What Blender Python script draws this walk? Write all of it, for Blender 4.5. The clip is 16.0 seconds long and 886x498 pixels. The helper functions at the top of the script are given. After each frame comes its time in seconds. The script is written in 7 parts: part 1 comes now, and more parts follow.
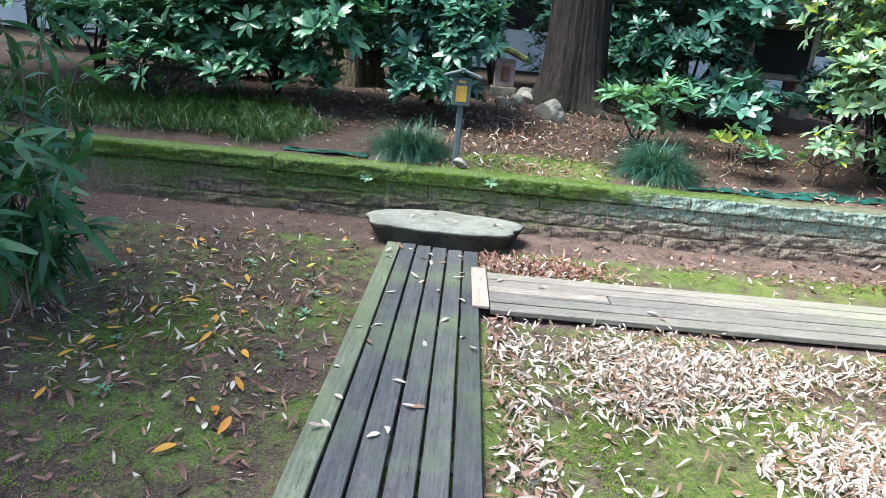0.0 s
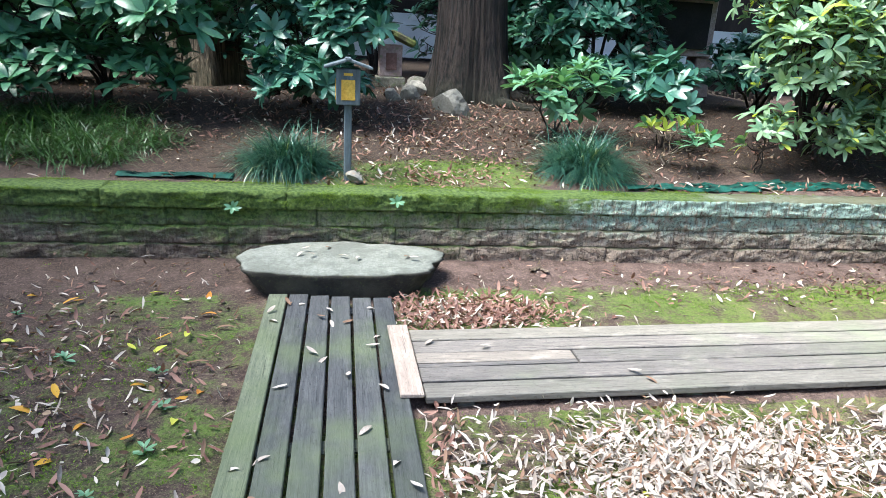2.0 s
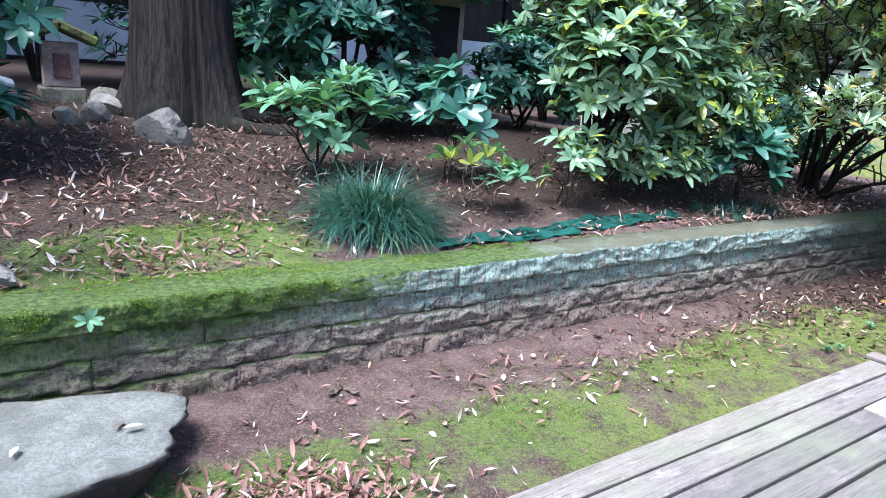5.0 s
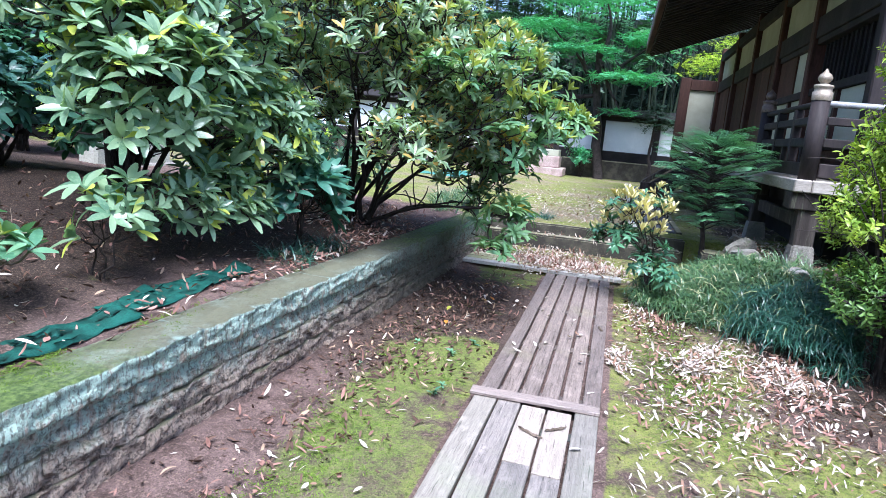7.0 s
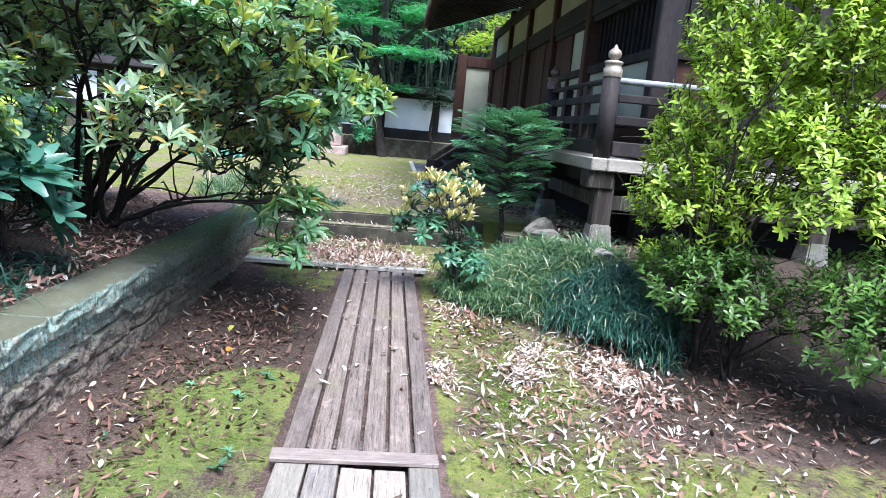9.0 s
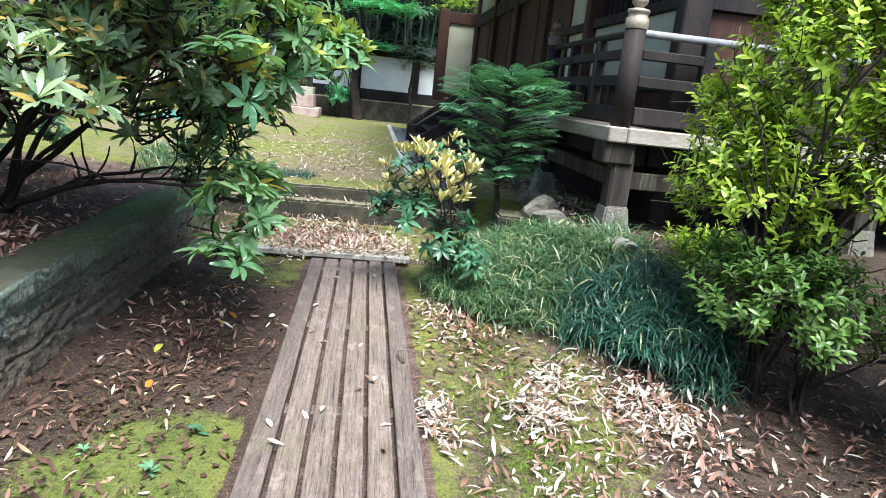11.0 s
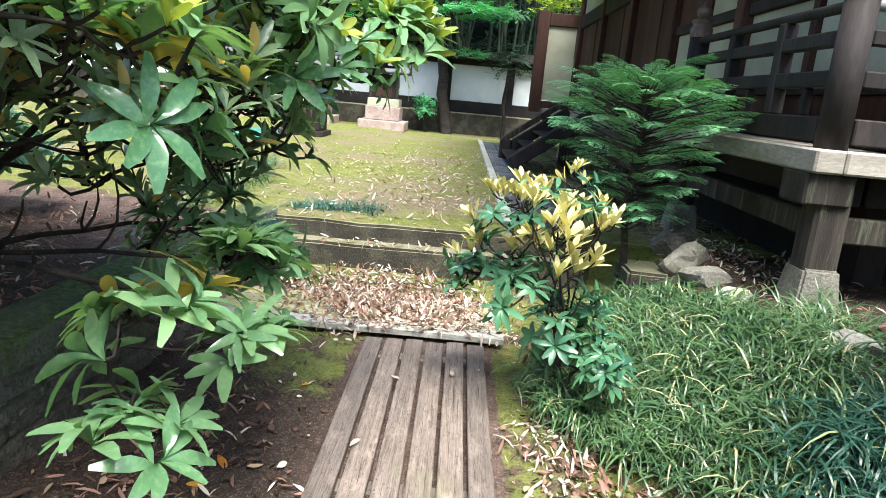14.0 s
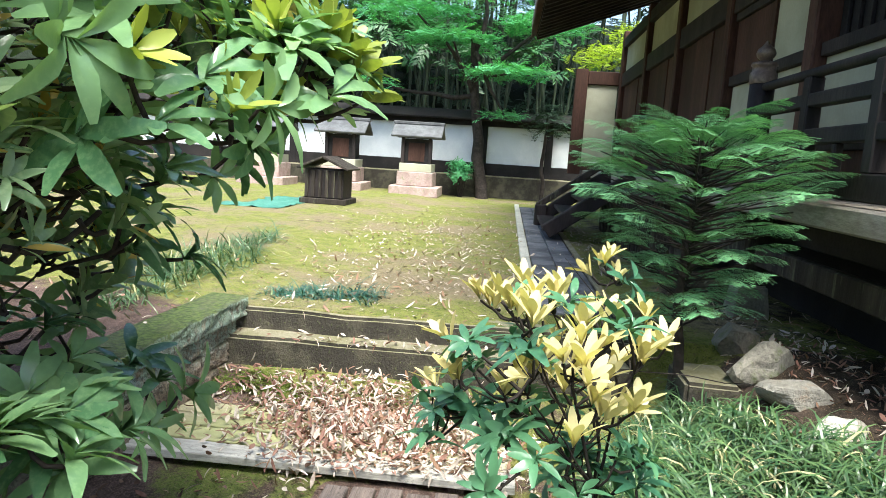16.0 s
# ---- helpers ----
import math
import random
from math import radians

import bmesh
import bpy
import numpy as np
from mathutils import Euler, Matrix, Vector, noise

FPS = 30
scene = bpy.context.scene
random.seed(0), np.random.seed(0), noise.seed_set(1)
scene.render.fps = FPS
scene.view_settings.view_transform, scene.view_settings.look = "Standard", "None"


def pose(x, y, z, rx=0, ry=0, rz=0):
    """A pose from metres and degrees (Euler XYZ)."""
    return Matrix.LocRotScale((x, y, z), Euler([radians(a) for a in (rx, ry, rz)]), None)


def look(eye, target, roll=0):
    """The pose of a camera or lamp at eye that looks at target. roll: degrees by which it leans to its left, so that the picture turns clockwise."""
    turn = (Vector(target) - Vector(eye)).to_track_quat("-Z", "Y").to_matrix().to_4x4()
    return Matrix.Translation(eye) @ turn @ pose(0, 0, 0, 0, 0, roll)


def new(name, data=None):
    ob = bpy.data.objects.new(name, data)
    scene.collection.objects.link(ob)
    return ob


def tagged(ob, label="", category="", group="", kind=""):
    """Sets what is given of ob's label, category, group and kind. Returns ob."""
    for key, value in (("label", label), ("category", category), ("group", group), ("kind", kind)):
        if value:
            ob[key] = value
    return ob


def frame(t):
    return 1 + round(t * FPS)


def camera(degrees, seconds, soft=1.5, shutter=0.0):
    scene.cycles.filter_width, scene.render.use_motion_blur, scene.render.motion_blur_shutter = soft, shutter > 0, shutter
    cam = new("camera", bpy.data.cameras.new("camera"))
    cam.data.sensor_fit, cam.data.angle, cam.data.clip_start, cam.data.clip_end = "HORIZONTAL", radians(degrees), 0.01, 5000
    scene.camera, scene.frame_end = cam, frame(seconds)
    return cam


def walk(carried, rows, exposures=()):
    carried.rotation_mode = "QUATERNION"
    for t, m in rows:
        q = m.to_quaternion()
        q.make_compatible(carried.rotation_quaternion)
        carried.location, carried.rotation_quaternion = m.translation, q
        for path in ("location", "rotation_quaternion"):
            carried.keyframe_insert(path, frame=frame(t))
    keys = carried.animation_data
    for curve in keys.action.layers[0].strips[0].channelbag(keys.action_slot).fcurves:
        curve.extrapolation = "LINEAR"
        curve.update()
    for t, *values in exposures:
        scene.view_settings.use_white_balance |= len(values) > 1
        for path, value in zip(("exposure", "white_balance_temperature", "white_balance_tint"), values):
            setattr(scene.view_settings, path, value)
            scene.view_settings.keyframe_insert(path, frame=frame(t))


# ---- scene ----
cam = camera(67.8, 16.0, soft=0.8)
METRES, EYE, TILT, LEAN, TURN = 8.9, 1.5, 0.0, 0.0, 0.2
ROWS = [
    (0.0, 0.0, 0.0, 0.0, 1.48, -16.93, -4.88),
    (0.5, -0.0039, 0.0315, 0.0006, -3.01, -15.98, -4.8),
    (1.0, -0.0074, 0.0686, -0.0054, -3.56, -16.62, -5.07),
    (1.5, -0.0088, 0.1057, -0.0027, -3.99, -16.23, -3.19),
    (2.0, -0.0098, 0.1419, -0.0043, -9.32, -17.22, -2.78),
    (2.5, -0.0039, 0.1715, -0.0049, -13.85, -17.52, -2.55),
    (3.0, 0.007, 0.2036, -0.0031, -13.58, -16.84, -4.1),
    (5.5, 0.0197, 0.3599, -0.0051, -41.83, -14.24, -3.96),
    (6.0, 0.0378, 0.3846, -0.0066, -50.49, -12.68, -4.54),
    (6.5, 0.0595, 0.4077, -0.0052, -60.47, -12.03, -6.33),
    (7.0, 0.0778, 0.4327, -0.0028, -75.27, -10.23, -5.26),
    (7.5, 0.1008, 0.443, -0.0029, -84.56, -8.88, -5.01),
    (8.0, 0.1254, 0.4453, -0.0007, -87.74, -6.79, -5.88),
    (8.5, 0.1517, 0.4485, -0.0035, -92.58, -8.03, -5.19),
    (9.0, 0.1789, 0.4571, -0.0032, -94.33, -10.46, -5.26),
    (11.5, 0.3344, 0.4584, -0.0079, -95.95, -13.79, -6.06),
    (12.0, 0.3678, 0.4589, -0.0093, -93.27, -14.49, -5.48),
    (12.5, 0.3999, 0.4558, -0.0072, -92.3, -14.08, -5.31),
    (13.0, 0.4324, 0.4476, -0.0058, -90.75, -13.66, -5.44),
    (13.5, 0.4644, 0.4455, -0.0084, -89.49, -13.3, -5.37),
    (14.0, 0.4942, 0.4496, -0.0084, -88.42, -13.2, -5.02),
    (14.5, 0.5242, 0.4451, -0.0077, -87.61, -12.31, -5.13),
    (15.0, 0.5523, 0.436, -0.0082, -88.92, -12.27, -4.88),
    (15.5, 0.583, 0.4329, -0.0068, -87.82, -11.09, -4.21),
    (16.0, 0.6088, 0.4224, -0.0058, -84.5, -8.12, -3.68),
]
EXPOSURES = [(0.0, 1.65, 6000, 4), (3.0, 1.58, 5850, 6), (5.5, 1.5, 5350, 16), (8.5, 1.49, 5400, 13), (12.0, 1.38, 6250, 5), (14.0, 1.6, 6350, 5), (16.0, 1.65, 6500, 5)]
walk(cam, [(t, pose(0, 0, EYE, TILT, LEAN, TURN) @ pose(METRES * x, METRES * y, METRES * z, 90 + pitch, roll, yaw)) for t, x, y, z, yaw, pitch, roll in ROWS], exposures=EXPOSURES)

# ---- world, sun ----
world = bpy.data.worlds.new("sky")
scene.world = world
world.use_nodes = True
wn = world.node_tree.nodes
sky = wn.new("ShaderNodeTexSky")
sky.sky_type, sky.sun_disc = "NISHITA", False
sky.sun_elevation, sky.sun_rotation = radians(62.8), radians(256)
sky.air_density, sky.dust_density = 1.0, 2.0
wn["Background"].inputs["Strength"].default_value = 0.13
world.node_tree.links.new(sky.outputs[0], wn["Background"].inputs["Color"])
sun_data = bpy.data.lights.new("sun", "SUN")
sun_data.energy, sun_data.angle, sun_data.color = 3.8, radians(34), (1.0, 0.97, 0.9)
sun = new("sun", sun_data)
sun.matrix_world = look((-9.0, -2.2, 18.0), (0.0, 0.0, 0.0))

# ---- materials ----


def nodes_of(name):
    m = bpy.data.materials.new(name)
    m.use_nodes = True
    nt = m.node_tree
    return m, nt, nt.nodes["Principled BSDF"]


def mixed(nt, fac, a, b, blend="MIX"):
    n = nt.nodes.new("ShaderNodeMix")
    n.data_type, n.blend_type = "RGBA", blend
    for sock, v in ((n.inputs[0], fac), (n.inputs[6], a), (n.inputs[7], b)):
        if isinstance(v, (tuple, float, int)):
            sock.default_value = (*v, 1) if isinstance(v, tuple) else v
        else:
            nt.links.new(v, sock)
    return n.outputs[2]


def coords(nt, space="world"):
    if space == "world":
        return nt.nodes.new("ShaderNodeNewGeometry").outputs["Position"]
    return nt.nodes.new("ShaderNodeTexCoord").outputs["Object"]


def scaled(nt, vec, s):
    n = nt.nodes.new("ShaderNodeMapping")
    n.inputs["Scale"].default_value = s
    nt.links.new(vec, n.inputs["Vector"])
    return n.outputs[0]


def noise_of(nt, vec, scale, detail=6.0, rough=0.6):
    n = nt.nodes.new("ShaderNodeTexNoise")
    n.inputs["Scale"].default_value, n.inputs["Detail"].default_value, n.inputs["Roughness"].default_value = scale, detail, rough
    nt.links.new(vec, n.inputs["Vector"])
    return n.outputs["Fac"]


def ramp(nt, fac, lo, hi, a=0.0, b=1.0):
    n = nt.nodes.new("ShaderNodeMapRange")
    n.interpolation_type = "SMOOTHSTEP"
    for k, v in zip(("From Min", "From Max", "To Min", "To Max"), (lo, hi, a, b)):
        n.inputs[k].default_value = v
    nt.links.new(fac, n.inputs["Value"])
    return n.outputs[0]


def maths(nt, op, a, b):
    n = nt.nodes.new("ShaderNodeMath")
    n.operation = op
    for sock, v in zip(n.inputs, (a, b)):
        if isinstance(v, (float, int)):
            sock.default_value = v
        else:
            nt.links.new(v, sock)
    return n.outputs[0]


def bumped(nt, bsdf, height, strength, distance):
    n = nt.nodes.new("ShaderNodeBump")
    n.inputs["Strength"].default_value, n.inputs["Distance"].default_value = strength, distance
    nt.links.new(height, n.inputs["Height"])
    nt.links.new(n.outputs[0], bsdf.inputs["Normal"])


def plain(name, c1, c2, scale=4.0, rough=0.8, bump=0.3, dist=0.01, stretch=(1, 1, 1), fine=40.0, vary=0.25, spot=None, metal=0.0, space="world", grain=0.6):
    """Two tones at a coarse scale, grain at a fine one, optional stains, and a tint of its own for each piece."""
    m, nt, bsdf = nodes_of(name)
    vec = scaled(nt, coords(nt, space), stretch)
    big, small = noise_of(nt, vec, scale), noise_of(nt, vec, fine, 4.0, 0.7)
    col = mixed(nt, ramp(nt, big, 0.35, 0.65), c1, c2)
    col = mixed(nt, ramp(nt, small, 0.3, 0.75, 0.0, grain), col, tuple(0.45 * c for c in c1))
    if spot:
        col = mixed(nt, ramp(nt, noise_of(nt, vec, scale * 1.7, 8.0, 0.7), 0.54, 0.66, 0.0, 0.85), col, spot)
    info = nt.nodes.new("ShaderNodeObjectInfo").outputs["Random"]
    col = mixed(nt, 1.0, col, mixed(nt, info, (1 - vary,) * 3, (1 + vary,) * 3), "MULTIPLY")
    nt.links.new(col, bsdf.inputs["Base Color"])
    bsdf.inputs["Roughness"].default_value, bsdf.inputs["Metallic"].default_value = rough, metal
    bsdf.inputs["Specular IOR Level"].default_value = 0.25
    bumped(nt, bsdf, maths(nt, "ADD", maths(nt, "MULTIPLY", big, 0.5), small), bump, dist)
    return m


def leafy(name, dark, light, rough=0.35, through_light=0.25, odd=None, odd_share=0.0, spec=0.5):
    """Leaves: a tone of its own for each leaf, some light let through."""
    m, nt, bsdf = nodes_of(name)
    geo = nt.nodes.new("ShaderNodeNewGeometry")
    rnd = geo.outputs["Random Per Island"]
    info = nt.nodes.new("ShaderNodeObjectInfo").outputs["Random"]
    both = maths(nt, "FRACT", maths(nt, "ADD", rnd, info), 0.0)
    col = mixed(nt, both, dark, light)
    patch = noise_of(nt, geo.outputs["Position"], 1.3, 3.0)
    col = mixed(nt, ramp(nt, patch, 0.35, 0.7, 0.0, 0.45), col, tuple(0.55 * c for c in dark))
    col = mixed(nt, ramp(nt, noise_of(nt, geo.outputs["Position"], 60.0, 3.0), 0.4, 0.8, 0.0, 0.35), col, light)
    if odd:
        col = mixed(nt, ramp(nt, both, 1 - odd_share - 0.02, 1 - odd_share), col, odd)
    nt.links.new(col, bsdf.inputs["Base Color"])
    bsdf.inputs["Roughness"].default_value = rough
    bsdf.inputs["Specular IOR Level"].default_value = spec
    if through_light:
        tr = nt.nodes.new("ShaderNodeBsdfTranslucent")
        nt.links.new(mixed(nt, 1.0, col, (1.5, 1.6, 0.7), "MULTIPLY"), tr.inputs["Color"])
        ms = nt.nodes.new("ShaderNodeMixShader")
        ms.inputs[0].default_value = through_light
        nt.links.new(bsdf.outputs[0], ms.inputs[1])
        nt.links.new(tr.outputs[0], ms.inputs[2])
        nt.links.new(ms.outputs[0], nt.nodes["Material Output"].inputs["Surface"])
    return m


def board_wood(name, c1, c2, green, share):
    """Weathered boards with grain along the board, pale wear and green algae."""
    m, nt, bsdf = nodes_of(name)
    oc = coords(nt, "object")
    info = nt.nodes.new("ShaderNodeObjectInfo").outputs["Random"]
    shift = nt.nodes.new("ShaderNodeVectorMath")
    shift.operation = "ADD"
    comb = nt.nodes.new("ShaderNodeCombineXYZ")
    nt.links.new(maths(nt, "MULTIPLY", info, 37.0), comb.inputs[0])
    nt.links.new(oc, shift.inputs[0])
    nt.links.new(comb.outputs[0], shift.inputs[1])
    vec = shift.outputs[0]
    coarse = noise_of(nt, scaled(nt, vec, (1.6, 42.0, 30.0)), 1.6, 5.0, 0.6)
    hair = noise_of(nt, scaled(nt, vec, (9.0, 190.0, 90.0)), 1.6, 4.0, 0.7)
    grain = maths(nt, "ADD", maths(nt, "MULTIPLY", coarse, 0.45), maths(nt, "MULTIPLY", hair, 0.55))
    wear = noise_of(nt, scaled(nt, vec, (5.0, 11.0, 8.0)), 1.2, 6.0, 0.7)
    blot = noise_of(nt, scaled(nt, vec, (30.0, 45.0, 30.0)), 1.5, 4.0, 0.7)
    col = mixed(nt, ramp(nt, grain, 0.28, 0.7), tuple(0.75 * c for c in c1), c2)
    col = mixed(nt, ramp(nt, wear, 0.5, 0.72, 0.0, 0.6), col, tuple(min(1, 1.4 * c) for c in c2))
    col = mixed(nt, ramp(nt, blot, 0.55, 0.7, 0.0, 0.75), col, tuple(0.55 * c for c in c1))
    split = noise_of(nt, scaled(nt, vec, (2.2, 70.0, 50.0)), 1.5, 5.0, 0.6)
    col = mixed(nt, ramp(nt, split, 0.6, 0.66, 0.0, 0.8), col, tuple(0.35 * c for c in c1))
    col = mixed(nt, ramp(nt, noise_of(nt, coords(nt), 1.1, 5.0), 0.5 - share, 0.75 - share, 0.0, 0.8), col, green)
    col = mixed(nt, 1.0, col, mixed(nt, info, (0.7, 0.7, 0.72), (1.25, 1.22, 1.18)), "MULTIPLY")
    nt.links.new(col, bsdf.inputs["Base Color"])
    nt.links.new(ramp(nt, wear, 0.3, 0.7, 0.5, 0.85), bsdf.inputs["Roughness"])
    bumped(nt, bsdf, grain, 0.5, 0.006)
    return m


def ground_material(name, soil1, soil2, moss1, moss2, bias):
    m, nt, bsdf = nodes_of(name)
    p = coords(nt)
    sep = nt.nodes.new("ShaderNodeSeparateXYZ")
    nt.links.new(p, sep.inputs[0])
    fine, mid, big = noise_of(nt, p, 55.0, 5.0, 0.75), noise_of(nt, p, 7.0, 6.0, 0.65), noise_of(nt, p, 1.1, 5.0, 0.6)
    soil = mixed(nt, ramp(nt, mid, 0.35, 0.65), soil1, soil2)
    soil = mixed(nt, ramp(nt, fine, 0.45, 0.75, 0.0, 0.7), soil, tuple(2.2 * c for c in soil2))
    # dark leaf mould on the terrace, darker earth beside and below the hall
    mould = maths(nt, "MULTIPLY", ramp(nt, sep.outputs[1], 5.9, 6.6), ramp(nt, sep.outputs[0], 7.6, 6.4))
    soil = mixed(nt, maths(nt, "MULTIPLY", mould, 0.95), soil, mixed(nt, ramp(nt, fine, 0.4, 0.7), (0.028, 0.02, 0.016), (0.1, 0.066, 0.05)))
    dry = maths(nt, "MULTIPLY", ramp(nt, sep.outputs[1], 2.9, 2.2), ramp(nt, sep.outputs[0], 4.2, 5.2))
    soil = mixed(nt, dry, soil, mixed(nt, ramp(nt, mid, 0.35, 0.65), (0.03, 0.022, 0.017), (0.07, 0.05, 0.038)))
    # moist soil left of the walk, with canopy shade also put into its colour
    wet_shade = ramp(nt, maths(nt, "ADD", sep.outputs[0], mid), 0.3, -0.3, 0.0, 0.5)
    soil = mixed(nt, wet_shade, soil, mixed(nt, ramp(nt, fine, 0.4, 0.7), (0.03, 0.022, 0.018), (0.095, 0.066, 0.052)))
    moss = mixed(nt, ramp(nt, fine, 0.3, 0.7), moss1, moss2)
    amount = maths(nt, "ADD", maths(nt, "MULTIPLY", big, 0.95), maths(nt, "ADD", maths(nt, "MULTIPLY", mid, 0.75), maths(nt, "MULTIPLY", fine, 0.42)))
    # bare reddish strip at the wall's foot, bare floor under the bushes, yellow moss on the upper court
    foot = ramp(nt, sep.outputs[1], 5.05, 5.4, 0.0, 0.38)
    left = ramp(nt, sep.outputs[0], -0.9, 0.7, 0.1, 0.0)
    court = ramp(nt, sep.outputs[0], 9.0, 9.6, 0.0, 0.55)
    amount = maths(nt, "SUBTRACT", maths(nt, "ADD", amount, court), maths(nt, "ADD", maths(nt, "MULTIPLY", dry, 0.6), maths(nt, "ADD", foot, left)))
    lip = maths(nt, "MULTIPLY", maths(nt, "MULTIPLY", ramp(nt, sep.outputs[1], 5.85, 5.95), ramp(nt, sep.outputs[1], 6.8, 6.4)), maths(nt, "MULTIPLY", ramp(nt, sep.outputs[0], -1.2, -0.4), ramp(nt, sep.outputs[0], 1.75, 1.3)))
    amount = maths(nt, "ADD", amount, maths(nt, "MULTIPLY", lip, 0.42))
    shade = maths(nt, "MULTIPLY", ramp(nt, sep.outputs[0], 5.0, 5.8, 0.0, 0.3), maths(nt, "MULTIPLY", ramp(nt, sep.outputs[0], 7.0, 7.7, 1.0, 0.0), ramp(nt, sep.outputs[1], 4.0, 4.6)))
    under = maths(nt, "MULTIPLY", maths(nt, "MULTIPLY", ramp(nt, sep.outputs[1], 3.7, 3.8), ramp(nt, sep.outputs[1], 4.53, 4.45)), ramp(nt, sep.outputs[0], 8.2, 8.1))
    amount = maths(nt, "SUBTRACT", amount, maths(nt, "MULTIPLY", maths(nt, "MULTIPLY", under, ramp(nt, sep.outputs[0], 0.1, 0.25)), 2.0))
    fac = ramp(nt, maths(nt, "SUBTRACT", amount, shade), 0.92 - bias, 1.16 - bias)
    # damp mould under the old rhododendron, whose shade is also in this colour
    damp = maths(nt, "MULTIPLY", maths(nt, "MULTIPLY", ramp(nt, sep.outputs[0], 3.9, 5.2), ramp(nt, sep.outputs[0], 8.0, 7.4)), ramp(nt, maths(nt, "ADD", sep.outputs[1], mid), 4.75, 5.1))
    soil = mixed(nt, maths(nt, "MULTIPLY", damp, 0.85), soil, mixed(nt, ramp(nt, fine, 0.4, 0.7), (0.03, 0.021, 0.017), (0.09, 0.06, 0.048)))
    yellow = ramp(nt, sep.outputs[0], -0.6, 4.5, 0.15, 0.8)
    yellow = maths(nt, "MULTIPLY", yellow, maths(nt, "MAXIMUM", ramp(nt, sep.outputs[1], 4.4, 4.7, 1.0, 0.6), ramp(nt, sep.outputs[0], 8.6, 9.2)))
    moss = mixed(nt, yellow, moss, mixed(nt, ramp(nt, mid, 0.3, 0.7), (0.13, 0.16, 0.025), (0.26, 0.26, 0.07)))
    tan = ramp(nt, maths(nt, "ADD", noise_of(nt, p, 0.8, 5.0, 0.7), maths(nt, "MULTIPLY", fine, 0.35)), 0.62, 0.78, 0.0, 0.8)
    moss = mixed(nt, maths(nt, "MULTIPLY", tan, ramp(nt, sep.outputs[0], 8.5, 10.5)), moss, mixed(nt, fine, (0.17, 0.12, 0.08), (0.3, 0.24, 0.18)))
    crumb = noise_of(nt, p, 24.0, 5.0, 0.7)
    moss = mixed(nt, ramp(nt, crumb, 0.5, 0.68, 0.0, 0.65), moss, soil)
    moss = mixed(nt, ramp(nt, crumb, 0.46, 0.34, 0.0, 0.6), moss, (0.03, 0.055, 0.012))
    col = mixed(nt, fac, soil, moss)
    speck = noise_of(nt, p, 140.0, 2.0, 0.5)
    col = mixed(nt, ramp(nt, speck, 0.6, 0.68, 0.0, 0.7), col, (0.26, 0.19, 0.13))
    col = mixed(nt, ramp(nt, speck, 0.42, 0.34, 0.0, 0.7), col, (0.035, 0.03, 0.018))
    col = mixed(nt, ramp(nt, sep.outputs[2], 1.0, 1.7), col, mixed(nt, mid, (0.006, 0.01, 0.006), (0.016, 0.024, 0.012)))
    nt.links.new(col, bsdf.inputs["Base Color"])
    bsdf.inputs["Roughness"].default_value = 0.95
    bsdf.inputs["Specular IOR Level"].default_value = 0.2
    bumped(nt, bsdf, maths(nt, "ADD", maths(nt, "ADD", fine, mid), crumb), 0.85, 0.02)
    return m


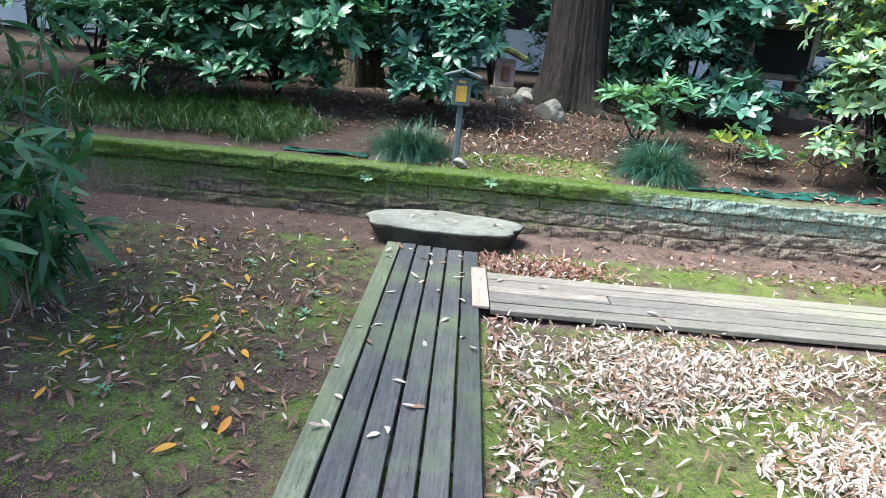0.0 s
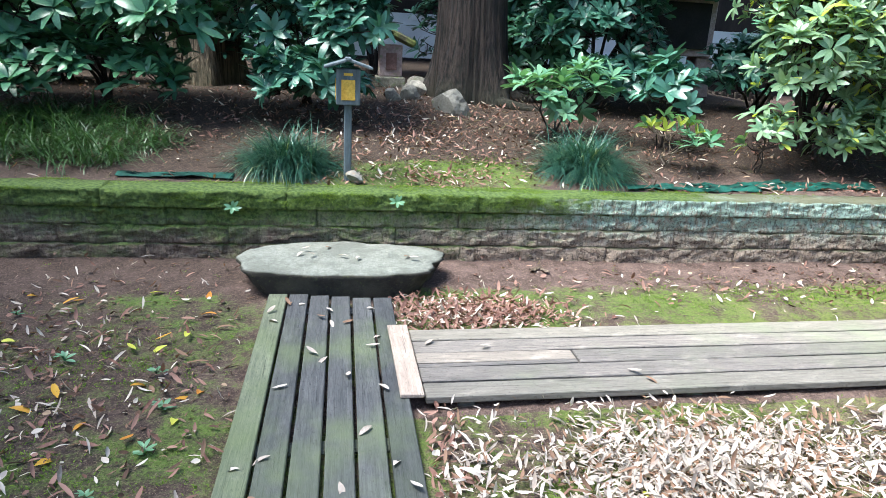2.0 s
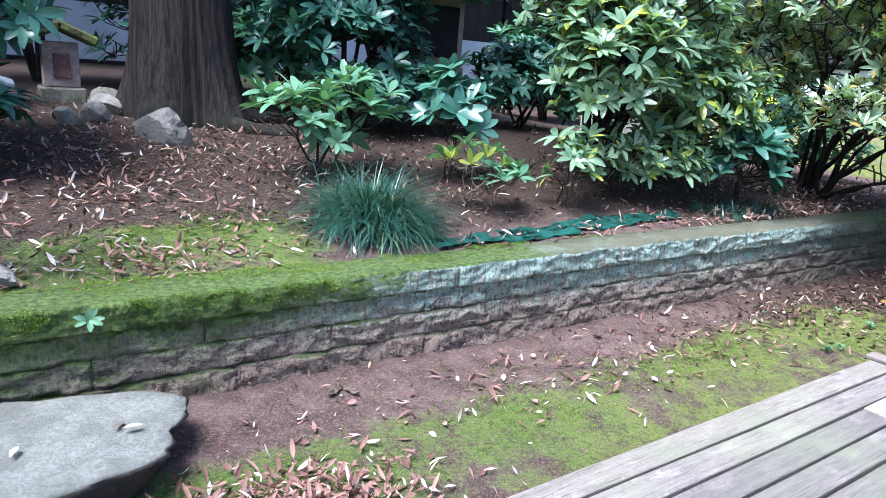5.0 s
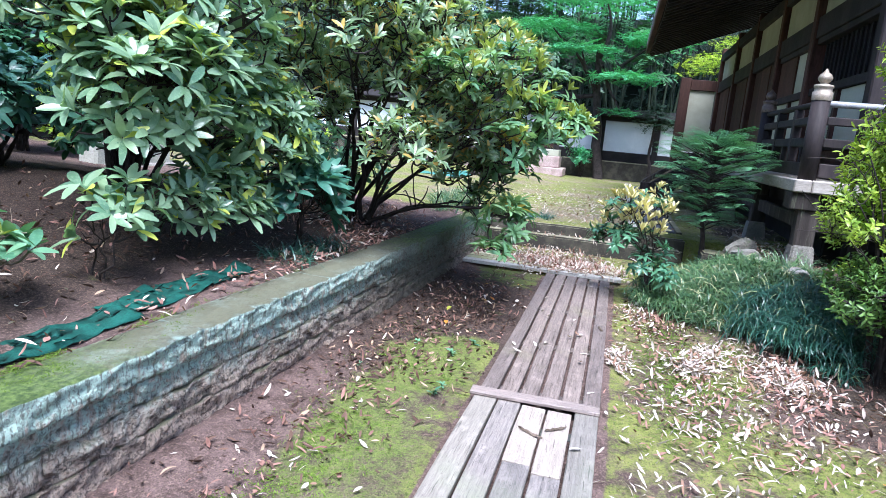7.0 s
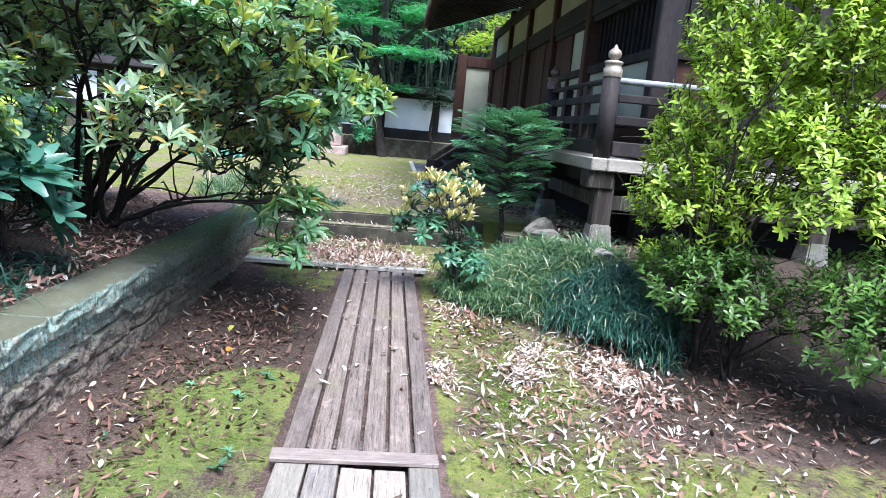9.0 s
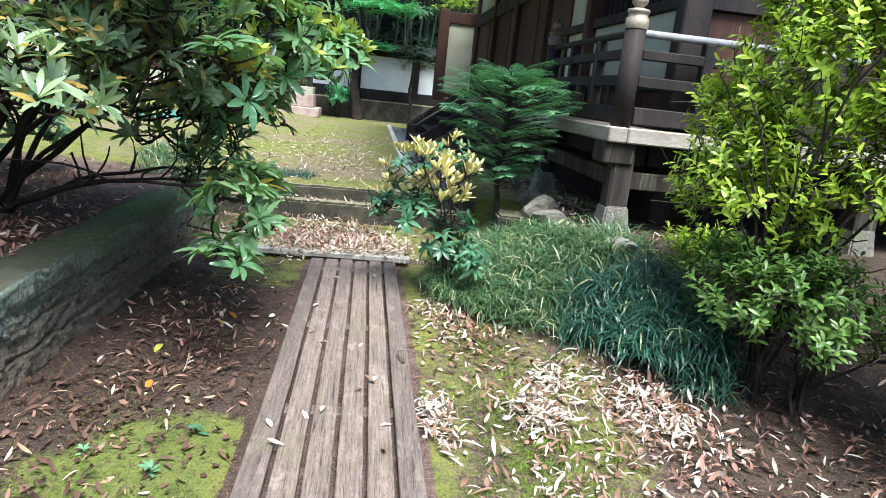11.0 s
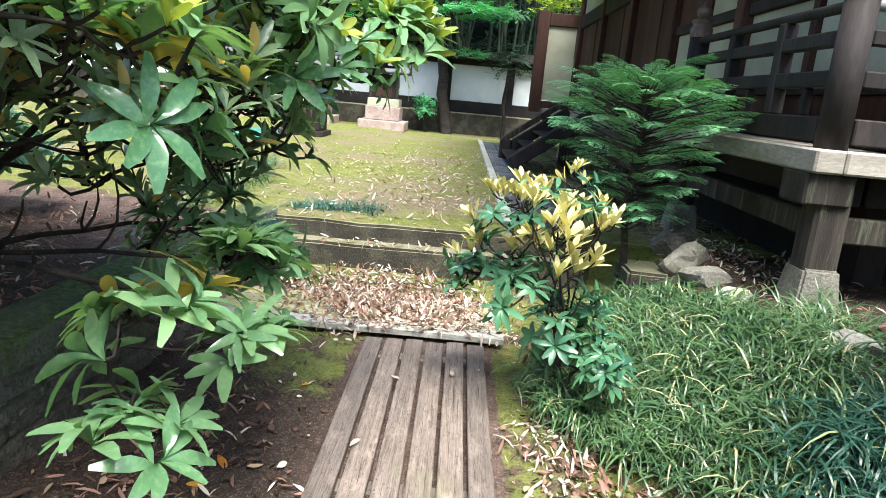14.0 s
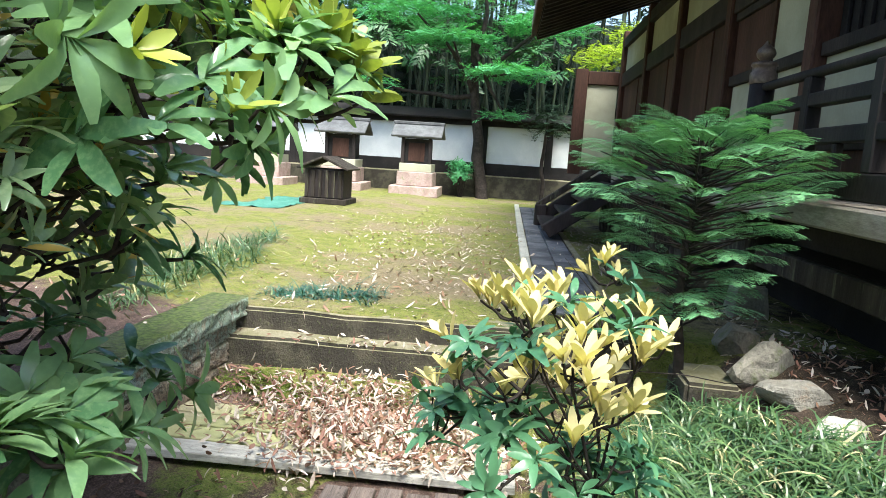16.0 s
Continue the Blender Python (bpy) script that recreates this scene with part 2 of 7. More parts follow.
def wall_stone(name):
    """Split-faced wall stone: grey with pale lichen, brown from soil low down, moss where it is damp."""
    m, nt, bsdf = nodes_of(name)
    p = coords(nt)
    sep = nt.nodes.new("ShaderNodeSeparateXYZ")
    nt.links.new(p, sep.inputs[0])
    streak = noise_of(nt, scaled(nt, p, (1, 1, 0.35)), 22.0, 6.0, 0.7)
    big, fine = noise_of(nt, p, 2.2, 6.0, 0.65), noise_of(nt, p, 60.0, 5.0, 0.7)
    col = mixed(nt, ramp(nt, big, 0.35, 0.65), (0.5, 0.415, 0.32), (0.72, 0.62, 0.49))
    lich = maths(nt, "MULTIPLY", ramp(nt, maths(nt, "ADD", streak, maths(nt, "MULTIPLY", sep.outputs[2], 0.35)), 0.47, 0.66), maths(nt, "MULTIPLY", ramp(nt, sep.outputs[0], 0.6, 2.0, 0.15, 0.95), ramp(nt, sep.outputs[2], 0.1, 0.3, 0.25, 1.0)))
    col = mixed(nt, lich, col, (0.56, 0.74, 0.63))
    col = mixed(nt, ramp(nt, maths(nt, "ADD", sep.outputs[2], maths(nt, "MULTIPLY", streak, 0.3)), 0.2, 0.42, 0.8, 0.0), col, (0.45, 0.32, 0.245))
    col = mixed(nt, ramp(nt, fine, 0.5, 0.64, 0.0, 0.6), col, (0.075, 0.06, 0.048))
    drip = noise_of(nt, scaled(nt, p, (1, 1, 0.14)), 55.0, 4.0, 0.75)
    col = mixed(nt, ramp(nt, drip, 0.52, 0.62, 0.0, 0.7), col, (0.09, 0.085, 0.06))
    crack = noise_of(nt, scaled(nt, p, (1, 1, 2.2)), 12.0, 8.0, 0.8)
    col = mixed(nt, maths(nt, "MULTIPLY", ramp(nt, crack, 0.53, 0.58), ramp(nt, sep.outputs[2], 0.3, 0.12, 0.35, 0.9)), col, (0.1, 0.066, 0.05))
    col = mixed(nt, ramp(nt, noise_of(nt, scaled(nt, p, (1, 1, 0.3)), 40.0, 5.0, 0.8), 0.58, 0.68, 0.0, 0.6), col, (0.08, 0.07, 0.06))
    col = mixed(nt, maths(nt, "MULTIPLY", ramp(nt, maths(nt, "ADD", sep.outputs[0], maths(nt, "MULTIPLY", big, 2.0)), 0.2, 1.9, 0.85, 0.0), ramp(nt, streak, 0.3, 0.6, 1.0, 0.4)), col, (0.1, 0.066, 0.05))
    up = nt.nodes.new("ShaderNodeSeparateXYZ")
    nt.links.new(nt.nodes.new("ShaderNodeNewGeometry").outputs["Normal"], up.inputs[0])
    damp = maths(nt, "ADD", ramp(nt, sep.outputs[0], 0.4, 3.3, 0.6, 0.0), maths(nt, "MULTIPLY", ramp(nt, up.outputs[2], 0.2, 0.8), maths(nt, "MULTIPLY", ramp(nt, sep.outputs[0], 2.2, 3.4, 0.5, 0.1), ramp(nt, sep.outputs[2], 0.3, 0.42, 0.3, 1.0))))
    damp = maths(nt, "ADD", damp, maths(nt, "ADD", ramp(nt, sep.outputs[2], 0.05, 0.5, -0.3, 0.08), ramp(nt, sep.outputs[0], 5.2, 7.0, 0.0, 0.3)))
    fac = ramp(nt, maths(nt, "ADD", maths(nt, "ADD", maths(nt, "MULTIPLY", big, 0.8), maths(nt, "MULTIPLY", streak, 0.4)), damp), 0.8, 1.22)
    moss = mixed(nt, ramp(nt, noise_of(nt, p, 35.0, 4.0), 0.3, 0.7), (0.05, 0.095, 0.018), (0.19, 0.27, 0.06))
    top = maths(nt, "MULTIPLY", ramp(nt, up.outputs[2], 0.45, 0.85), ramp(nt, big, 0.25, 0.5, 0.55, 0.95))
    col = mixed(nt, top, col, mixed(nt, fine, (0.1, 0.09, 0.045), (0.26, 0.25, 0.15)))
    # stretch under the leaning rhododendron: dark moss tone plus shade put into the colour
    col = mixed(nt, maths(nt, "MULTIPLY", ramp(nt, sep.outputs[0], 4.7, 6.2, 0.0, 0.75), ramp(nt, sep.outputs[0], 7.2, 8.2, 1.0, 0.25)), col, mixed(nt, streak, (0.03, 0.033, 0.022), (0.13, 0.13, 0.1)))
    nt.links.new(mixed(nt, fac, col, moss), bsdf.inputs["Base Color"])
    bsdf.inputs["Roughness"].default_value = 0.92
    pits = noise_of(nt, scaled(nt, p, (1, 1, 0.5)), 45.0, 4.0, 0.8)
    bumped(nt, bsdf, maths(nt, "ADD", maths(nt, "ADD", streak, pits), fine), 1.0, 0.03)
    return m


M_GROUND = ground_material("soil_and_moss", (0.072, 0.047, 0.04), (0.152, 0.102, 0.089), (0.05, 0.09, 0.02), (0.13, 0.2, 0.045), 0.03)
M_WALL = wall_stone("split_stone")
M_DECK = board_wood("weathered_boards", (0.032, 0.034, 0.038), (0.1, 0.1, 0.104), (0.115, 0.14, 0.07), 0.07)
M_DECK_B = board_wood("weathered_brown_boards", (0.062, 0.046, 0.038), (0.235, 0.188, 0.165), (0.17, 0.17, 0.08), -0.04)
M_DECK_G = board_wood("algae_boards", (0.06, 0.07, 0.05), (0.16, 0.175, 0.12), (0.11, 0.14, 0.06), 0.08)
M_DECK_P = board_wood("pale_weathered_boards", (0.1, 0.09, 0.084), (0.24, 0.21, 0.19), (0.2, 0.22, 0.14), 0.0)
M_DECK_PG = board_wood("pale_green_boards", (0.18, 0.16, 0.13), (0.32, 0.285, 0.24), (0.2, 0.22, 0.14), 0.0)
M_BLEACH = board_wood("sun_bleached_boards", (0.42, 0.4, 0.36), (0.66, 0.64, 0.58), (0.46, 0.46, 0.34), -0.1)
M_DECK_Y = board_wood("mossy_pale_boards", (0.27, 0.25, 0.16), (0.46, 0.43, 0.3), (0.33, 0.35, 0.15), 0.1)
M_NEWWOOD = board_wood("fresh_boards", (0.29, 0.225, 0.19), (0.39, 0.315, 0.27), (0.32, 0.28, 0.21), -0.2)
M_PALEWOOD = board_wood("bleached_boards", (0.27, 0.225, 0.185), (0.4, 0.34, 0.285), (0.4, 0.38, 0.28), -0.1)
M_STEP = plain("step_stone", (0.1, 0.092, 0.068), (0.33, 0.31, 0.25), 7.0, 0.85, 0.6, 0.01, spot=(0.13, 0.18, 0.06), vary=0.05)
M_ROCK = plain("rock", (0.2, 0.19, 0.165), (0.36, 0.33, 0.28), 3.0, 0.9, 0.8, 0.03, spot=(0.14, 0.17, 0.08))
M_ROCK_PALE = plain("pale_rock", (0.302, 0.281, 0.245), (0.446, 0.418, 0.374), 4.0, 0.9, 0.8, 0.03, spot=(0.3, 0.22, 0.16))


def step_stone(name, t1=(0.22, 0.2, 0.12), t2=(0.3, 0.27, 0.2), t3=(0.13, 0.13, 0.05)):
    """Old step stone: damp sides made near-black by shade in their colour, treads under a film of pale earth and moss.
    """
    m, nt, bsdf = nodes_of(name)
    p = coords(nt)
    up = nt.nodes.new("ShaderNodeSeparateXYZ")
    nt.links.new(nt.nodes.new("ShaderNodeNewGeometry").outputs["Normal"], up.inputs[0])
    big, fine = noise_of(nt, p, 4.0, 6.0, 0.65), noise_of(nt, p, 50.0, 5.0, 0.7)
    # upright faces painted near-black, the shade of the risers included
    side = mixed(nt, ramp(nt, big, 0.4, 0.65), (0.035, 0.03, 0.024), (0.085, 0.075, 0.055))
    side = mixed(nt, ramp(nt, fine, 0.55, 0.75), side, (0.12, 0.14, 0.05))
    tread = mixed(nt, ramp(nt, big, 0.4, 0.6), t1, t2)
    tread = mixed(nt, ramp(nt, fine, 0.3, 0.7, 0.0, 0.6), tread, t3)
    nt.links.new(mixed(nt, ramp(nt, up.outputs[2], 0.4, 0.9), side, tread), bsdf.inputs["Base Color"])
    bsdf.inputs["Roughness"].default_value = 0.95
    bumped(nt, bsdf, maths(nt, "ADD", big, fine), 0.9, 0.02)
    return m


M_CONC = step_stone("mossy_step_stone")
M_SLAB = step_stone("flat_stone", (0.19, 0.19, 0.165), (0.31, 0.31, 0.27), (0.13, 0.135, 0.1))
M_DARKWOOD = plain("dark_timber", (0.019, 0.015, 0.016), (0.042, 0.032, 0.031), 3.0, 0.7, 0.35, 0.006, (1, 1, 0.25), vary=0.2)
M_REDWOOD = plain("red_brown_timber", (0.042, 0.018, 0.012), (0.078, 0.036, 0.027), 3.0, 0.7, 0.35, 0.006, (1, 1, 0.2), vary=0.25)
M_GREYWOOD = plain("bleached_timber", (0.328, 0.289, 0.248), (0.476, 0.429, 0.374), 4.0, 0.8, 0.4, 0.006, (0.5, 0.5, 2), vary=0.1, spot=(0.26, 0.22, 0.19))
M_POSTWOOD = plain("grey_post_timber", (0.028, 0.022, 0.019), (0.066, 0.054, 0.046), 5.0, 0.85, 0.5, 0.01, (2, 2, 0.2), spot=(0.11, 0.115, 0.075))
M_PLASTER = plain("plaster", (0.33, 0.33, 0.25), (0.43, 0.43, 0.34), 1.2, 0.9, 0.1, 0.004, vary=0.05, grain=0.12)
M_PLASTER_B = plain("white_plaster", (0.6, 0.64, 0.68), (0.74, 0.77, 0.8), 1.2, 0.9, 0.1, 0.004, vary=0.05, grain=0.12)
M_BLACK = plain("black_timber", (0.012, 0.011, 0.012), (0.028, 0.024, 0.024), 2.0, 0.75, 0.3, 0.006, vary=0.2)
M_TILE = plain("roof_tile", (0.096, 0.099, 0.108), (0.162, 0.168, 0.18), 5.0, 0.6, 0.4, 0.006, vary=0.25)
M_PAVER = plain("slate_paver", (0.09, 0.095, 0.11), (0.17, 0.175, 0.19), 5.0, 0.75, 0.5, 0.008, vary=0.3)
M_KERB = plain("pale_kerb", (0.42, 0.42, 0.36), (0.56, 0.55, 0.48), 4.0, 0.85, 0.4, 0.008, vary=0.15)
M_LANTERN = plain("blue_grey_wood", (0.09, 0.112, 0.128), (0.15, 0.18, 0.195), 8.0, 0.75, 0.4, 0.004, (2, 2, 0.3), vary=0.05)
M_AMBER = plain("amber_paper", (0.62, 0.36, 0.05), (0.75, 0.48, 0.09), 9.0, 0.6, 0.1, 0.002, vary=0.02)
M_PINKSTONE = plain("pinkish_stone", (0.36, 0.26, 0.24), (0.5, 0.39, 0.36), 6.0, 0.9, 0.6, 0.01, spot=(0.2, 0.22, 0.12))
M_MOSSTILE = plain("mossy_roof", (0.09, 0.085, 0.05), (0.17, 0.2, 0.06), 6.0, 0.95, 0.9, 0.02)
M_COPPER = plain("pale_brass", (0.4, 0.33, 0.25), (0.55, 0.47, 0.38), 12.0, 0.5, 0.2, 0.003, metal=0.4)
M_BRONZE = plain("dark_bronze", (0.12, 0.085, 0.07), (0.2, 0.15, 0.12), 12.0, 0.5, 0.2, 0.003, metal=0.4)
# front handrail: the white shine along it is put into a pale colour
M_RAIL_LIT = plain("lit_rail", (0.3, 0.3, 0.32), (0.5, 0.5, 0.52), 8.0, 0.45, 0.2, 0.003, (1, 1, 3))
M_NET = plain("green_net", (0.004, 0.04, 0.03), (0.014, 0.105, 0.078), 9.0, 0.7, 0.5, 0.01, fine=120.0)
M_TARP = plain("teal_tarp", (0.066, 0.231, 0.182), (0.11, 0.303, 0.242), 3.0, 0.6, 0.5, 0.02)
M_ROOFRED = plain("rusty_roof", (0.2, 0.11, 0.09), (0.33, 0.2, 0.17), 7.0, 0.85, 0.6, 0.01)
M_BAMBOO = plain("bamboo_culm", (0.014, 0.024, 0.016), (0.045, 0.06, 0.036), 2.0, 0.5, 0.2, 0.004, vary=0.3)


def bark_material(name, c1, c2, moss):
    m, nt, bsdf = nodes_of(name)
    p = coords(nt)
    sep = nt.nodes.new("ShaderNodeSeparateXYZ")
    nt.links.new(p, sep.inputs[0])
    strips = noise_of(nt, scaled(nt, p, (1, 1, 0.06)), 30.0, 6.0, 0.7)
    big = noise_of(nt, p, 3.0, 4.0)
    col = mixed(nt, ramp(nt, strips, 0.4, 0.6), tuple(0.4 * c for c in c1), c2)
    low = ramp(nt, maths(nt, "ADD", sep.outputs[2], maths(nt, "MULTIPLY", big, 0.9)), 1.15, 1.75, 0.45, 0.0)
    col = mixed(nt, low, col, moss)
    nt.links.new(col, bsdf.inputs["Base Color"])
    bsdf.inputs["Roughness"].default_value = 0.95
    bumped(nt, bsdf, strips, 1.0, 0.12)
    return m


M_BARK = bark_material("cedar_bark", (0.012, 0.008, 0.007), (0.05, 0.033, 0.027), (0.065, 0.072, 0.04))
M_BARK_L = bark_material("pale_bark", (0.08, 0.064, 0.04), (0.208, 0.16, 0.112), (0.18, 0.17, 0.09))
M_TWIG = plain("dark_twig", (0.024, 0.019, 0.017), (0.055, 0.044, 0.039), 9.0, 0.9, 0.5, 0.01)
M_TWIG_P = plain("pale_twig", (0.2, 0.15, 0.11), (0.33, 0.26, 0.2), 9.0, 0.9, 0.5, 0.01)
M_RHODO = leafy("rhododendron_leaf", (0.033, 0.112, 0.07), (0.118, 0.281, 0.14), 0.33, 0.15)
# bluer, darker copy of the leaf above, with shade put into its colour
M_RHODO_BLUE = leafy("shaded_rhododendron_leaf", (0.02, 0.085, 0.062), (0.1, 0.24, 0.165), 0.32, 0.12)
M_RHODO_B = leafy("bright_rhododendron_leaf", (0.095, 0.195, 0.11), (0.34, 0.47, 0.28), 0.24, 0.26, (0.5, 0.55, 0.1), 0.06, 0.6)
M_RHODO_M = leafy("pale_green_rhododendron_leaf", (0.06, 0.17, 0.095), (0.2, 0.37, 0.21), 0.28, 0.2)
M_YOUNG = leafy("young_leaf", (0.17, 0.22, 0.04), (0.4, 0.45, 0.09), 0.4, 0.3)
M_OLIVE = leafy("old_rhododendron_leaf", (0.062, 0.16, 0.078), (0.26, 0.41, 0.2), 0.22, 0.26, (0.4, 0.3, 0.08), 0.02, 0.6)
# lighter copy of the leaf above for the upper crown, sunlight put into its colour
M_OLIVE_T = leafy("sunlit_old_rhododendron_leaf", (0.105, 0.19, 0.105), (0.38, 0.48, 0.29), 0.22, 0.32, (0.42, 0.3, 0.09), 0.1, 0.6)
M_MIDLEAF = leafy("mid_green_shrub_leaf", (0.06, 0.145, 0.028), (0.2, 0.33, 0.075), 0.38, 0.25)
M_CREAM = leafy("cream_young_leaf", (0.48, 0.4, 0.16), (0.72, 0.64, 0.36), 0.45, 0.25)
M_LIME = leafy("lime_shrub_leaf", (0.17, 0.29, 0.03), (0.5, 0.62, 0.07), 0.4, 0.3)
# dark leaf for shrubs in shade, that shade being put into its colour
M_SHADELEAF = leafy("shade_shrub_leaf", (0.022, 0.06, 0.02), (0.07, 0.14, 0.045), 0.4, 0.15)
M_FIR = leafy("conifer_needle", (0.065, 0.22, 0.105), (0.27, 0.56, 0.28), 0.45, 0.15)
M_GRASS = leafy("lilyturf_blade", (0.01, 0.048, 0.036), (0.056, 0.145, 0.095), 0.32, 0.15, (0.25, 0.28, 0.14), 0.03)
# yellower, brighter copy of the lilyturf blade with sunlight put into its colour
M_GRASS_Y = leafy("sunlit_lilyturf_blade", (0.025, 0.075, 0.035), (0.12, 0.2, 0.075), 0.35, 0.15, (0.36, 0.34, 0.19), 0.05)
M_BAMBOOLEAF = leafy("bamboo_leaf", (0.02, 0.09, 0.04), (0.07, 0.19, 0.07), 0.4, 0.2)
M_MAPLE = leafy("maple_leaf", (0.039, 0.208, 0.091), (0.13, 0.468, 0.208), 0.5, 0.3)
M_FOREST = leafy("forest_leaf", (0.008, 0.03, 0.018), (0.03, 0.08, 0.04), 0.6, 0.1)
M_LITTER = leafy("dry_leaf", (0.34, 0.27, 0.23), (0.74, 0.66, 0.6), 0.8, 0.1, (0.24, 0.145, 0.1), 0.22, 0.2)
M_LITTER_R = leafy("red_brown_dry_leaf", (0.143, 0.068, 0.053), (0.44, 0.259, 0.209), 0.85, 0.1, (0.58, 0.5, 0.43), 0.15, 0.2)
M_LITTER_D = leafy("old_brown_leaf", (0.045, 0.028, 0.021), (0.17, 0.1, 0.072), 0.9, 0.05, (0.36, 0.25, 0.17), 0.1, 0.2)
M_ORANGE = leafy("orange_leaf", (0.5, 0.17, 0.03), (0.72, 0.45, 0.06), 0.6, 0.15, (0.5, 0.5, 0.08), 0.2, 0.3)
M_MOSSTUFT = leafy("moss_tuft", (0.06, 0.11, 0.015), (0.2, 0.28, 0.05), 0.9, 0.2, spec=0.1)

# ---- building helpers ----
rng = np.random.default_rng(7)


def thing(name, at, label, category, group="", kind=""):
    ob = new(name)
    ob.location = at
    ob.empty_display_size = 0.1
    return tagged(ob, label, category, group, kind)


def own(ob, parent):
    if parent is not None:
        ob.parent = parent
        base = Vector((0, 0, 0))
        up = parent
        while up is not None:
            base += up.location
            up = up.parent
        ob.location = Vector(ob.location) - base
    return ob


def grid_mesh(name, verts, faces, material, smooth=False):
    """A mesh from arrays: faces all with the same number of corners."""
    me = bpy.data.meshes.new(name)
    verts, faces = np.asarray(verts, dtype=np.float32), np.asarray(faces, dtype=np.int32)
    k = faces.shape[1]
    me.vertices.add(len(verts))
    me.vertices.foreach_set("co", verts.ravel())
    me.loops.add(faces.size)
    me.loops.foreach_set("vertex_index", faces.ravel())
    me.polygons.add(len(faces))
    me.polygons.foreach_set("loop_start", np.arange(0, faces.size, k, dtype=np.int32))
    me.polygons.foreach_set("loop_total", np.full(len(faces), k, dtype=np.int32))
    me.update(calc_edges=True)
    if smooth:
        me.polygons.foreach_set("use_smooth", np.ones(len(faces), dtype=bool))
    me.materials.append(material)
    return me


def part(name, bm, material, parent=None, label="", smooth=False):
    me = bpy.data.meshes.new(name)
    bm.to_mesh(me)
    bm.free()
    if smooth:
        for p in me.polygons:
            p.use_smooth = True
    me.materials.append(material)
    ob = own(new(name, me), parent)
    if label:
        tagged(ob, label)
    return ob


def box_bm(x0, x1, y0, y1, z0, z1, bevel=0.008, bm=None):
    one = bmesh.new()
    bmesh.ops.create_cube(one, size=1.0, matrix=Matrix.Translation(((x0 + x1) / 2, (y0 + y1) / 2, (z0 + z1) / 2)) @ Matrix.Diagonal((abs(x1 - x0), abs(y1 - y0), abs(z1 - z0), 1)))
    if bevel:
        bmesh.ops.bevel(one, geom=list(one.edges), offset=bevel, segments=1, affect="EDGES")
    return one


def box(name, x0, x1, y0, y1, z0, z1, material, parent=None, bevel=0.008, label=""):
    return part(name, box_bm(x0, x1, y0, y1, z0, z1, bevel), material, parent, label)


def centred_box(name, sx, sy, sz, material, parent, at, turn=(0, 0, 0), bevel=0.006, label=""):
    """A box about its own middle, then set at a world place and turn (degrees)."""
    ob = part(name, box_bm(-sx / 2, sx / 2, -sy / 2, sy / 2, -sz / 2, sz / 2, bevel), material, None, label)
    ob.location = at
    ob.rotation_euler = [radians(a) for a in turn]
    return own(ob, parent)


def lathe(name, profile, at, material, parent=None, sides=16, label=""):
    """A turned shape from (radius, height) pairs."""
    a = np.linspace(0, 2 * np.pi, sides, endpoint=False)
    verts = [(at[0] + r * math.cos(t), at[1] + r * math.sin(t), at[2] + z) for r, z in profile for t in a]
    faces = [(i * sides + j, i * sides + (j + 1) % sides, (i + 1) * sides + (j + 1) % sides, (i + 1) * sides + j) for i in range(len(profile) - 1) for j in range(sides)]
    ob = own(new(name, grid_mesh(name, verts, faces, material, True)), parent)
    return tagged(ob, label) if label else ob


def tubes(lines, sides=6):
    """Arrays for tapered tubes: each line is a list of (point, radius)."""
    verts, faces = [], []
    for line in lines:
        pts = np.array([p for p, _ in line], dtype=float)
        rad = [r for _, r in line]
        base = len(verts)
        for i, p in enumerate(pts):
            d = pts[min(i + 1, len(pts) - 1)] - pts[max(i - 1, 0)]
            d /= np.linalg.norm(d) + 1e-9
            u = np.cross(d, (0.31, 0.17, 0.93) if abs(d[2]) < 0.8 else (1.0, 0.1, 0.0))
            u /= np.linalg.norm(u) + 1e-9
            v = np.cross(d, u)
            for k in range(sides):
                t = 2 * math.pi * k / sides
                verts.append(p + rad[i] * (math.cos(t) * u + math.sin(t) * v))
        for i in range(len(pts) - 1):
            for k in range(sides):
                a, b = base + i * sides + k, base + i * sides + (k + 1) % sides
                faces.append((a, b, b + sides, a + sides))
    return np.array(verts), np.array(faces)


def bent(p0, p1, r0, r1, steps=6, sway=0.08, sag=0.0):
    p0, p1 = np.array(p0, float), np.array(p1, float)
    length = np.linalg.norm(p1 - p0)
    off = rng.normal(0, sway * length, 3)
    out = []
    for i in range(steps + 1):
        f = i / steps
        p = p0 + (p1 - p0) * f + off * math.sin(math.pi * f) + rng.normal(0, 0.012 * length, 3) * (0 < i < steps)
        p[2] += sag * math.sin(math.pi * f)
        out.append((p, r0 + (r1 - r0) * f))
    return out


def arched(p0, p1, r0, r1, rise=0.5, steps=8):
    """A limb that first grows upward, then bends out to its tip."""
    p0, p1 = np.array(p0, float), np.array(p1, float)
    mid = p0 + (p1 - p0) * 0.3
    mid[2] = p0[2] + (p1[2] - p0[2]) * (0.3 + rise)
    mid += rng.normal(0, 0.06, 3)
    out = []
    for i in range(steps + 1):
        f = i / steps
        p = (1 - f) ** 2 * p0 + 2 * f * (1 - f) * mid + f * f * p1 + rng.normal(0, 0.014, 3) * (0 < i < steps)
        out.append((p, r0 + (r1 - r0) * f ** 0.8))
    return out


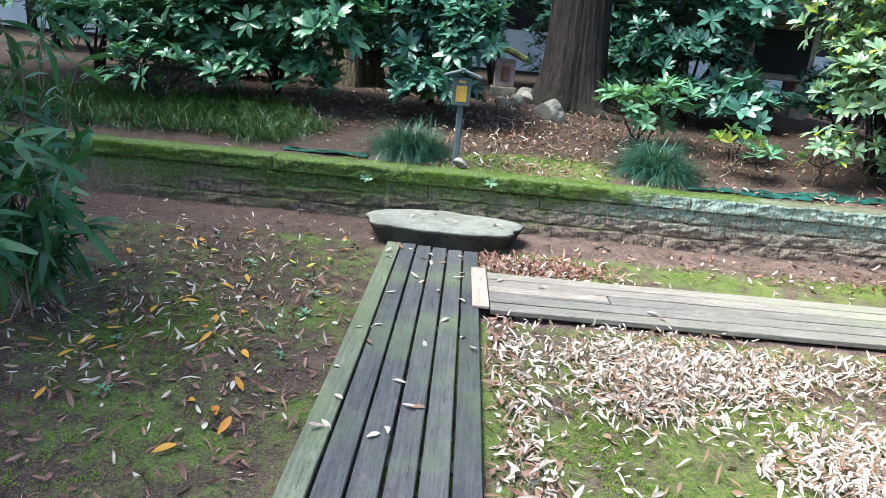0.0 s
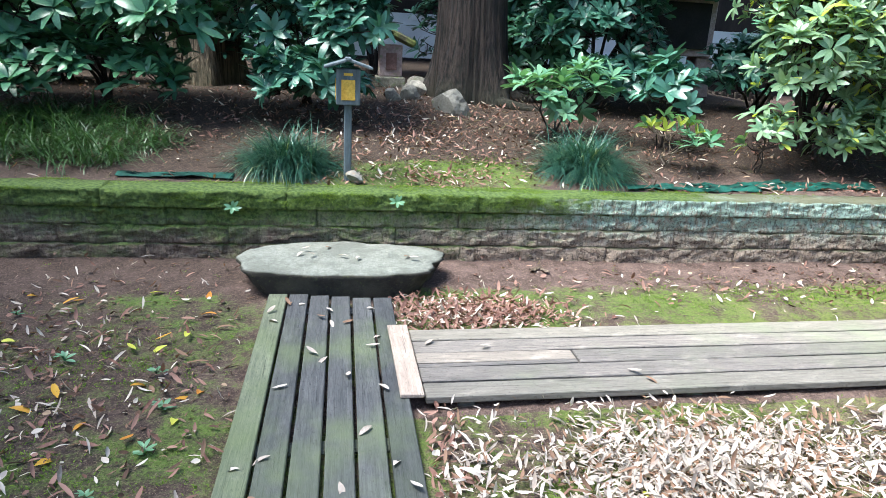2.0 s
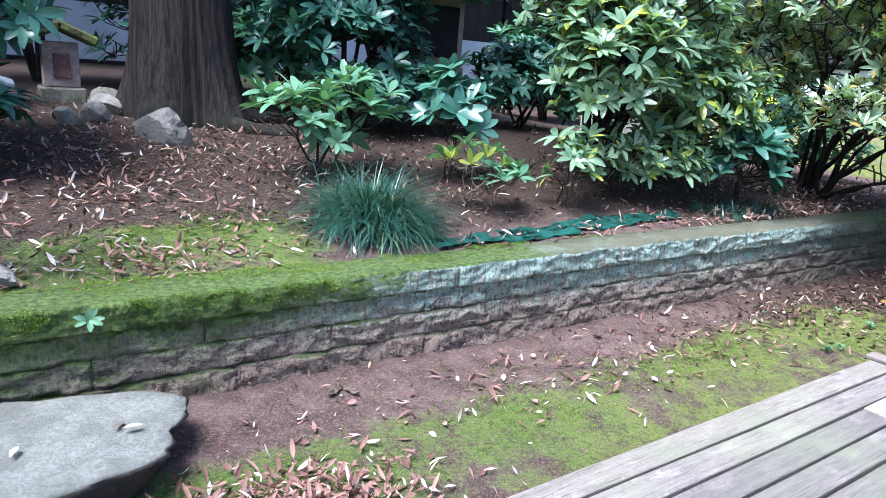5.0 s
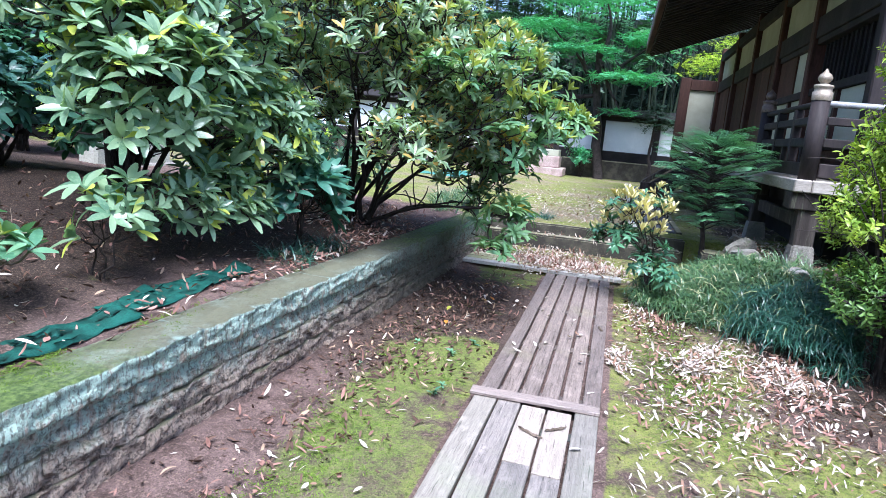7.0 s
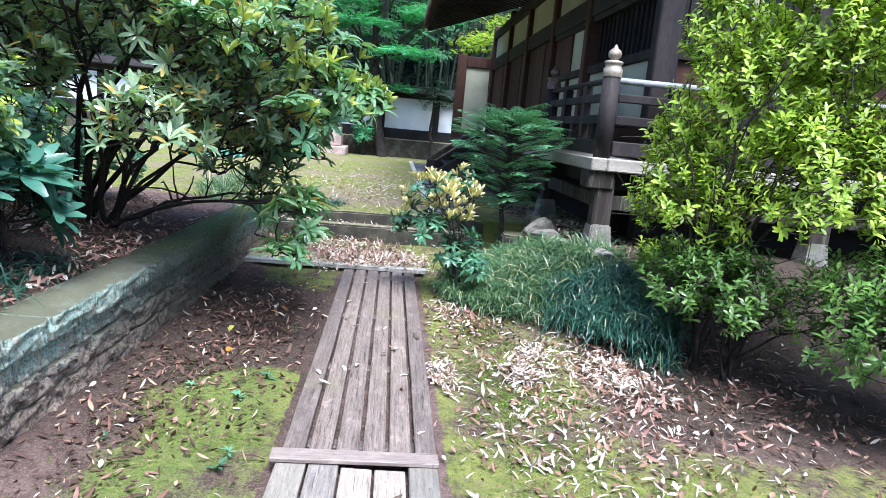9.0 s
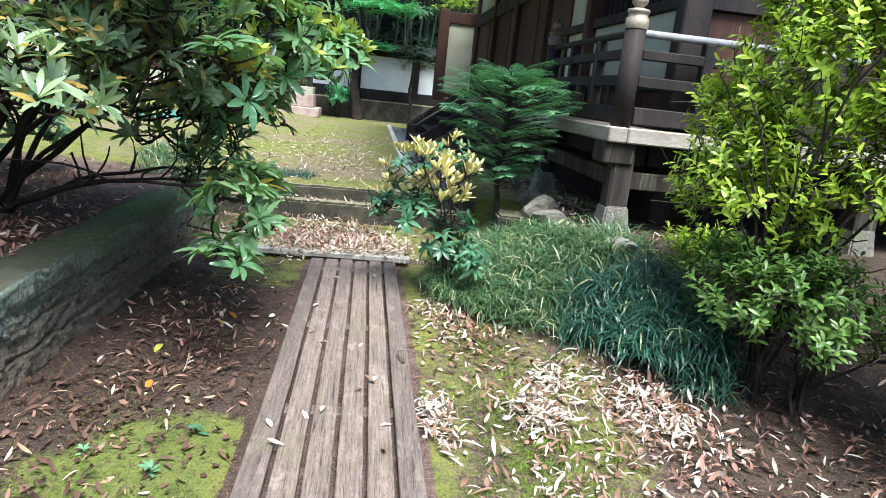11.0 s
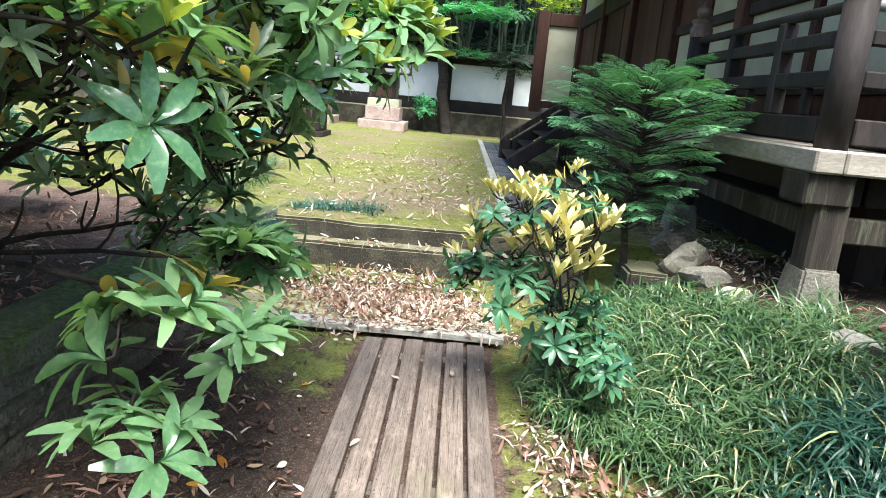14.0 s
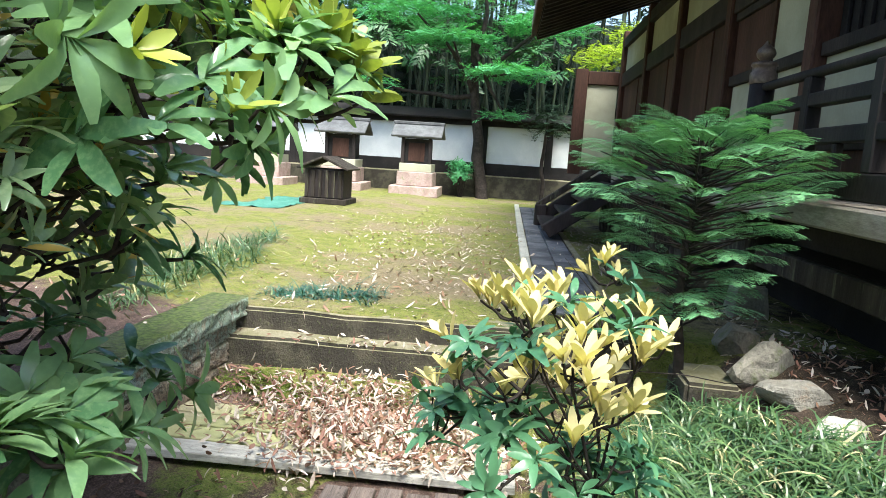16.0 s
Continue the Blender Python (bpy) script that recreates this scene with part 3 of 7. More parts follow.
def leaf_shape(length, width, fold=0.18, droop=0.25, stations=5, power=0.8):
    """One leaf along +x, its face up: three points across at each station."""
    s = np.linspace(0, 1, stations)
    half = width / 2 * np.sin(np.pi * np.clip(s, 0.03, 0.94) ** (power + 0.35)) ** 0.75
    half[0] *= 0.5
    v = []
    for si, h in zip(s, half):
        x, z = length * si * (1 - 0.1 * si), -droop * length * si ** 2
        v += [(x, -h, z + fold * h), (x, 0, z), (x, h, z + fold * h)]
    f = []
    for i in range(stations - 1):
        for j in (0, 1):
            a = i * 3 + j
            f.append((a, a + 1, a + 4, a + 3))
    return np.array(v), np.array(f)


def turn_matrices(axis_dirs, spin):
    """Rotations that take +z to each direction, after a spin about z."""
    d = axis_dirs / np.linalg.norm(axis_dirs, axis=1, keepdims=True)
    ref = np.where(np.abs(d[:, 2:3]) < 0.95, np.array([[0, 0, 1.0]]), np.array([[1.0, 0, 0]]))
    u = np.cross(ref, d)
    u /= np.linalg.norm(u, axis=1, keepdims=True)
    v = np.cross(d, u)
    c, s = np.cos(spin)[:, None], np.sin(spin)[:, None]
    return np.stack([c * u + s * v, -s * u + c * v, d], axis=2)


def scatter(shape, places, turns, sizes):
    """Copies of one shape, joined: arrays of vertices and faces."""
    v, f = shape
    n = len(places)
    vv = np.einsum("nij,nkj->nki", turns, v[None] * np.asarray(sizes)[:, None, None]) + np.asarray(places)[:, None, :]
    ff = f[None] + (np.arange(n) * len(v))[:, None, None]
    return vv.reshape(-1, 3), ff.reshape(-1, f.shape[1])


def joined(pieces):
    vs, fs, base = [], [], 0
    for v, f in pieces:
        vs.append(v)
        fs.append(f + base)
        base += len(v)
    return np.concatenate(vs), np.concatenate(fs)


def whorl_shape(leaves, length, width, lift, droop=0.22, stations=5, fused=False):
    """A ring of leaves about +z, in which lift (radians) raises the leaves; fused, they share the tip of the stem."""
    out = []
    for i in range(leaves):
        v, f = leaf_shape(length * rng.uniform(0.75, 1.1), width * rng.uniform(0.85, 1.1), 0.2, droop * rng.uniform(0.4, 1.5), stations)
        a, e = 2 * math.pi * i / leaves + rng.uniform(-0.25, 0.25), lift + rng.uniform(-0.25, 0.25)
        roll = rng.uniform(-0.3, 0.3)
        cr, sr = math.cos(roll), math.sin(roll)
        v = v @ np.array([[1, 0, 0], [0, cr, sr], [0, -sr, cr]])
        ce, se = math.cos(e), math.sin(e)
        v = v @ np.array([[ce, 0, se], [0, 1, 0], [-se, 0, ce]])
        ca, sa = math.cos(a), math.sin(a)
        out.append((v @ np.array([[ca, sa, 0], [-sa, ca, 0], [0, 0, 1]]) + (0, 0, 0.006 * i), f))
    v, f = joined(out)
    if fused:
        f = np.where((f % (3 * stations)) == 1, 1, f)
    return v, f


def sprig_shape(leaves, tall, length, width):
    """An upright shoot along +z with leaves set round it, opening upwards."""
    out = []
    for i in range(leaves):
        v, f = leaf_shape(length * rng.uniform(0.7, 1.1), width * rng.uniform(0.85, 1.15), 0.2, rng.uniform(0.0, 0.35), 4)
        a, e = i * 2.4 + rng.uniform(-0.4, 0.4), rng.uniform(0.25, 0.95)
        ce, se, ca, sa = math.cos(e), math.sin(e), math.cos(a), math.sin(a)
        v = v @ np.array([[ce, 0, se], [0, 1, 0], [-se, 0, ce]]) @ np.array([[ca, sa, 0], [-sa, ca, 0], [0, 0, 1]])
        out.append((v + (0, 0, tall * (i / leaves - 0.6)), f))
    return joined(out)


def blob_points(blobs):
    """Points in the outer part of a crown made of ellipsoids, and the ways that they face."""
    pts, ways = [], []
    for cx, cy, cz, rx, ry, rz, n in blobs:
        d = rng.normal(0, 1, (n, 3))
        d /= np.linalg.norm(d, axis=1, keepdims=True)
        d[:, 2] = np.where(d[:, 2] < -0.5, -d[:, 2], d[:, 2])
        r = rng.uniform(0.15, 1.0, (n, 1)) ** 0.45
        pts.append(np.array([cx, cy, cz]) + d * r * np.array([rx, ry, rz]))
        ways.append(d / np.array([rx, ry, rz]) * min(rx, ry, rz) + np.array([0, 0, 0.95]) + rng.normal(0, 0.28, (n, 3)))
    return np.concatenate(pts), np.concatenate(ways)


def nearest_twigs(limbs, pts, radius):
    """Twigs that branch: each tip grows from the nearest limb or from a tip that was reached before it."""
    known = [p for line in limbs for p, _ in line[2:]]
    base = np.array(known)
    order = np.argsort([((base - p) ** 2).sum(1).min() for p in pts])
    nodes = np.empty((len(known) + len(pts), 3))
    nodes[:len(known)] = base
    count, lines = len(known), []
    for i in order:
        p = pts[i]
        d = ((nodes[:count] - p) ** 2).sum(1) + 0.5 * np.maximum(0, nodes[:count, 2] - p[2] + 0.05)
        q = nodes[np.argmin(d)]
        lines.append(bent(q, p, radius * 1.3, radius, 3, 0.08, -0.02))
        nodes[count] = q + (p - q) * 0.75
        count += 1
    return lines


def bush(name, label, base, limbs_to, blobs, leaf_mat, length, width, leaves=8, lift=0.58, limb_r=0.025, twig_mat=M_TWIG, young=0.0, young_mat=None, single=False, group="", stations=5, twig_r=0.005, shoots=0.0):
    """A shrub: limbs from the base, twigs, and whorls of leaves at their tips."""
    plant = thing(name, base, label, "shrub", group)
    limbs = []
    for tip in limbs_to:
        start = np.array(base) + (rng.uniform(-0.06, 0.06), rng.uniform(-0.06, 0.06), -0.03)
        limbs.append(arched(start, tip, limb_r * rng.uniform(0.7, 1.1), limb_r * 0.3))
    reach = min(0.22, np.linalg.norm(np.array(limbs_to).max(0) - np.array(limbs_to).min(0)) * 0.12)
    forks = []
    for line in limbs:
        mine = [line]
        for _ in range(4):
            p, r = line[rng.integers(3, 8)]
            mine.append(bent(p, p + rng.normal(0, reach, 3) + (0, 0, 0.1), r * 0.7, r * 0.35, 4, 0.08))
        v, f = tubes(mine)
        own(new("limb", grid_mesh("limb", v, f, twig_mat, True)), plant)
        forks += mine[1:]
    limbs = limbs + forks
    pts, ways = blob_points(blobs)
    low = np.array(base)[2] + 0.04
    pts[:, 2] = np.maximum(pts[:, 2], low + rng.uniform(0, 0.15, len(pts)))
    v, f = tubes(nearest_twigs(limbs, pts, twig_r), 4)
    tagged(own(new("twig_mass", grid_mesh("twig_mass", v, f, twig_mat, True)), plant), kind="stuff")
    if shoots:
        shapes = [sprig_shape(leaves, shoots, length, width) for _ in range(6)]
    else:
        shapes = [whorl_shape(leaves, length, width, lift + 0.12 * (k - 1.5), 0.45 if single else 0.26, stations, single) for k in range(4)]
    youngs = [whorl_shape(max(4, leaves - 2), length * 0.85, width * 0.9, 0.95, 0.05, stations, single) for _ in range(2)]
    is_young = (rng.random(len(pts)) < young) & (pts[:, 2] > np.quantile(pts[:, 2], 0.35))
    if single:
        meshes = [grid_mesh("rosette", v, f, leaf_mat, True) for v, f in shapes]
        young_meshes = [grid_mesh("young_rosette", v, f, young_mat or leaf_mat, True) for v, f in youngs]
        for i, (p, w) in enumerate(zip(pts, ways)):
            y = is_young[i]
            ob = new("young_rosette" if y else "rosette", (young_meshes[i % 2] if y else meshes[i % 4]))
            ob.matrix_world = Matrix.LocRotScale(Vector(p) - plant.location, Vector(w).to_track_quat("Z", "X"), Vector((1, 1, 1)) * float(rng.uniform(0.75, 1.2)))
            ob.parent = plant
    else:
        for y, pool, mat, nm in ((False, shapes, leaf_mat, "foliage"), (True, youngs, young_mat or leaf_mat, "young_foliage")):
            pieces = []
            idx = np.where(is_young == y)[0]
            for k, shape in enumerate(pool):
                sub = idx[k::len(pool)]
                if len(sub):
                    pieces.append(scatter(shape, pts[sub], turn_matrices(ways[sub], rng.uniform(0, 6.28, len(sub))), rng.uniform(0.7, 1.2, len(sub))))
            if pieces:
                v, f = joined(pieces)
                tagged(own(new(nm, grid_mesh(nm, v, f, mat, True)), plant), kind="stuff")
    return plant


def blade_shape(length, width, curl, stations=5):
    s = np.linspace(0, 1, stations)
    v = []
    for si in s:
        a = curl * si
        x, z = length * (1 - math.cos(a)) / max(curl, 0.01), length * math.sin(a) / max(curl, 0.01)
        h = width / 2 * (1 - si ** 2.2) + 0.0004
        v += [(x, -h, z), (x, h, z)]
    f = [(2 * i, 2 * i + 1, 2 * i + 3, 2 * i + 2) for i in range(stations - 1)]
    return np.array(v), np.array(f)


def tuft_shape(blades, length, width, spread, lean=0.8, curl=(1.0, 2.4)):
    out = []
    for _ in range(blades):
        v, f = blade_shape(length * rng.uniform(0.6, 1.1), width, rng.uniform(*curl))
        a, tilt = rng.uniform(0, 6.28), lean * rng.random() ** 0.7
        ct, st = math.cos(tilt), math.sin(tilt)
        v = v @ np.array([[ct, 0, -st], [0, 1, 0], [st, 0, ct]])
        ca, sa = math.cos(a), math.sin(a)
        v = v @ np.array([[ca, sa, 0], [-sa, ca, 0], [0, 0, 1]])
        out.append((v + (spread * rng.normal(), spread * rng.normal(), 0), f))
    return joined(out)


# ---- ground ----
def wall_y(x):
    return 5.80 - 0.035 * x


def smooth(a, b, v):
    t = np.clip((v - a) / (b - a), 0, 1)
    return t * t * (3 - 2 * t)


def height(x, y):
    """The ground: lower court, terrace behind the wall, upper court past the steps, banks by the building, hills round about."""
    x, y = np.asarray(x, float), np.asarray(y, float)
    low = -0.055 + 0.12 * smooth(8.75, 9.3, x) * smooth(2.5, 3.3, y) + 0.03 * smooth(5.2, 5.75, y)
    bank = 0.47 * smooth(3.2, 2.1, y) * smooth(5.6, 7.4, x)
    low = np.maximum(low, low + bank)
    back = y - wall_y(x) - 0.12
    terrace = 0.43 + 0.17 * np.clip(back, 0, 2.6) * (1 - 0.85 * smooth(4.5, 8.5, x)) + 0.05 * np.clip(back - 2.6, 0, 6)
    z = np.where((back > 0) & (x < 9.62), terrace, low)
    court = 0.39 + 0.02 * smooth(2.6, 1.8, y) + 0.06 * smooth(5.3, 6.2, y)
    z = np.where(x >= 9.52, np.where(back > 0, np.maximum(terrace * smooth(11, 9.6, x), court), court), z)
    z = z + 9.0 * smooth(27, 46, x) + 8.0 * smooth(19, 40, y) * smooth(60, 20, x) + 6 * smooth(-14, -40, x) + 5 * smooth(-14, -40, y)
    return z


def axis(*spans):
    return np.unique(np.concatenate([np.arange(a, b, s) for a, b, s in spans] + [np.array([spans[-1][1]])]).round(4))


def ground_sheet():
    xs = axis((-300, -60, 60), (-60, -8, 4), (-8, -3, 0.25), (-3, 9.5, 0.07), (9.5, 9.54, 0.02), (9.55, 12, 0.1), (12, 26, 0.4), (26, 60, 2), (60, 300, 60))
    ys = axis((-300, -60, 60), (-60, -8, 4), (-8, 0, 0.4), (0, 5.4, 0.07), (5.4, 6.4, 0.03), (6.4, 10, 0.12), (10, 20, 0.5), (20, 60, 2), (60, 300, 60))
    gx, gy = np.meshgrid(xs, ys, indexing="ij")
    z = height(gx, gy)
    for i in range(len(xs)):
        if -8 <= xs[i] <= 12:
            for j in range(len(ys)):
                if -1 <= ys[j] <= 10:
                    z[i, j] += 0.02 * noise.noise((xs[i] * 1.7, ys[j] * 1.7, 0)) + 0.012 * noise.noise((xs[i] * 7, ys[j] * 7, 3))
    n, m = len(xs), len(ys)
    idx = np.arange(n * m).reshape(n, m)
    faces = np.stack([idx[:-1, :-1], idx[1:, :-1], idx[1:, 1:], idx[:-1, 1:]], axis=-1).reshape(-1, 4)
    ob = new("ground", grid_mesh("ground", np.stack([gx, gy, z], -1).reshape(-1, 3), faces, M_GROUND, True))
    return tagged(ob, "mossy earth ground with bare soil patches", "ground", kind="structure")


ground_sheet()


# ---- retaining wall ----
def rough_block(name, x0, x1, z0, z1, proud, parent, depth=0.24):
    """A split-faced block of the wall: a front of small broken facets, a flat top."""
    nx, nz = max(5, int((x1 - x0) / 0.02)), 10
    verts, faces = [], []
    seed = x0 * 3.1 + z0 * 11
    for i in range(nx + 1):
        for k in range(nz + 1):
            x, z = x0 + (x1 - x0) * i / nx, z0 + (z1 - z0) * k / nz
            edge = min(i, nx - i, 1.0) * (0.35 + 0.65 * min(k, nz - k, 1.0))
            flake = noise.cell((x * 6 + 1.1 * noise.noise((x * 5, seed, z * 9)), seed, z * 24 + 1.3 * noise.noise((x * 7, z * 8, seed))))
            chip = noise.cell((x * 17 + noise.noise((x * 15, seed, z * 20)), seed + 4, z * 40 + noise.noise((x * 14, z * 19, seed))))
            crag = (0.7 if z0 > 0.3 else 0.95) * (0.013 * flake + 0.01 * chip + 0.012 * noise.noise((x * 4, seed, z * 9)) + 0.012 * noise.noise((x * 30, seed, z * 45))) + 0.004
            sag = (0.014 if z0 < 0.3 else 0.004) * noise.noise((x * 7, seed, k * 5)) if k in (0, nz) else 0.01 * noise.noise((x * 13, z * 13, seed))
            verts.append((x, wall_y(x) - proud - (0.6 + 0.4 * edge) * (0.016 + crag) + 0.01, z + sag))
    top = len(verts)
    for i in range(nx + 1):
        x = x0 + (x1 - x0) * i / nx
        verts.append((x, wall_y(x) + depth * 0.5 - proud, z1 + 0.012 * noise.noise((x * 4, seed, 5))))
        verts.append((x, wall_y(x) + depth - proud, z1 + 0.004))
        verts.append((x, wall_y(x) + depth - proud, z0))
    w = nz + 1
    for i in range(nx):
        for k in range(nz):
            a = i * w + k
            faces.append((a, a + w, a + w + 1, a + 1))
        a, t, t2 = i * w + nz, top + 3 * i, top + 3 * i + 3
        faces += [(a, a + w, t2, t), (t, t2, t2 + 1, t + 1), (t + 1, t2 + 1, t2 + 2, t + 2), (t + 2, t2 + 2, (i + 1) * w, i * w)]
    for i, sign in ((0, 1), (nx, -1)):
        a, t = i * w, top + 3 * i
        for k in range(0, nz - 1, 2):
            q = (a + k, a + k + 1, a + k + 2, t + 2)
            faces.append(q if sign > 0 else q[::-1])
        q = (a + nz, t, t + 1, t + 2)
        faces.append(q if sign > 0 else q[::-1])
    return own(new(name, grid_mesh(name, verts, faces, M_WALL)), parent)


retaining_wall = thing("retaining_wall", (0, 5.9, 0), "low split-stone retaining wall, mossy and lichen-stained", "wall", kind="structure")
for z0, z1, proud, cuts in (
    (-0.12, 0.075, 0.035, (-7.5, -6.4, -5.3, -4.3, -3.35, -2.3, -1.35, -0.3, 0.93, 1.92, 2.95, 3.95, 5.0, 6.0, 7.05, 8.1, 9.3)),
    (0.078, 0.205, 0.026, (-7.5, -6.9, -5.9, -4.9, -3.9, -2.85, -1.9, -0.8, 0.35, 1.4, 2.45, 3.4, 4.45, 5.45, 6.5, 7.5, 8.5, 9.36)),
    (0.207, 0.327, 0.02, (-7.5, -6.4, -5.3, -4.2, -3.2, -2.2, -1.2, -0.2, 0.8, 1.92, 2.9, 3.9, 4.9, 5.95, 7.0, 8.0, 9.4)),
    (0.334, 0.455, 0.055, (-7.5, -6.0, -4.5, -3.0, -1.6, -0.4, 0.93, 2.1, 3.3, 4.6, 5.8, 7.0, 8.2, 9.5)),
):
    for a, b in zip(cuts, cuts[1:]):
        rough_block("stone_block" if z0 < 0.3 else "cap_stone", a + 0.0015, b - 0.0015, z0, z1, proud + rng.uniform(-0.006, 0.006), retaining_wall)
box("wall_core", -7.4, 9.3, 5.86, 5.9, -0.2, 0.3, M_WALL, retaining_wall).rotation_euler = (0, 0, 0)

# ---- steps to the upper court ----
steps = thing("stone_steps", (9.5, 4.4, 0.0), "two long mossy stone steps up to the court", "steps", kind="structure")


def worn_slab(name, x0, x1, y0, y1, z0, z1, material, parent, label="", wob=0.012):
    """A slab with uneven, worn edges."""
    bm = box_bm(x0, x1, y0, y1, z0, z1, 0.0)
    bmesh.ops.bevel(bm, geom=list(bm.edges), offset=0.02, segments=2, affect="EDGES")
    cut = max(2, int((y1 - y0) / 0.25))
    for i in range(1, cut):
        y = y0 + (y1 - y0) * i / cut
        bmesh.ops.bisect_plane(bm, geom=list(bm.verts) + list(bm.edges) + list(bm.faces), plane_co=(0, y, 0), plane_no=(0, 1, 0))
    for v in bm.verts:
        v.co += Vector((noise.noise(v.co * 4), 0, noise.noise(v.co * 4 + Vector((9, 0, 0))))) * wob
    return part(name, bm, material, parent, label)


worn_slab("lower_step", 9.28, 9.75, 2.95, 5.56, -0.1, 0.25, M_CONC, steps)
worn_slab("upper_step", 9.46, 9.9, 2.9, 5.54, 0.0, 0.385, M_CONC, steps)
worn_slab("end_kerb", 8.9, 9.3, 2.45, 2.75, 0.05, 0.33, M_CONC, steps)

# ---- boardwalks ----


def plank(parent, x0, x1, y0, y1, z1, thick, material, along="x", name="board", turn=0.0):
    """One board with eased edges and a slight warp; its grain runs along its own x."""
    cx, cy = (x0 + x1) / 2, (y0 + y1) / 2
    length, width = (x1 - x0, y1 - y0) if along == "x" else (y1 - y0, x1 - x0)
    bm = box_bm(-length / 2, length / 2, -width / 2, width / 2, -thick, 0, 0.004)
    for i in range(1, 8):
        bmesh.ops.bisect_plane(bm, geom=list(bm.verts) + list(bm.edges) + list(bm.faces), plane_co=(length * (i / 8 - 0.5), 0, 0), plane_no=(1, 0, 0))
    k = rng.uniform(0, 50)
    for v in bm.verts:
        v.co.z += 0.006 * noise.noise((v.co.x * 1.1, k, v.co.y * 4))
        v.co.y += 0.004 * noise.noise((v.co.x * 1.3, k, 7))
    ob = part(name, bm, material)
    ob.location, ob.rotation_euler = (cx, cy, z1), (0, 0, radians((90 if along == "y" else 0) + turn))
    return own(ob, parent)


walk_a = thing("boardwalk", (-0.12, 2.0, -0.06), "weathered grey timber boardwalk, algae green along its edges", "boardwalk", kind="structure")
for i in range(6):
    x = -0.12 + (i - 2.5) * 0.1225
    mat = M_DECK_G if i == 0 else M_DECK
    ob = plank(walk_a, x - 0.0538, x + 0.0538, -2.9, 5.03 - 0.018 * i, 0.0, 0.035, mat, "y", turn=-0.85)
    ob.location.x += 0.0148 * (1.05 - 3.9)
for y in (-2.5, -1.0, 0.6, 2.2, 3.5, 4.85):
    box("joist", -0.5 + 0.0148 * (y - 3.5), 0.2 + 0.0148 * (y - 3.5), y - 0.04, y + 0.04, -0.12, -0.037, M_DECK, walk_a)
loose = thing("cover_plank", (0.25, 4.12, 0.0), "pale pinkish timber plank laid over the boardwalk joint", "plank")
plank(loose, 0.195, 0.3, 3.765, 4.49, 0.022, 0.02, M_NEWWOOD, "y")

walk_b = thing("boardwalk", (2.2, 4.12, -0.06), "weathered five-board timber boardwalk with pale repaired boards", "boardwalk", kind="structure")
ys5 = [3.77 + 0.1435 * i for i in range(5)]
for i, y in enumerate(ys5):
    spans = [(0.31, 4.24)]
    if i == 2:
        spans = [(1.12, 3.52)]
    if i == 1:
        spans = [(0.31, 3.45)]
    for a, b in spans:
        plank(walk_b, a, b, y, y + 0.129, 0.0, 0.035, M_DECK_PG if i in (0, 4) else M_DECK_P, "x")
plank(walk_b, 0.31, 1.11, ys5[2] + 0.035, ys5[2] + 0.132, 0.004, 0.035, M_PALEWOOD)
plank(walk_b, 0.31, 1.11, ys5[2], ys5[2] + 0.03, 0.0, 0.035, M_DECK_P)
plank(walk_b, 3.53, 4.2, ys5[2], ys5[2] + 0.132, 0.004, 0.035, M_PALEWOOD)
plank(walk_b, 3.46, 4.2, ys5[1], ys5[1] + 0.132, 0.004, 0.035, M_PALEWOOD)
for x in (0.5, 1.6, 2.8, 4.0):
    box("joist", x - 0.04, x + 0.04, 3.8, 4.44, -0.13, -0.037, M_DECK, walk_b)
batten = thing("cross_batten", (4.28, 4.12, 0.0), "bleached timber batten across the boardwalk", "plank")
plank(batten, 4.225, 4.325, 3.765, 4.5, 0.024, 0.022, M_NEWWOOD, "y", turn=1.5)

walk_c = thing("boardwalk", (6.2, 4.12, -0.06), "weathered brown six-board timber boardwalk", "boardwalk", kind="structure")
for i in range(6):
    y = 3.765 + 0.1195 * i
    if i == 0:
        plank(walk_c, 4.33, 6.16, y, y + 0.1, 0.0, 0.035, M_DECK_B)
        plank(walk_c, 6.18, 8.07, y, y + 0.1, 0.0, 0.035, M_DECK_B)
    else:
        plank(walk_c, 4.33, 8.06 + rng.uniform(-0.02, 0.03), y, y + 0.1, 0.0, 0.035, M_DECK_B)
for x in (4.5, 5.5, 6.6, 7.9):
    box("joist", x - 0.04, x + 0.04, 3.8, 4.44, -0.13, -0.037, M_DECK_B, walk_c)

deck = thing("timber_deck", (8.5, 4.6, -0.06), "low bleached timber deck half buried in dry leaves", "deck", kind="structure")
for i, (a, b) in enumerate(((8.17, 8.3), (8.315, 8.455), (8.47, 8.61), (8.625, 8.76))):
    plank(deck, a, b, 3.64 + 0.02 * i, 5.53 - 0.006 * i, 0.015, 0.04, M_BLEACH if i == 0 else M_DECK_Y, "y")
for y in (3.9, 4.7, 5.4):
    box("joist", 8.2, 8.76, y - 0.04, y + 0.04, -0.12, -0.027, M_DECK_B, deck)

# ---- stepping stone ----


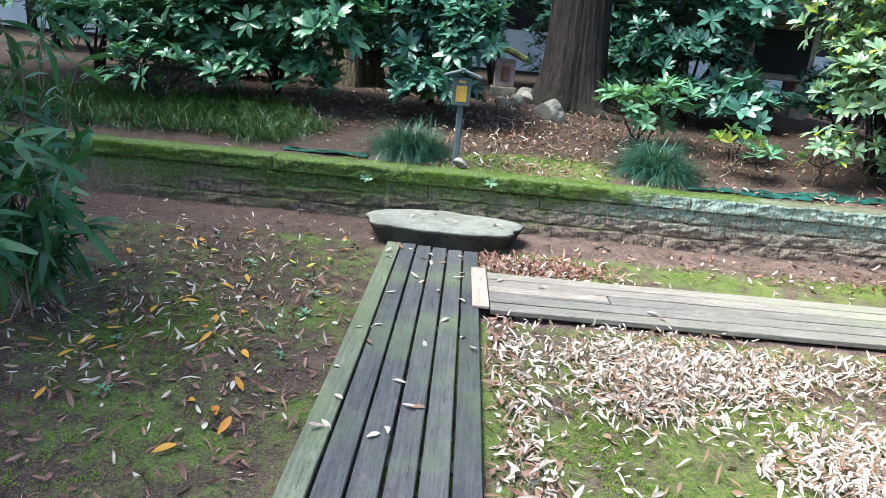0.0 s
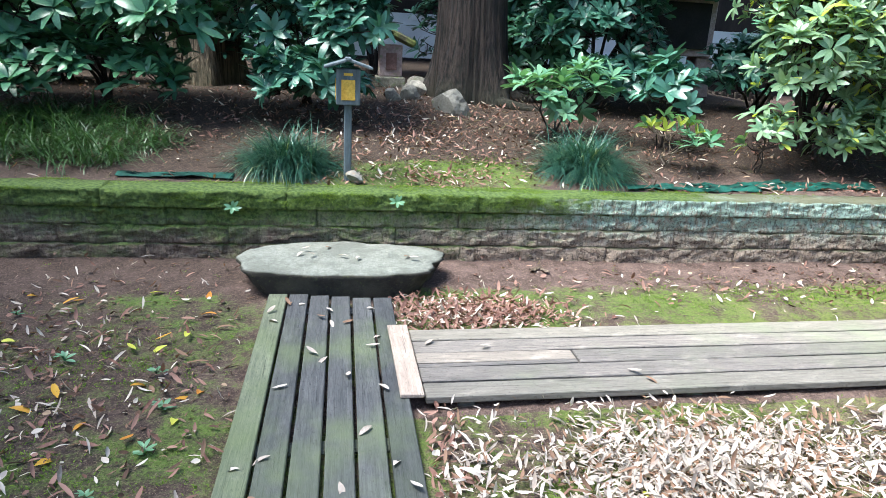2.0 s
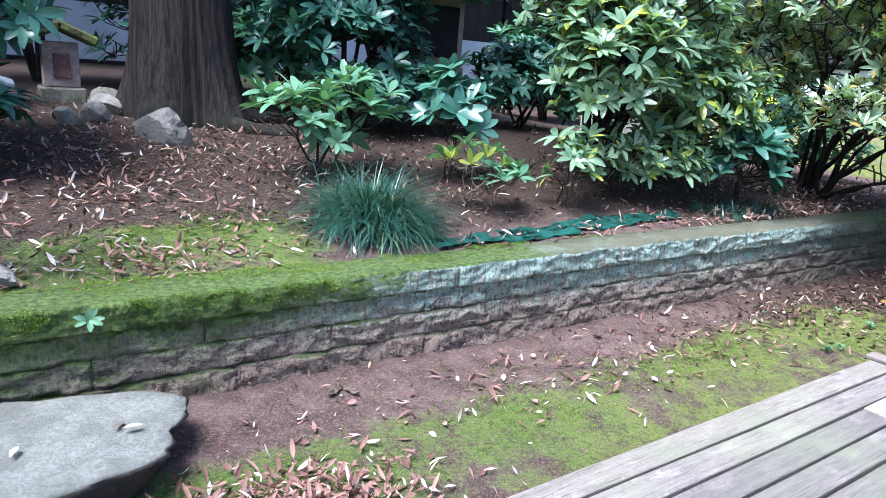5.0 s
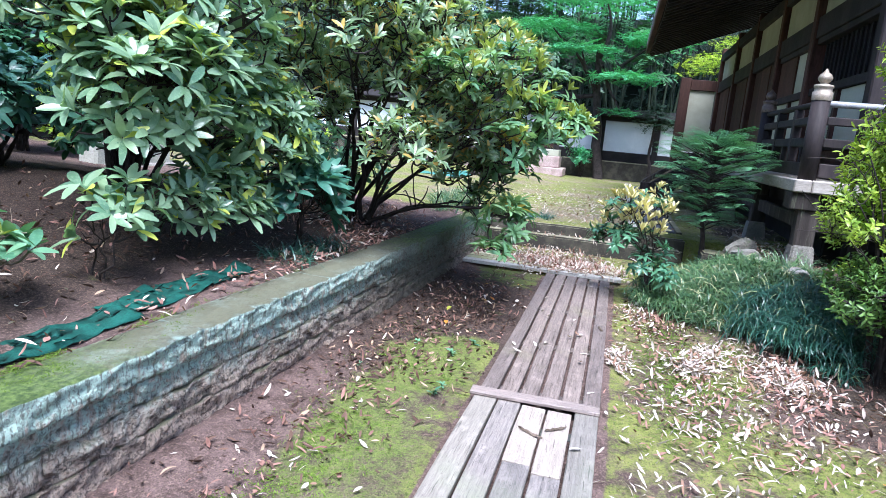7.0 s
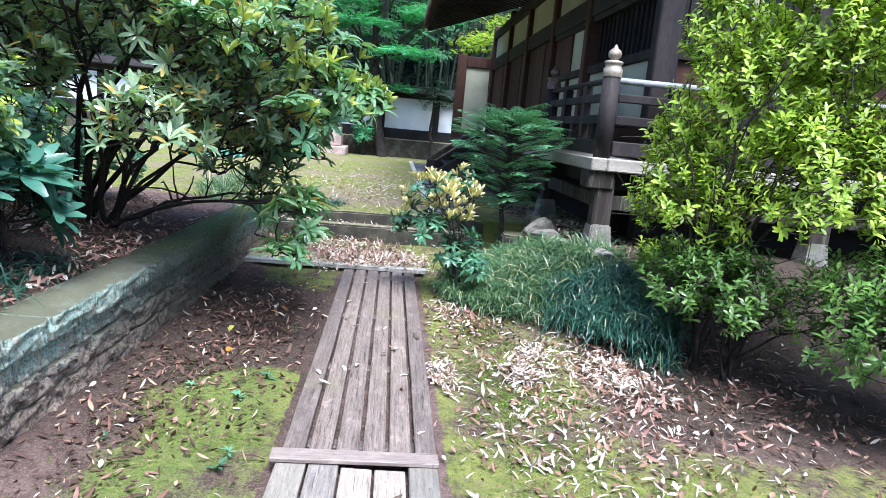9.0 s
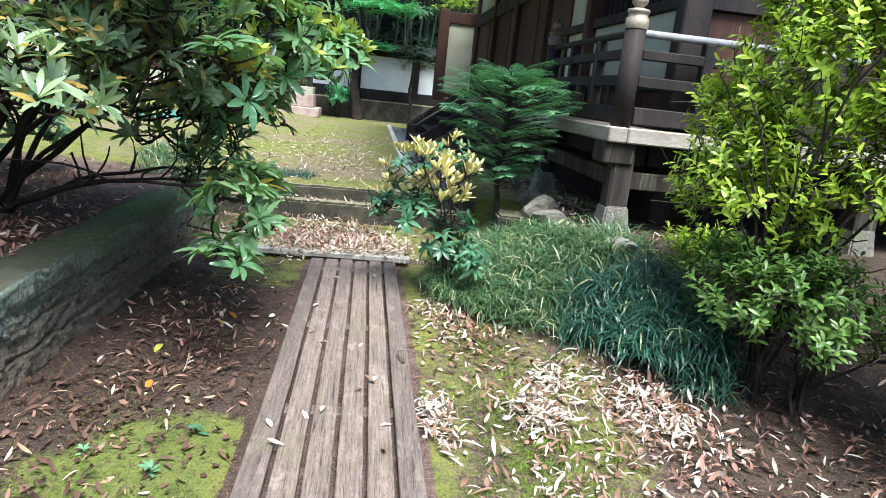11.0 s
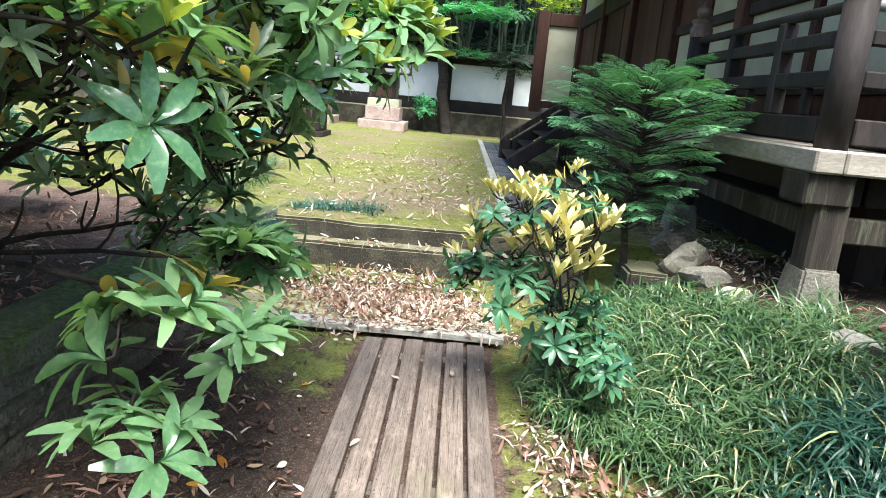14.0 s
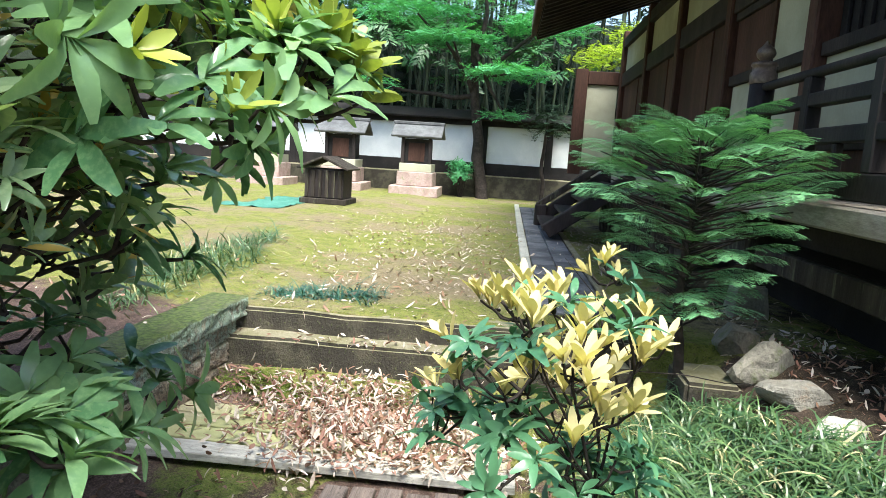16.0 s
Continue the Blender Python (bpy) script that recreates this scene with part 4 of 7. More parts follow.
def flat_stone(name, at, rx, ry, h, material, label, seed, turn=0.0):
    """A flat natural stone with a wavy outline and an undercut rim."""
    n, verts = 72, []
    for r, z in ((0.0, 0.0), (0.55, 0.004), (0.9, 0.0), (0.975, -0.008), (0.995, -0.022), (0.95, -0.05), (0.83, -h)):
        for k in range(n):
            a = 2 * math.pi * k / n
            w = 1 + 0.13 * noise.noise((math.cos(a) * 1.7, math.sin(a) * 1.7, seed)) + 0.06 * noise.noise((math.cos(a) * 3.4, math.sin(a) * 3.4, seed + 5)) + 0.03 * noise.noise((math.cos(a) * 6, math.sin(a) * 6, seed))
            sq = (abs(math.cos(a)) ** 2.6 + abs(math.sin(a)) ** 2.6) ** (-1 / 2.6)
            x, y = rx * r * w * sq * math.cos(a), ry * r * w * sq * math.sin(a)
            c, s = math.cos(turn), math.sin(turn)
            rim = 1 + (0.05 * noise.noise((a * 9, z * 30, seed)) + 0.03 * noise.noise((a * 25, z * 50, seed)) if z < -0.01 else 0)
            x, y = x * rim, y * rim
            verts.append((at[0] + c * x - s * y, at[1] + s * x + c * y, at[2] + z + 0.01 * noise.noise((x * 5, y * 5, seed))))
    faces = [(i * n + k, i * n + (k + 1) % n, (i + 1) * n + (k + 1) % n, (i + 1) * n + k) for i in range(6) for k in range(n)]
    return tagged(new(name, grid_mesh(name, verts, faces, material, True)), label, "stone")


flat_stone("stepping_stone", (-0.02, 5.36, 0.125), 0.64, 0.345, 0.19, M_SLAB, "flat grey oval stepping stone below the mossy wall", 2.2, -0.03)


def rock(at, size, material, label, seed, flat=1.0):
    bm = bmesh.new()
    bmesh.ops.create_icosphere(bm, subdivisions=3, radius=1.0)
    for v in bm.verts:
        d = v.co.normalized()
        k = 1 + 0.35 * noise.noise(d * 1.3 + Vector((seed, 0, 0))) + 0.12 * noise.noise(d * 4 + Vector((0, seed, 0)))
        q = d * k
        for i in range(9):
            n = Vector((math.sin(seed * 3 + i * 2.1), math.cos(seed * 5 + i * 1.7), math.sin(seed * 2 + i * 4.3))).normalized()
            over = q.dot(n) - 0.74 - 0.12 * math.sin(i * 3 + seed)
            if over > 0:
                q = q - n * over
        v.co = Vector((q[0] * size[0] * 1.25, q[1] * size[1] * 1.25, q[2] * size[2] * 1.25))
    bmesh.ops.rotate(bm, verts=bm.verts, matrix=Euler((0.2 * math.sin(seed), 0.2 * math.cos(seed), seed)).to_matrix())
    bmesh.ops.translate(bm, verts=bm.verts, vec=at)
    return tagged(part("rock", bm, material), label, "rock")


def gz(x, y):
    return float(height(x, y))


for x, y, sx, sy, sz, pale, seed in (
    (8.62, 2.3, 0.19, 0.14, 0.1, 1, 1.0), (8.2, 2.3, 0.22, 0.12, 0.08, 1, 2.0), (8.0, 2.45, 0.19, 0.11, 0.06, 0, 3.0),
    (7.78, 2.35, 0.22, 0.12, 0.1, 1, 4.2), (9.1, 2.28, 0.26, 0.15, 0.15, 0, 5.1), (9.55, 2.3, 0.2, 0.16, 0.14, 0, 6.0), (7.35, 2.15, 0.2, 0.12, 0.09, 1, 7.0)):
    rock((x, y, gz(x, y) + 0.02), (sx * 0.75, sy * 0.75, sz * 0.8), M_ROCK_PALE if pale else M_ROCK, "pale broken rock edging the lilyturf bank" if pale else "brown weathered rock at the edge of the bank", seed)
for x, y, s, seed in ((1.12, 8.15, 0.22, 1.5), (0.9, 9.0, 0.14, 2.5), (0.75, 8.6, 0.12, 3.5), (0.55, 8.5, 0.09, 3.9), (0.95, 9.6, 0.16, 4.6)):
    rock((x, y, gz(x, y) + 0.04), (s, s * 0.8, s * 0.7), M_ROCK, "mossy grey rock by the cedar's foot", seed)


# ---- trees with trunks ----
def trunk_mesh(at, r_base, r_top, z_top, material, parent, flutes=9, seed=0.0, lean=(0, 0)):
    sides, rings = 132, 40
    verts = []
    for i in range(rings + 1):
        f = i / rings
        z = -0.25 + (z_top + 0.25) * f ** 1.6
        flare = r_top + (r_base - r_top) * math.exp(-max(z, 0) * 1.9)
        for k in range(sides):
            a = 2 * math.pi * k / sides
            root = 0.17 * math.exp(-max(z, 0) * 2.2) * math.sin(5 * a + seed) + 0.07 * noise.noise((math.cos(a) * flutes, math.sin(a) * flutes, z * 0.5 + seed)) + 0.05 * noise.noise((math.cos(a) * 14, math.sin(a) * 14, z * 0.9))
            twist = a + 0.05 * math.sin(z * 0.9 + seed)
            root += 0.05 * (0.4 - abs(noise.noise((math.cos(twist) * 7, math.sin(twist) * 7, z * 0.28 + seed)))) + 0.035 * (0.4 - abs(noise.noise((math.cos(twist) * 15, math.sin(twist) * 15, z * 0.5 + seed))))
            r = flare * (1 + root)
            verts.append((at[0] + lean[0] * z + r * math.cos(a), at[1] + lean[1] * z + r * math.sin(a), at[2] + z))
    faces = [(i * sides + k, i * sides + (k + 1) % sides, (i + 1) * sides + (k + 1) % sides, (i + 1) * sides + k) for i in range(rings) for k in range(sides)]
    return own(new("trunk", grid_mesh("trunk", verts, faces, material, True)), parent)


def spray_shape(leaflets, length, leaf_l, leaf_w):
    """A flat leafy twig along +x."""
    out = []
    for i in range(leaflets):
        v, f = leaf_shape(leaf_l * rng.uniform(0.8, 1.1), leaf_w, 0.1, 0.15, 3)
        side = 1 if i % 2 else -1
        a = side * rng.uniform(0.5, 1.1)
        ca, sa = math.cos(a), math.sin(a)
        out.append((v @ np.array([[ca, sa, 0], [-sa, ca, 0], [0, 0, 1]]) + (length * i / leaflets, 0, rng.uniform(-0.02, 0.02)), f))
    return joined(out)


def leaf_cloud(name, blobs, shape_list, material, parent, size=(0.7, 1.2), flat=False):
    pts, ways = blob_points(blobs)
    if flat:
        ways = np.stack([rng.normal(0, 0.25, len(pts)), rng.normal(0, 0.25, len(pts)), np.ones(len(pts))], 1)
    pieces = []
    for k, shape in enumerate(shape_list):
        sub = np.arange(k, len(pts), len(shape_list))
        if len(sub):
            pieces.append(scatter(shape, pts[sub], turn_matrices(ways[sub], rng.uniform(0, 6.28, len(sub))), rng.uniform(*size, len(sub))))
    v, f = joined(pieces)
    return tagged(own(new(name, grid_mesh(name, v, f, material, True)), parent), kind="stuff")


cedar = thing("cedar_tree", (1.5, 8.85, gz(1.5, 8.85)), "old cedar with fissured brown bark and spreading roots", "tree")
trunk_mesh((1.46, 8.85, gz(1.46, 8.85)), 0.52, 0.335, 8.0, M_BARK, cedar, 12, 0.4, (-0.015, 0.0))
big_spray = [spray_shape(12, 0.5, 0.16, 0.05) for _ in range(3)]
limbs = [bent((1.45, 8.85, 5.5 + 0.5 * i), (1.45 + 1.7 * math.cos(i * 2.4), 8.85 + 1.7 * math.sin(i * 2.4), 6.4 + 0.5 * i), 0.07, 0.02) for i in range(7)]
v, f = tubes(limbs)
tagged(own(new("limb_mass", grid_mesh("limb_mass", v, f, M_BARK, True)), cedar), kind="stuff")
leaf_cloud("crown", [(1.45, 8.85, 9.0, 1.6, 1.6, 1.6, 160)], big_spray, M_FOREST, cedar)

for a0, length in ((-0.5, 0.9), (-1.3, 0.8), (-2.3, 0.7), (-0.1, 1.1)):
    pts = []
    for k in range(7):
        d = 0.42 + length * k / 6
        x, y = 1.5 + d * math.cos(a0 + 0.12 * k), 8.85 + d * math.sin(a0 + 0.12 * k)
        pts.append(((x, y, gz(x, y) + 0.05 - 0.012 * k), 0.075 - 0.009 * k))
    v, f = tubes([pts], 8)
    own(new("root", grid_mesh("root", v, f, M_BARK, True)), cedar)
pale_tree = thing("old_tree", (-1.55, 9.6, gz(-1.55, 9.6)), "old tree with pale fibrous bark among the shrubs", "tree")
trunk_mesh((-1.55, 9.6, gz(-1.55, 9.6)), 0.44, 0.36, 8.0, M_BARK_L, pale_tree, 10, 2.0, (0.0, 0.0))
limbs = [bent((-1.5, 9.6, 5.5 + 0.5 * i), (-1.5 + 1.6 * math.cos(i * 2.1), 9.6 + 1.6 * math.sin(i * 2.1), 6.4 + 0.5 * i), 0.07, 0.02) for i in range(7)]
v, f = tubes(limbs)
tagged(own(new("limb_mass", grid_mesh("limb_mass", v, f, M_BARK_L, True)), pale_tree), kind="stuff")
leaf_cloud("crown", [(-1.5, 9.6, 9.0, 1.6, 1.6, 1.6, 140)], big_spray, M_FOREST, pale_tree)

# ---- garden lantern on a post ----
lan = thing("garden_lantern", (0.02, 6.14, 0.5), "blue-grey wooden garden lantern with an amber window on a post", "lantern")
LZ = 0.5
box("post", -0.008, 0.048, 6.112, 6.168, LZ - 0.05, 1.02, M_LANTERN, lan)
box("lamp_box", -0.065, 0.105, 6.055, 6.225, 1.02, 1.27, M_LANTERN, lan, 0.006)
box("window", -0.028, 0.068, 6.05, 6.06, 1.055, 1.195, M_AMBER, lan, 0.001, "amber paper window pane")
box("window", -0.07, -0.06, 6.09, 6.19, 1.055, 1.195, M_AMBER, lan, 0.001, "amber paper window pane")
box("vent", -0.012, 0.052, 6.05, 6.06, 1.222, 1.24, M_AMBER, lan, 0.001)
for s in (-1, 1):
    centred_box("roof_board", 0.19, 0.3, 0.018, M_LANTERN, lan, (0.02 + s * 0.078, 6.14, 1.305), (0, s * 18, 0), 0.004)
box("ridge", 0.0, 0.04, 5.985, 6.295, 1.325, 1.345, M_LANTERN, lan, 0.004)
rock((0.07, 6.1, 0.5), (0.07, 0.06, 0.04), M_ROCK_PALE, "small pale stone at the foot of the lantern post", 8.8)

# ---- small stone shrine behind the lantern ----
shr = thing("stone_shrine", (0.62, 9.75, 0.85), "small pinkish stone shrine with a mossy roof", "shrine")
SZ = gz(0.62, 9.75)
box("plinth", 0.44, 0.8, 9.6, 9.95, SZ - 0.05, SZ + 0.12, M_STEP, shr, 0.015)
box("body", 0.48, 0.76, 9.66, 9.92, SZ + 0.12, SZ + 0.5, M_PINKSTONE, shr, 0.01)
box("niche", 0.56, 0.69, 9.645, 9.665, SZ + 0.2, SZ + 0.4, M_ROOFRED, shr, 0.003)
for s in (-1, 1):
    centred_box("roof_slab", 0.34, 0.52, 0.08, M_MOSSTILE, shr, (0.62 + s * 0.13, 9.78, SZ + 0.58), (0, s * 24, 0), 0.02)

# ---- temple hall with its veranda ----
VX, VY, VZ = 7.95, 2.13, 1.32
hall = thing("temple_hall", (12, 0, 0.4), "dark timber temple hall with white plaster panels and a raised veranda", "building")
# veranda floor
box("veranda_edge", VX, 20.6, VY - 0.16, VY, VZ - 0.13, VZ, M_GREYWOOD, hall, 0.012)
box("veranda_edge", VX, VX + 0.16, -6.0, VY - 0.165, VZ - 0.13, VZ, M_GREYWOOD, hall, 0.012)
for i in range(22):
    y = -6.0 + i * 0.365
    if y < 1.9:
        box("floor_board", VX + 0.165, 9.2, y, min(y + 0.36, VY - 0.165), VZ - 0.06, VZ - 0.004, M_GREYWOOD, hall, 0.004)
box("floor_board", 9.205, 20.6, 1.3, VY - 0.165, VZ - 0.06, VZ - 0.004, M_GREYWOOD, hall, 0.004)
# beams in black timber, the shade below the edge put into their colour
box("under_beam", VX + 0.35, 20.5, VY - 0.5, VY - 0.35, VZ - 0.33, VZ - 0.13, M_BLACK, hall)
box("under_beam", VX + 0.35, VX + 0.5, -6.0, VY - 0.52, VZ - 0.33, VZ - 0.13, M_BLACK, hall)


def pier(x, y, r=0.11, stone=True):
    z = gz(x, y)
    if stone:
        bm = box_bm(x - 0.155, x + 0.155, y - 0.14, y + 0.14, z - 0.1, z + 0.24, 0.0)
        for v in bm.verts:
            if v.co.z > z:
                v.co.x, v.co.y = x + (v.co.x - x) * 0.72, y + (v.co.y - y) * 0.72
        bmesh.ops.bevel(bm, geom=list(bm.edges), offset=0.015, segments=2, affect="EDGES")
        part("pier_stone", bm, M_ROCK, hall)
    box("pier", x - r, x + r, y - r, y + r, z + 0.2, VZ - 0.2, M_POSTWOOD, hall, 0.02)
    box("bracket", x - r - 0.03, x + 0.17, y - 0.07, y + 0.2, VZ - 0.31, VZ - 0.125, M_POSTWOOD, hall, 0.015)


pier(8.12, 1.93, 0.095)
for x in (10.45, 12.9, 15.3, 17.7, 20.2):
    pier(x, 1.93, 0.09)
for y in (-0.4, -2.7, -5.0):
    pier(8.12, y)
for z0, z1 in ((0.8, 0.95),):
    box("tie_beam", 8.1, 20.2, 1.87, 1.95, z0, z1, M_POSTWOOD, hall, 0.01)
    box("tie_beam", 8.08, 8.16, -5.8, 1.86, z0, z1, M_POSTWOOD, hall, 0.01)
box("inner_post", 8.75, 8.95, 1.1, 1.3, 0.3, VZ - 0.33, M_DARKWOOD, hall)
# black sheets added to stand in for the darkness below the floor
box("foundation_wall", 9.3, 20.4, 1.3, 1.4, 0.1, VZ - 0.08, M_BLACK, hall)
box("foundation_wall", 9.2, 9.3, -6.0, 1.4, 0.1, VZ - 0.08, M_BLACK, hall)


# railing
def finial_post(x, y, r, cap):
    lathe("rail_post", [(0.0, 0), (r, 0), (r, 0.8), (0.0, 0.8)], (x, y, VZ - 0.02), M_DARKWOOD, hall, 20)
    lathe("cap", [(r + 0.004, 0.78), (r + 0.008, 0.79), (r + 0.008, 0.86), (r - 0.005, 0.87), (r - 0.005, 0.9), (r + 0.006, 0.91), (r + 0.002, 0.93), (0.03, 0.945)], (x, y, VZ), cap, hall, 20, "metal post cap")
    lathe("finial", [(0.03, 0.935), (0.035, 0.95), (0.06, 0.975), (0.066, 1.0), (0.055, 1.03), (0.025, 1.055), (0.008, 1.085), (0.0, 1.09)], (x, y, VZ), cap, hall, 16, "onion-shaped metal finial")


RX, RY = VX + 0.13, VY - 0.13
finial_post(RX, RY, 0.085, M_COPPER)
finial_post(10.5, RY, 0.085, M_BRONZE)
for z0, z1, d in ((0.03, 0.17, 0.055), (0.33, 0.42, 0.04), (0.55, 0.63, 0.04)):
    box("rail", RX + 0.08, 10.42, RY - d, RY + d, VZ + z0, VZ + z1, M_DARKWOOD, hall)
    box("rail", RX - d, RX + d, -5.9, RY - 0.08, VZ + z0, VZ + z1, M_DARKWOOD, hall)
v, f = tubes([[((RX + 0.05, RY, VZ + 0.755), 0.032), ((10.46, RY, VZ + 0.755), 0.032)]], 10)
own(new("handrail", grid_mesh("handrail", v, f, M_DARKWOOD, True)), hall)
v, f = tubes([[((RX, RY - 0.05, VZ + 0.755), 0.032), ((RX, -5.9, VZ + 0.755), 0.032)]], 10)
own(new("handrail", grid_mesh("handrail", v, f, M_RAIL_LIT, True)), hall)
for x in (8.85, 9.65):
    box("strut", x - 0.045, x + 0.045, RY - 0.045, RY + 0.045, VZ + 0.17, VZ + 0.73, M_DARKWOOD, hall)
for x in (8.45, 9.25, 10.05):
    box("strut", x - 0.025, x + 0.025, RY - 0.025, RY + 0.025, VZ + 0.17, VZ + 0.33, M_DARKWOOD, hall)
for k in range(9):
    y = 1.35 - 0.8 * k
    w = 0.045 if k % 2 == 0 else 0.025
    box("strut", RX - w, RX + w, y - w, y + w, VZ + 0.17, VZ + (0.73 if k % 2 == 0 else 0.33), M_DARKWOOD, hall)

# side wall
SY = 1.45
CX = 8.34
box("wall_sill", CX, 20.4, SY - 0.14, SY + 0.05, VZ, VZ + 0.16, M_DARKWOOD, hall)
box("wall_beam", CX, 20.4, SY - 0.14, SY + 0.06, 3.14, 3.42, M_DARKWOOD, hall)
box("wall_plate", CX, 20.4, SY - 0.14, SY + 0.08, 3.96, 4.16, M_DARKWOOD, hall)
posts = [CX, 10.95, 13.1, 15.4, 17.7, 20.3]
for x in posts:
    box("wall_post", x - 0.09, x + 0.09, SY - 0.16, SY + 0.09, VZ, 4.3, M_DARKWOOD if x == CX else M_REDWOOD, hall, 0.015)
for a, b in zip(posts, posts[1:]):
    box("frieze_panel", a + 0.11, b - 0.11, SY - 0.1, SY, 3.42, 3.96, M_PLASTER, hall, 0.003, "white plaster panel")
    if a > 13:
        for k in range(3):
            x0, x1 = a + 0.09 + (b - a - 0.18) * k / 3, a + 0.09 + (b - a - 0.18) * (k + 1) / 3
            box("door_board", x0 + 0.006, x1 - 0.006, SY - 0.1, SY - 0.01 + 0.015 * (k % 2), VZ + 0.16, 3.14, M_REDWOOD, hall, 0.006)
    else:
        box("wainscot", a + 0.095, b - 0.095, SY - 0.1, SY - 0.02, VZ + 0.16, 1.66, M_REDWOOD, hall, 0.005)
        box("rail_beam", a + 0.095, b - 0.095, SY - 0.1, SY + 0.03, 1.66, 1.74, M_DARKWOOD, hall, 0.005)
        box("rail_beam", a + 0.095, b - 0.095, SY - 0.1, SY + 0.03, 2.38, 2.48, M_DARKWOOD, hall, 0.005)
        box("window_head", a + 0.095, b - 0.095, SY - 0.1, SY + 0.03, 3.06, 3.138, M_DARKWOOD, hall, 0.005)
        m = (a + b) / 2
        box("mullion", m - 0.05, m + 0.05, SY - 0.1, SY + 0.02, 1.745, 2.375, M_REDWOOD, hall, 0.005)
        for x0, x1 in ((a + 0.1, m - 0.06), (m + 0.06, b - 0.1)):
            box("wall_panel", x0, x1, SY - 0.09, SY - 0.02, 1.745, 2.375, M_PLASTER, hall, 0.003, "white plaster panel")
box("window_jamb", CX + 0.092, CX + 0.15, SY - 0.1, SY + 0.04, 2.485, 3.055, M_GREYWOOD, hall, 0.004, "pale worn window jamb")
# dark latticed window in the first bay, boards and plaster in the second
box("window_pane", CX + 0.155, 10.84, SY - 0.12, SY - 0.08, 2.485, 3.055, M_BLACK, hall, 0.003, "dark unlit window")
for k in range(14):
    x = CX + 0.2 + 0.165 * k
    box("lattice_bar", x - 0.012, x + 0.012, SY - 0.075, SY - 0.05, 2.485, 3.055, M_BLACK, hall, 0.002)
box("wall_panel", 11.06, 11.95, SY - 0.09, SY - 0.02, 2.485, 3.055, M_PLASTER, hall, 0.003, "white plaster panel")
box("door_board", 11.97, 13.0, SY - 0.09, SY, 2.485, 3.055, M_REDWOOD, hall, 0.005)
# front wall, facing the garden
FX = CX
box("wall_sill", FX - 0.02, FX + 0.14, -6.0, SY - 0.16, VZ, VZ + 0.14, M_DARKWOOD, hall)
box("wall_beam", FX - 0.03, FX + 0.14, -6.0, SY - 0.16, 2.36, 2.5, M_DARKWOOD, hall)
box("wall_beam", FX - 0.05, FX + 0.14, -6.0, SY - 0.16, 3.14, 3.42, M_DARKWOOD, hall)
for y0, y1, mat, z0, z1, nm in (
    (0.62, 1.28, M_REDWOOD, 1.46, 2.36, "door_board"), (-0.12, 0.52, M_BLACK, 1.46, 2.36, "door_board"), (-1.5, -0.22, M_REDWOOD, 1.46, 2.36, "door_board"),
    (-2.5, -1.6, M_PLASTER, 1.7, 2.36, "wall_panel"), (-6.0, -2.6, M_REDWOOD, 1.46, 2.36, "door_board"),
    (-6.0, 1.28, M_BLACK, 2.5, 3.14, "lattice_panel"), (-6.0, 1.28, M_BLACK, 3.42, 3.92, "frieze_panel")):
    box(nm, FX + 0.02, FX + 0.1, y0, y1, z0 + 0.004, z1 - 0.004, mat, hall, 0.003)
for y in (0.57, -0.17, -1.55, -2.55, -4.25):
    box("wall_post", FX - 0.04, FX + 0.14, y - 0.045, y + 0.045, VZ + 0.14, 3.135, M_GREYWOOD if y == 0.57 else M_DARKWOOD, hall)
box("frieze_beam", FX - 0.06, FX + 0.14, -6.0, SY - 0.16, 3.92, 4.14, M_DARKWOOD, hall)
for k in range(24):
    y = 1.2 - 0.12 * k
    box("lattice_bar", FX - 0.005, FX + 0.018, y - 0.012, y + 0.012, 2.52, 3.12, M_DARKWOOD, hall, 0.002)
# porch posts, end wall, roof
for y in (-1.65, -3.1):
    box("porch_post", FX - 0.2, FX - 0.045, y - 0.13, y + 0.13, VZ, 4.3, M_REDWOOD, hall, 0.02)
wing = 20.45
box("end_panel", wing, wing + 0.06, 1.55, 2.2, 1.5, 3.17, M_PLASTER, hall, 0.003, "white plaster panel")
box("end_frame", wing - 0.05, wing + 0.1, 2.2, 2.47, VZ - 0.1, 3.5, M_REDWOOD, hall, 0.01)
box("end_frame", wing - 0.05, wing + 0.1, 1.3, 2.195, 3.18, 3.46, M_REDWOOD, hall, 0.01)
box("end_frame", wing - 0.05, wing + 0.1, 1.3, 2.195, VZ, 1.49, M_REDWOOD, hall, 0.01)
bm = bmesh.new()
ex0, ex1 = 7.6, 19.3
pr = [bm.verts.new(c) for c in ((ex0, 3.5, 3.92), (ex1, 3.5, 3.92), (ex1, -2.0, 5.9), (ex0, -2.0, 5.9), (ex0, 3.5, 4.06), (ex1, 3.5, 4.06), (ex1, -2.0, 6.1), (ex0, -2.0, 6.1))]
for q in ((0, 1, 2, 3), (7, 6, 5, 4), (0, 4, 5, 1), (1, 5, 6, 2), (2, 6, 7, 3), (3, 7, 4, 0)):
    bm.faces.new([pr[i] for i in q])
bmesh.ops.recalc_face_normals(bm, faces=bm.faces)
part("roof", bm, M_REDWOOD, hall)
bm = bmesh.new()
pr = [bm.verts.new(c) for c in ((ex0, -2.0, 5.9), (ex1, -2.0, 5.9), (ex1, -8.0, 3.9), (ex0, -8.0, 3.9), (ex0, -2.0, 6.1), (ex1, -2.0, 6.1), (ex1, -8.0, 4.05), (ex0, -8.0, 4.05))]
